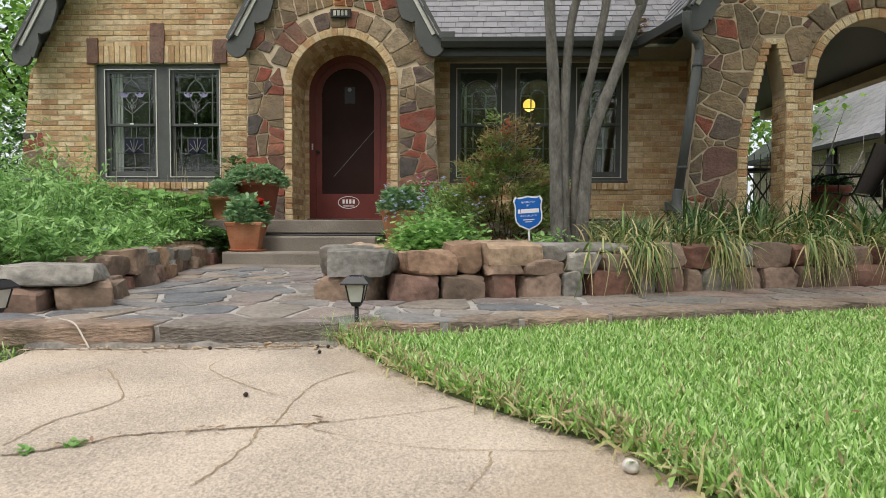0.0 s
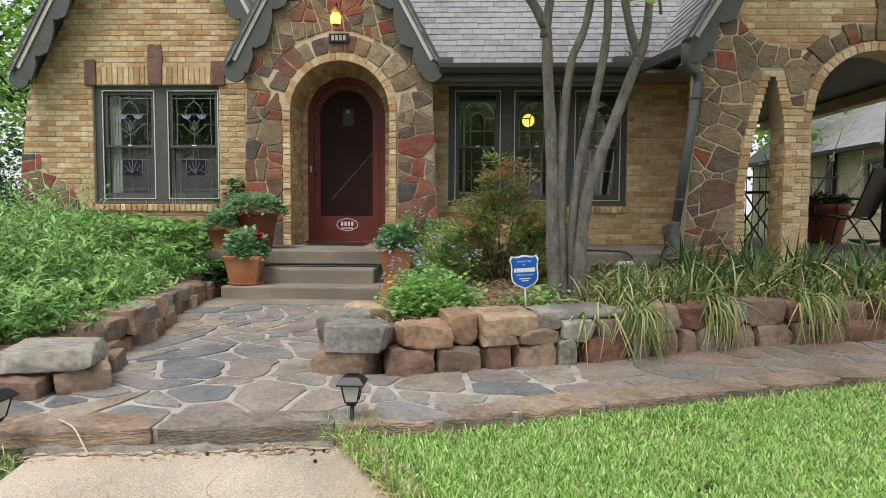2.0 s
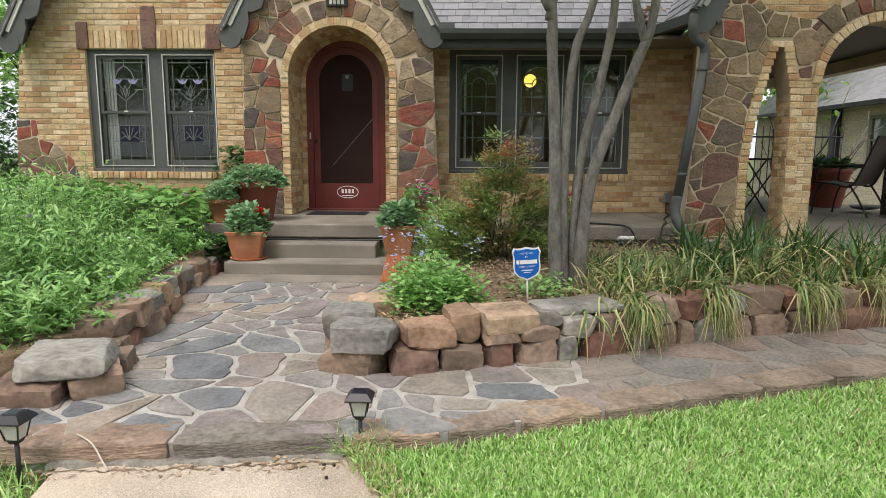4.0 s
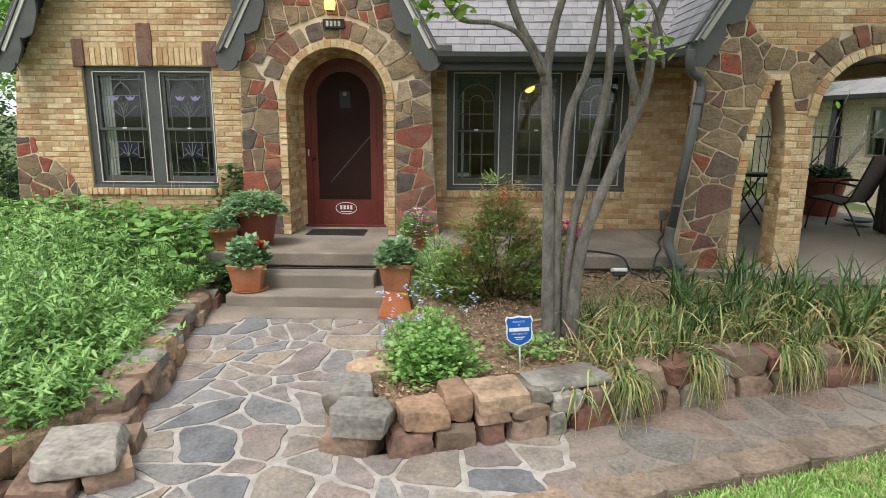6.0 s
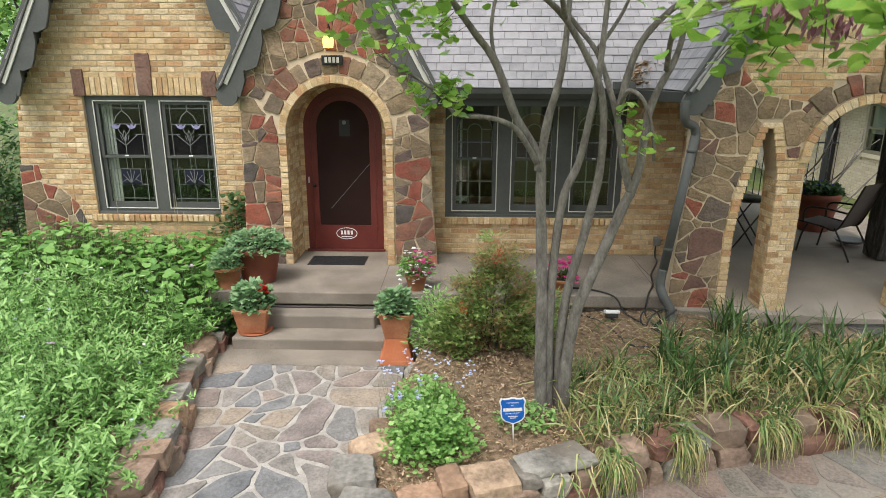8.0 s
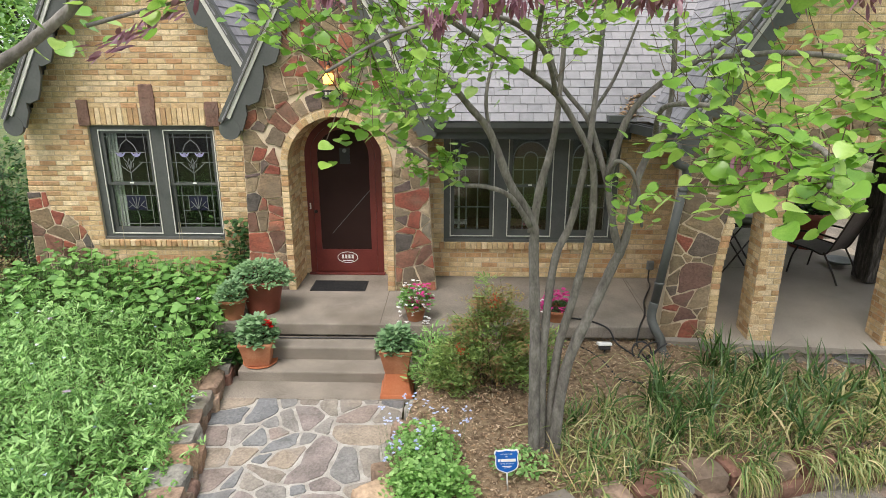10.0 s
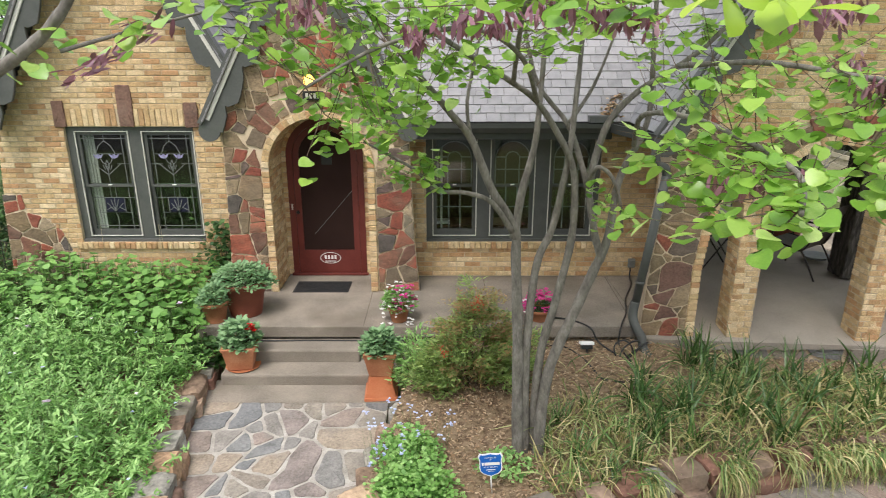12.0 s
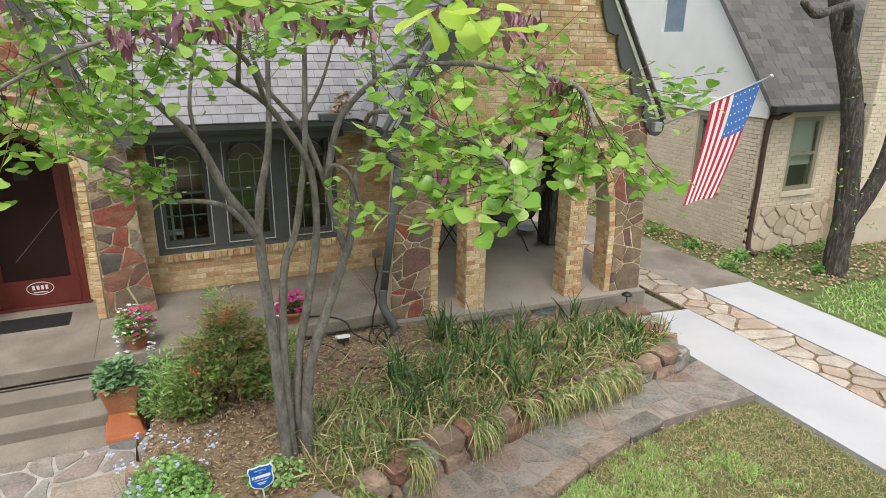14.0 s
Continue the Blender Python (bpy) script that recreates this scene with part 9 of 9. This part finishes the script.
part("finial", bm, METAL, flag)
bm = bmesh.new()
box(bm, 6.24, 6.36, 6.62, 6.70, 2.44, 2.56, 0.01)
part("bracket", bm, METAL, flag)
ax = (PA - PB).normalized()


def cloth(u, v):
    """u runs along the hoist from the pole's tip, v down the fly."""
    h = PB.lerp(PA, 0.08 + 0.44 * u)
    drop = Vector((-0.05 - 0.10 * v, 0.05, -1)) * (1.46 * v)
    fold = 0.085 * math.sin(9 * u + 3 * v) * v + 0.05 * math.sin(5 * v + 11 * u) * v
    h = h + (PB.lerp(PA, 0.36) - h) * 0.12 * v
    return h + drop + Vector((-0.16 * v * (1 - u), -0.3 * fold + 0.9 * fold, 0.10 * v * u)) + Vector((0.5 * fold, 0, 0))


def cloth_piece(name, u0, u1, v0, v1, mat, label, lift=0.0):
    nu, nv = max(2, int((u1 - u0) * 26)), max(2, int((v1 - v0) * 16))
    vs = [cloth(u0 + (u1 - u0) * i / nu, v0 + (v1 - v0) * j / nv) + Vector((-lift * 0.5, -lift, 0)) for j in range(nv + 1) for i in range(nu + 1)]
    fs = [(j * (nu + 1) + i, j * (nu + 1) + i + 1, (j + 1) * (nu + 1) + i + 1, (j + 1) * (nu + 1) + i) for j in range(nv) for i in range(nu)]
    return raw(name, [tuple(q) for q in vs], fs, mat, flag, label, smooth=True)


for s in range(13):
    u0, u1 = s / 13, (s + 1) / 13
    v0 = 0.42 if s < 7 else 0.0
    cloth_piece("stripe", u0, u1, v0, 1.0, FLAG_RED if s % 2 == 0 else FLAG_WHITE, "red stripe" if s % 2 == 0 else "white stripe")
canton = cloth_piece("canton", 0.0, 7 / 13, 0.0, 0.42, FLAG_BLUE, "blue field with white stars")
for i in range(6):
    for j in range(5):
        u, v = (i + 0.5) / 6 * 7 / 13, (j + 0.5) / 5 * 0.42
        c = cloth(u, v) + Vector((-0.004, -0.006, 0))
        star = []
        for k in range(10):
            q = 0.016 if k % 2 == 0 else 0.007
            star.append((c.x + q * math.cos(k * math.pi / 5), c.y, c.z + q * math.sin(k * math.pi / 5)))
        raw("star", star, [tuple(range(10))], FLAG_WHITE, canton)

# ---- porch things ----
BRONZE = material("dark_bronze_metal", [(0.030, 0.024, 0.020), (0.05, 0.04, 0.034)], 0.45, 10, 60, 0.1, 0.001, metal=0.4)
SLING = material("brown_sling_fabric", [(0.085, 0.07, 0.062), (0.12, 0.10, 0.09)], 0.8, 20, 250, 0.4, 0.002)


def sling_chair(loc, turn, label):
    root = thing("patio_chair", label, "chair", loc, "patio chairs")
    root.rotation_euler = (0, 0, turn)
    for s in (-0.27, 0.27):
        tube_part("side_frame", smooth_path([(s, -0.28, 0.42), (s, 0.0, 0.40), (s, 0.20, 0.38), (s, 0.32, 0.62), (s, 0.46, 1.0)]), 0.013, BRONZE, root)
        tube_part("leg", smooth_path([(s, -0.26, 0.0), (s, -0.22, 0.25), (s, -0.16, 0.40)]), 0.013, BRONZE, root)
        tube_part("leg", smooth_path([(s, 0.42, 0.0), (s, 0.30, 0.22), (s, 0.18, 0.40)]), 0.013, BRONZE, root)
        tube_part("armrest", smooth_path([(s * 1.06, -0.22, 0.42), (s * 1.08, -0.20, 0.60), (s * 1.08, 0.02, 0.64), (s * 1.06, 0.32, 0.62)]), 0.014, BRONZE, root)
    prof_s = smooth_path([(0, -0.28, 0.425), (0, 0.0, 0.395), (0, 0.18, 0.385)], 5)
    prof_b = smooth_path([(0, 0.21, 0.40), (0, 0.32, 0.62), (0, 0.46, 1.0)], 5)
    for nm, pr in (("seat", prof_s), ("backrest", prof_b)):
        vs, fs = [], []
        for q in pr:
            for s in (-0.262, 0.262):
                vs += [(s, q.y, q.z), (s, q.y + 0.004, q.z - 0.006)]
        for i in range(len(pr) - 1):
            a = i * 4
            fs += [(a, a + 2, a + 6, a + 4), (a + 1, a + 5, a + 7, a + 3)]
        raw(nm, vs, fs, SLING, root)
    return root


sling_chair((5.41, 8.68, PORCH_Z), radians(-146), "bronze patio chair with brown sling seat")
stool = thing("folding_table", "dark folding bistro table with crossed legs", "table", (4.30, 8.78, PORCH_Z))
part("tabletop", lathe([(0.0, 0.70), (0.29, 0.70), (0.30, 0.71), (0.29, 0.725), (0.0, 0.725)], 24), BRONZE, stool)
for s in (-0.2, 0.2):
    tube_part("leg", [(-0.25, s, 0.0), (0.22, s, 0.70)], 0.012, BRONZE, stool)
    tube_part("leg", [(0.25, s, 0.0), (-0.22, s, 0.70)], 0.012, BRONZE, stool)
sling_chair((3.75, 9.7, PORCH_Z), radians(150), "bronze patio chair beside the bistro table")
round_pot((5.92, 10.0, PORCH_Z - 0.0), 0.33, 0.22, 0.58, TERRA_RED, "very large clay planter with dark blue flowers on the porch", 0.09)
pp = potted("planter_flowers", (5.92, 10.0, PORCH_Z + 0.54), "dark leafy plant with deep blue flowers", "oval", 420, 0.34, 0.30, 0.20, 0.09, LEAF_DARK)
PET_DEEP = leaf_mat("deep_blue_petal", [(0.05, 0.04, 0.28), (0.09, 0.07, 0.40)], 0.6, 0.1)
tagged(flower_heads("blue_flower", GO, dome(GO, 26, 0.34, 0.30, 0.22), 5, 0.035, PET_DEEP, pp, label="deep blue flower"), kind="stuff")
arm = thing("dried_wreath_stand", "grey metal dish stand on the porch floor", "stand", (5.93, 9.05, PORCH_Z))
part("dish", lathe([(0.0, 0.02), (0.16, 0.05), (0.20, 0.09), (0.19, 0.09), (0.15, 0.06), (0.0, 0.03)], 20), LEAD, arm)
bare = thing("bare_shrub", "bare grey branching shrub beside the planter", "shrub", (6.2, 11.0, BASE))
gb = random.Random(9)
for k in range(9):
    a0, ln = gb.uniform(-0.9, 0.9), gb.uniform(1.6, 2.7)
    pts = [(0.05 * k - 0.2, 0, 0)]
    for j in range(1, 5):
        pts.append((pts[-1][0] + math.sin(a0 + 0.15 * j) * ln / 4, gb.uniform(-0.15, 0.15), pts[-1][2] + math.cos(a0) * ln / 4))
    tube_part("branch", smooth_path(pts, 4), 0.014, BARK, bare, sides=5)
    for j in (2, 3, 4):
        q = pts[j]
        tube_part("branch", [q, (q[0] + gb.uniform(-0.3, 0.3), q[1] + gb.uniform(-0.2, 0.2), q[2] + gb.uniform(0.2, 0.5))], 0.006, BARK, bare, sides=4)
fence = thing("iron_fence", "black iron picket fence behind the porch", "fence", (0, 0, 0))
for z in (0.35, 1.55):
    tube_part("rail", [(2.9, 12.2, z), (7.4, 12.2, z)], 0.016, BLACK, fence)
for i in range(38):
    tube_part("picket", [(2.95 + i * 0.12, 12.2, 0.1), (2.95 + i * 0.12, 12.2, 1.75)], 0.009, BLACK, fence, sides=5)
# pillar borrows the dark bark material; its shade is in the colour
bm = bmesh.new()
box(bm, 5.86, 6.22, 8.28, 8.64, PORCH_Z, 2.55, 0.02)
structure(part("porch_pillar", bm, OAK_BARK), "pillar coloured dark for shade at the porch's open side", "pillar")
bm = bmesh.new()
box(bm, 3.265, 3.30, 7.085, 12.4, PORCH_Z, 2.62)
structure(part("wall_porch", bm, MORTAR), "brick wall at the porch's inner side", "wall")

CRACK_DARK = material("dirt_in_joint", [(0.08, 0.065, 0.05), (0.13, 0.105, 0.08)], 1.0, 20, 90, 0.3, 0.002)
# plinth stones under the porch, its smooth coat at the right
r = random.Random(44)
PL = rect(2.9, 5.0, -0.12, 0.19)
seeds = scatter(PL, 0.30, 0.20, r, 0.36)
stones("plinth_stone", [cell(i, seeds, PL, 0.03) for i in range(len(seeds))], front(6.74), 0.02, FLAG, plinth, r, round_off=0.12)
bm = bmesh.new()
box(bm, 5.05, 6.44, 6.66, 6.74, -0.12, 0.205, 0.006)
part("render_coat", bm, STEP_CONC, plinth, "smooth grey cement coat")

# dry leaves caught in the roof valley and gutter
gv = np.random.default_rng(61)
t = 0.45 * gv.uniform(0, 1, 150) ** 1.8
p = np.column_stack([2.40 + 0.35 * t + gv.normal(0, 0.05, 150), 7.80 + 0.5 * t, 2.64 + 0.55 * t + gv.uniform(0.0, 0.03, 150)])
tagged(strew("roof_litter", SH["oval"], p, frames(gv, 150, None, (-20, 40), 50), gv.uniform(0.03, 0.07, 150), LITTER), "brown leaves caught in the roof valley", "fallen leaves", kind="stuff")
# joints of the landing and the porch floor
for x0, y0, x1, y1, z in ((2.60, 6.74, 2.65, 8.3, FLOOR_Z), (-0.44, 6.74, -0.44, 8.1, FLOOR_Z), (1.0, 6.74, 1.0, 8.3, FLOOR_Z), (4.76, 8.42, 4.79, 12.0, PORCH_Z), (3.32, 8.9, 6.3, 8.9, PORCH_Z)):
    d = Vector((x1 - x0, y1 - y0, 0)).normalized()
    w = Vector((-d.y, d.x, 0)) * 0.004
    a, b, up = Vector((x0, y0, z + 0.0015)), Vector((x1, y1, z + 0.0015)), Vector((0, 0, 0.001))
    structure(raw("floor_joint", [tuple(q) for q in (a - w, b - w, b + w, a + w)], [(0, 1, 2, 3)], CRACK_DARK), "dark tooled joint in the concrete", "joint")

# lamp at the bed's far corner
far_lamp = thing("path_lamp", "small black path lamp at the bed's corner", "path lamp", (5.85, 6.35, 0.18), "solar path lamps")
tube_part("stake", [(0, 0, -0.1), (0, 0, 0.16)], 0.009, BLACK, far_lamp)
part("roof", lathe([(0.075, 0.16), (0.07, 0.175), (0.03, 0.20), (0.0, 0.21)], 10), BLACK, far_lamp)

# white stone lying at the lawn's edge, small dark nuts on the walk
nut = material("dark_nut_shell", [(0.02, 0.014, 0.01), (0.04, 0.028, 0.02)], 0.6, 20, 90, 0.2, 0.001)
bm = bmesh.new()
bmesh.ops.create_icosphere(bm, subdivisions=3, radius=0.016)
for v in bm.verts:
    v.co = v.co * (1 + 0.10 * noise.noise(v.co * 60)) * 1.0
    v.co.z *= 0.85
ob = part("pebble", bm, material("chalky_pebble", [(0.50, 0.47, 0.42), (0.64, 0.61, 0.56)], 0.9, 40, 160, 0.6, 0.002))
ob.location = (0.700, 1.43, LOWER_Z + 0.014)
tagged(ob, "small round white stone on the walk's edge", "stone")
for i, (x, y) in enumerate(((-0.55, 2.55), (-0.16, 2.60), (-0.12, 2.60), (-0.13, 2.50), (-0.20, 1.92))):
    bm = bmesh.new()
    bmesh.ops.create_icosphere(bm, subdivisions=1, radius=0.008)
    o = part("nut", bm, nut)
    o.location = (x, y, LOWER_Z + 0.007)
    tagged(o, "small dark nut lying on the concrete walk", "nut", "nuts on the walk")

# joint and cracks of the walk
CRACK = material("dirt_in_crack", [(0.11, 0.08, 0.05), (0.24, 0.18, 0.115)], 1.0, 20, 90, 0.5, 0.003)
STAIN = material("tan_crack_filler", [(0.27, 0.195, 0.115), (0.36, 0.28, 0.18)], 0.95, 20, 90, 0.3, 0.002)


def crack(points, w, mat, label, seed):
    g = random.Random(seed)
    sm = smooth_path([(x, y, LOWER_Z + 0.002) for x, y in points], 8)
    vs, fs = [], []
    for i, q in enumerate(sm):
        d = (sm[min(i + 1, len(sm) - 1)] - sm[max(i - 1, 0)]).normalized()
        nrm = Vector((-d.y, d.x, 0))
        ww = w * g.uniform(0.15, 0.6)
        q = q + nrm * g.uniform(-w, w) * 0.8
        vs += [tuple(q + nrm * ww), tuple(q - nrm * ww)]
    for i in range(len(sm) - 1):
        fs.append((2 * i, 2 * i + 1, 2 * i + 3, 2 * i + 2))
    ob = raw("crack", vs, fs, mat)
    structure(ob, label, "crack")


CRACKS = [([(-0.54, 1.47), (-0.46, 1.51), (-0.35, 1.6), (-0.24, 1.63), (-0.08, 1.67), (0.07, 1.71)], 0.008, True), ([(0.07, 1.71), (0.21, 1.77), (0.3, 1.81), (0.42, 1.88)], 0.004, False), ([(-0.1, 1.34), (-0.08, 1.44), (-0.07, 1.58), (-0.08, 1.67)], 0.006, False), ([(-0.58, 1.53), (-0.58, 1.7), (-0.52, 1.84), (-0.57, 1.98), (-0.75, 2.22)], 0.005, False), ([(-0.52, 1.84), (-0.41, 2.02), (-0.33, 2.12), (-0.29, 2.2)], 0.003, False), ([(-0.05, 1.69), (-0.06, 1.86), (-0.04, 2.07), (0.07, 2.29)], 0.005, False), ([(-0.08, 1.91), (-0.23, 2.03), (-0.42, 2.23), (-0.44, 2.36)], 0.004, False), ([(0.39, 1.34), (0.43, 1.44), (0.44, 1.53)], 0.005, False), ([(0.01, 1.68), (0.17, 1.59), (0.34, 1.54), (0.63, 1.54)], 0.003, False), ([(-0.94, 2.03), (-0.82, 2.21), (-0.73, 2.52)], 0.003, False)]
for i, (pts, w, dirt) in enumerate(CRACKS):
    crack(pts, w, CRACK if dirt else STAIN, "dark joint across the concrete walk" if dirt else "hairline crack in the concrete walk", i)

# old mortar lip, dirt and a twig along the foot of the slabs
gl = random.Random(71)
LIP = material("crumbling_mortar_lip", [(0.12, 0.105, 0.085), (0.20, 0.185, 0.155), (0.30, 0.28, 0.245)], 0.95, 22, 90, 1.0, 0.012)
xs = [-1.25 + 0.055 * i for i in range(22)]
mid = [float(np.interp(x, [p[0] for p in PATH_EDGE], [p[1] for p in PATH_EDGE])) - 0.045 for x in xs]
vs, fs = [], []
for x, y in zip(xs, mid):
    w, h = gl.uniform(0.008, 0.045), gl.uniform(0.004, 0.022)
    vs += [(x, y - w, LOWER_Z - 0.005), (x, y - w * 0.6, LOWER_Z + h * 0.8), (x, y + 0.03, LOWER_Z + h)]
for i in range(len(xs) - 1):
    a = 3 * i
    fs += [(a, a + 3, a + 4, a + 1), (a + 1, a + 4, a + 5, a + 2)]
structure(raw("mortar_lip", vs, fs, LIP, smooth=True), "crumbling mortar along the foot of the slabs", "mortar")
crack([(x, y - 0.05) for x, y in zip(xs[::3], mid[::3])], 0.016, CRACK, "dirt along the foot of the slabs", 77)
stick = thing("twig", "pale dry twig leaning on an edge slab", "twig", (-1.02, 2.60, 0.04))
tube_part("rod", smooth_path([(-0.16, 0.05, 0.005), (-0.06, -0.02, 0.0), (0.0, -0.06, -0.05), (0.03, -0.075, -0.085)]), 0.0035, material("pale_dry_wood", [(0.45, 0.40, 0.32), (0.58, 0.53, 0.45)], 0.8, 20, 90, 0.2, 0.001), stick, sides=6)
gq = np.random.default_rng(31)
p = np.column_stack([gq.uniform(-1.3, 0.2, 170), np.zeros(170)])
p[:, 1] = np.interp(p[:, 0], [q[0] for q in PATH_EDGE], [q[1] for q in PATH_EDGE]) - gq.uniform(0.05, 0.16, 170)
tagged(strew("leaf_bits", SH["lance"], to3(p, LOWER_Z + 0.006), frames(gq, 170, None, (-8, 12), 20), gq.uniform(0.01, 0.04, 170), LITTER), "bits of dry leaf along the slabs", "fallen leaves", kind="stuff")
t = gq.uniform(0, 1, 60)
p = np.column_stack([-0.54 + 0.61 * t, 1.48 + 0.24 * t ** 0.8 + gq.normal(0, 0.012, 60)])
tagged(strew("leaf_bits", SH["lance"], to3(p, LOWER_Z + 0.006), frames(gq, 60, None, (-8, 25), 20), gq.uniform(0.008, 0.032, 60), LITTER), "bits of dry leaf in the walk's joint", "fallen leaves", kind="stuff")
for x, y in ((-0.50, 1.49), (-0.43, 1.53)):
    wd = thing("weed", "tiny green weed growing in the walk's joint", "weed", (x, y, LOWER_Z))
    strew("foliage", SH["oval"], dome(gq, 14, 0.02, 0.02, 0.012), frames(gq, 14, None, (5, 40)), gq.uniform(0.012, 0.024, 14), LEAF_FRESH, wd)

# ---- greenery behind and across the street ----
def leafy_tree(x, y, h, spread, seed, mat, label="leafy green tree beyond the garden", n=2600, trunk=0.14):
    g = np.random.default_rng(seed)
    root = thing("tree", label, "tree", (x, y, BASE), "background trees")
    pts = smooth_path([(0, 0, 0), (0.1, 0, h * 0.25), (-0.05, 0.1, h * 0.5), (0.1, 0, h * 0.75)], 4)
    tube_part("trunk", pts, [trunk * (1 - 0.6 * i / (len(pts) - 1)) for i in range(len(pts))], OAK_BARK, root)
    cl = []
    for k in range(9):
        c = np.array([g.normal(0, spread * 0.45), g.normal(0, spread * 0.4), h * g.uniform(0.45, 0.95)])
        tube_part("limb", smooth_path([(0, 0, h * 0.3), tuple(c * 0.6 + np.array([0, 0, h * 0.15])), tuple(c)], 4), 0.03, OAK_BARK, root, sides=6)
        q = g.normal(size=(n // 9, 3)) * np.array([spread * 0.28, spread * 0.28, h * 0.11]) + c
        cl.append(q)
    p = np.concatenate(cl)
    strew("crown", SH["oval"], p, frames(g, len(p), None, (-60, 40)), g.uniform(0.10, 0.22, len(p)) * max(0.8, h / 6), mat, root)
    return root


for i, (x, y, h, s) in enumerate(((-7.6, 13.5, 5.2, 2.2), (-9.6, 16.0, 6.5, 2.8), (-6.6, 19, 8.0, 3.2), (-11, 12, 6, 2.6), (4.5, 17, 6.0, 2.6), (7.2, 19, 7.0, 3.0), (9.0, 22, 8, 3.4), (2.0, 22, 8, 3.2), (12.5, 24, 9, 3.6), (10.5, 27, 9, 3.6), (15, 22, 9, 3.4), (-9.5, 21, 7.5, 3.2), (-13, 22, 8, 3.4), (-7.0, 16.5, 4.5, 2.0))):
    leafy_tree(x, y, h, s, 300 + i, LEAF_DARK if i == 3 else LEAF_TREE if i % 2 else LEAF_WEED, n=2600)
for i, (x, y, h) in enumerate(((-6.25, 9.2, 2.1), (-6.9, 10.2, 2.4), (-6.0, 7.6, 0.9), (-7.4, 8.4, 1.1), (4.2, 13.0, 1.2), (3.2, 13.2, 1.9), (7.9, 17.5, 0.7))):
    g = np.random.default_rng(400 + i)
    sh = thing("shrub", "loose green shrub beside the house", "bush", (x, y, BASE), "background shrubs")
    q = dome(g, 900, h * 0.55, h * 0.5, h, shell=0.25)
    strew("foliage", SH["oval"], q, frames(g, 900, None, (-30, 60)), g.uniform(0.05, 0.10, 900), LEAF_DARK if i < 2 else LEAF_WEED if i % 2 else LEAF_NANDINA, sh)
    stems_mesh("brushwood", [(g.normal(0, 0.05), g.normal(0, 0.05), 0) for _ in range(12)], q[:12], 0.010, TWIG, sh)
# unseen street side: dense trees added so that the windows reflect dark green
for i, x in enumerate((-19, -12.5, -6.5, -1.0, 5.0, 11.0, 17.5)):
    leafy_tree(x + 0.8 * (i % 2), -17 - 1.5 * (i % 3), 8.5 + (i % 3), 4.4, 500 + i, LEAF_WEED, "unseen street tree that darkens the window reflections", 5200, 0.25)
STREET = material("asphalt_road", [(0.04, 0.04, 0.042), (0.06, 0.06, 0.062)], 0.95, 2, 90, 0.5, 0.004)
structure(part("road", solid(rect(-60, 60, -12, -5.5), [], ground_at(BASE), 0, 0.02), STREET), "grey asphalt street before the house", "road")
# house out of view, coloured brown instead of pale to dim the window reflections
far_house = thing("house_across", "unseen house across the street, browned to darken reflections", "house", (0, 0, 0))
bm = bmesh.new()
box(bm, -9, 3.5, -27, -22, BASE, 3.2)
part("wall", bm, STEP_CONC, far_house)
bm = bmesh.new()
vs = [bm.verts.new(q) for q in ((-9.4, -21.6, 3.1), (3.9, -21.6, 3.1), (3.9, -27.4, 3.1), (-9.4, -27.4, 3.1), (-9.4, -24.5, 6.0), (3.9, -24.5, 6.0))]
for q in ((0, 1, 5, 4), (2, 3, 4, 5), (1, 2, 5), (3, 0, 4), (3, 2, 1, 0)):
    bm.faces.new([vs[k] for k in q])
part("roof", bm, DARK_SHINGLE, far_house)
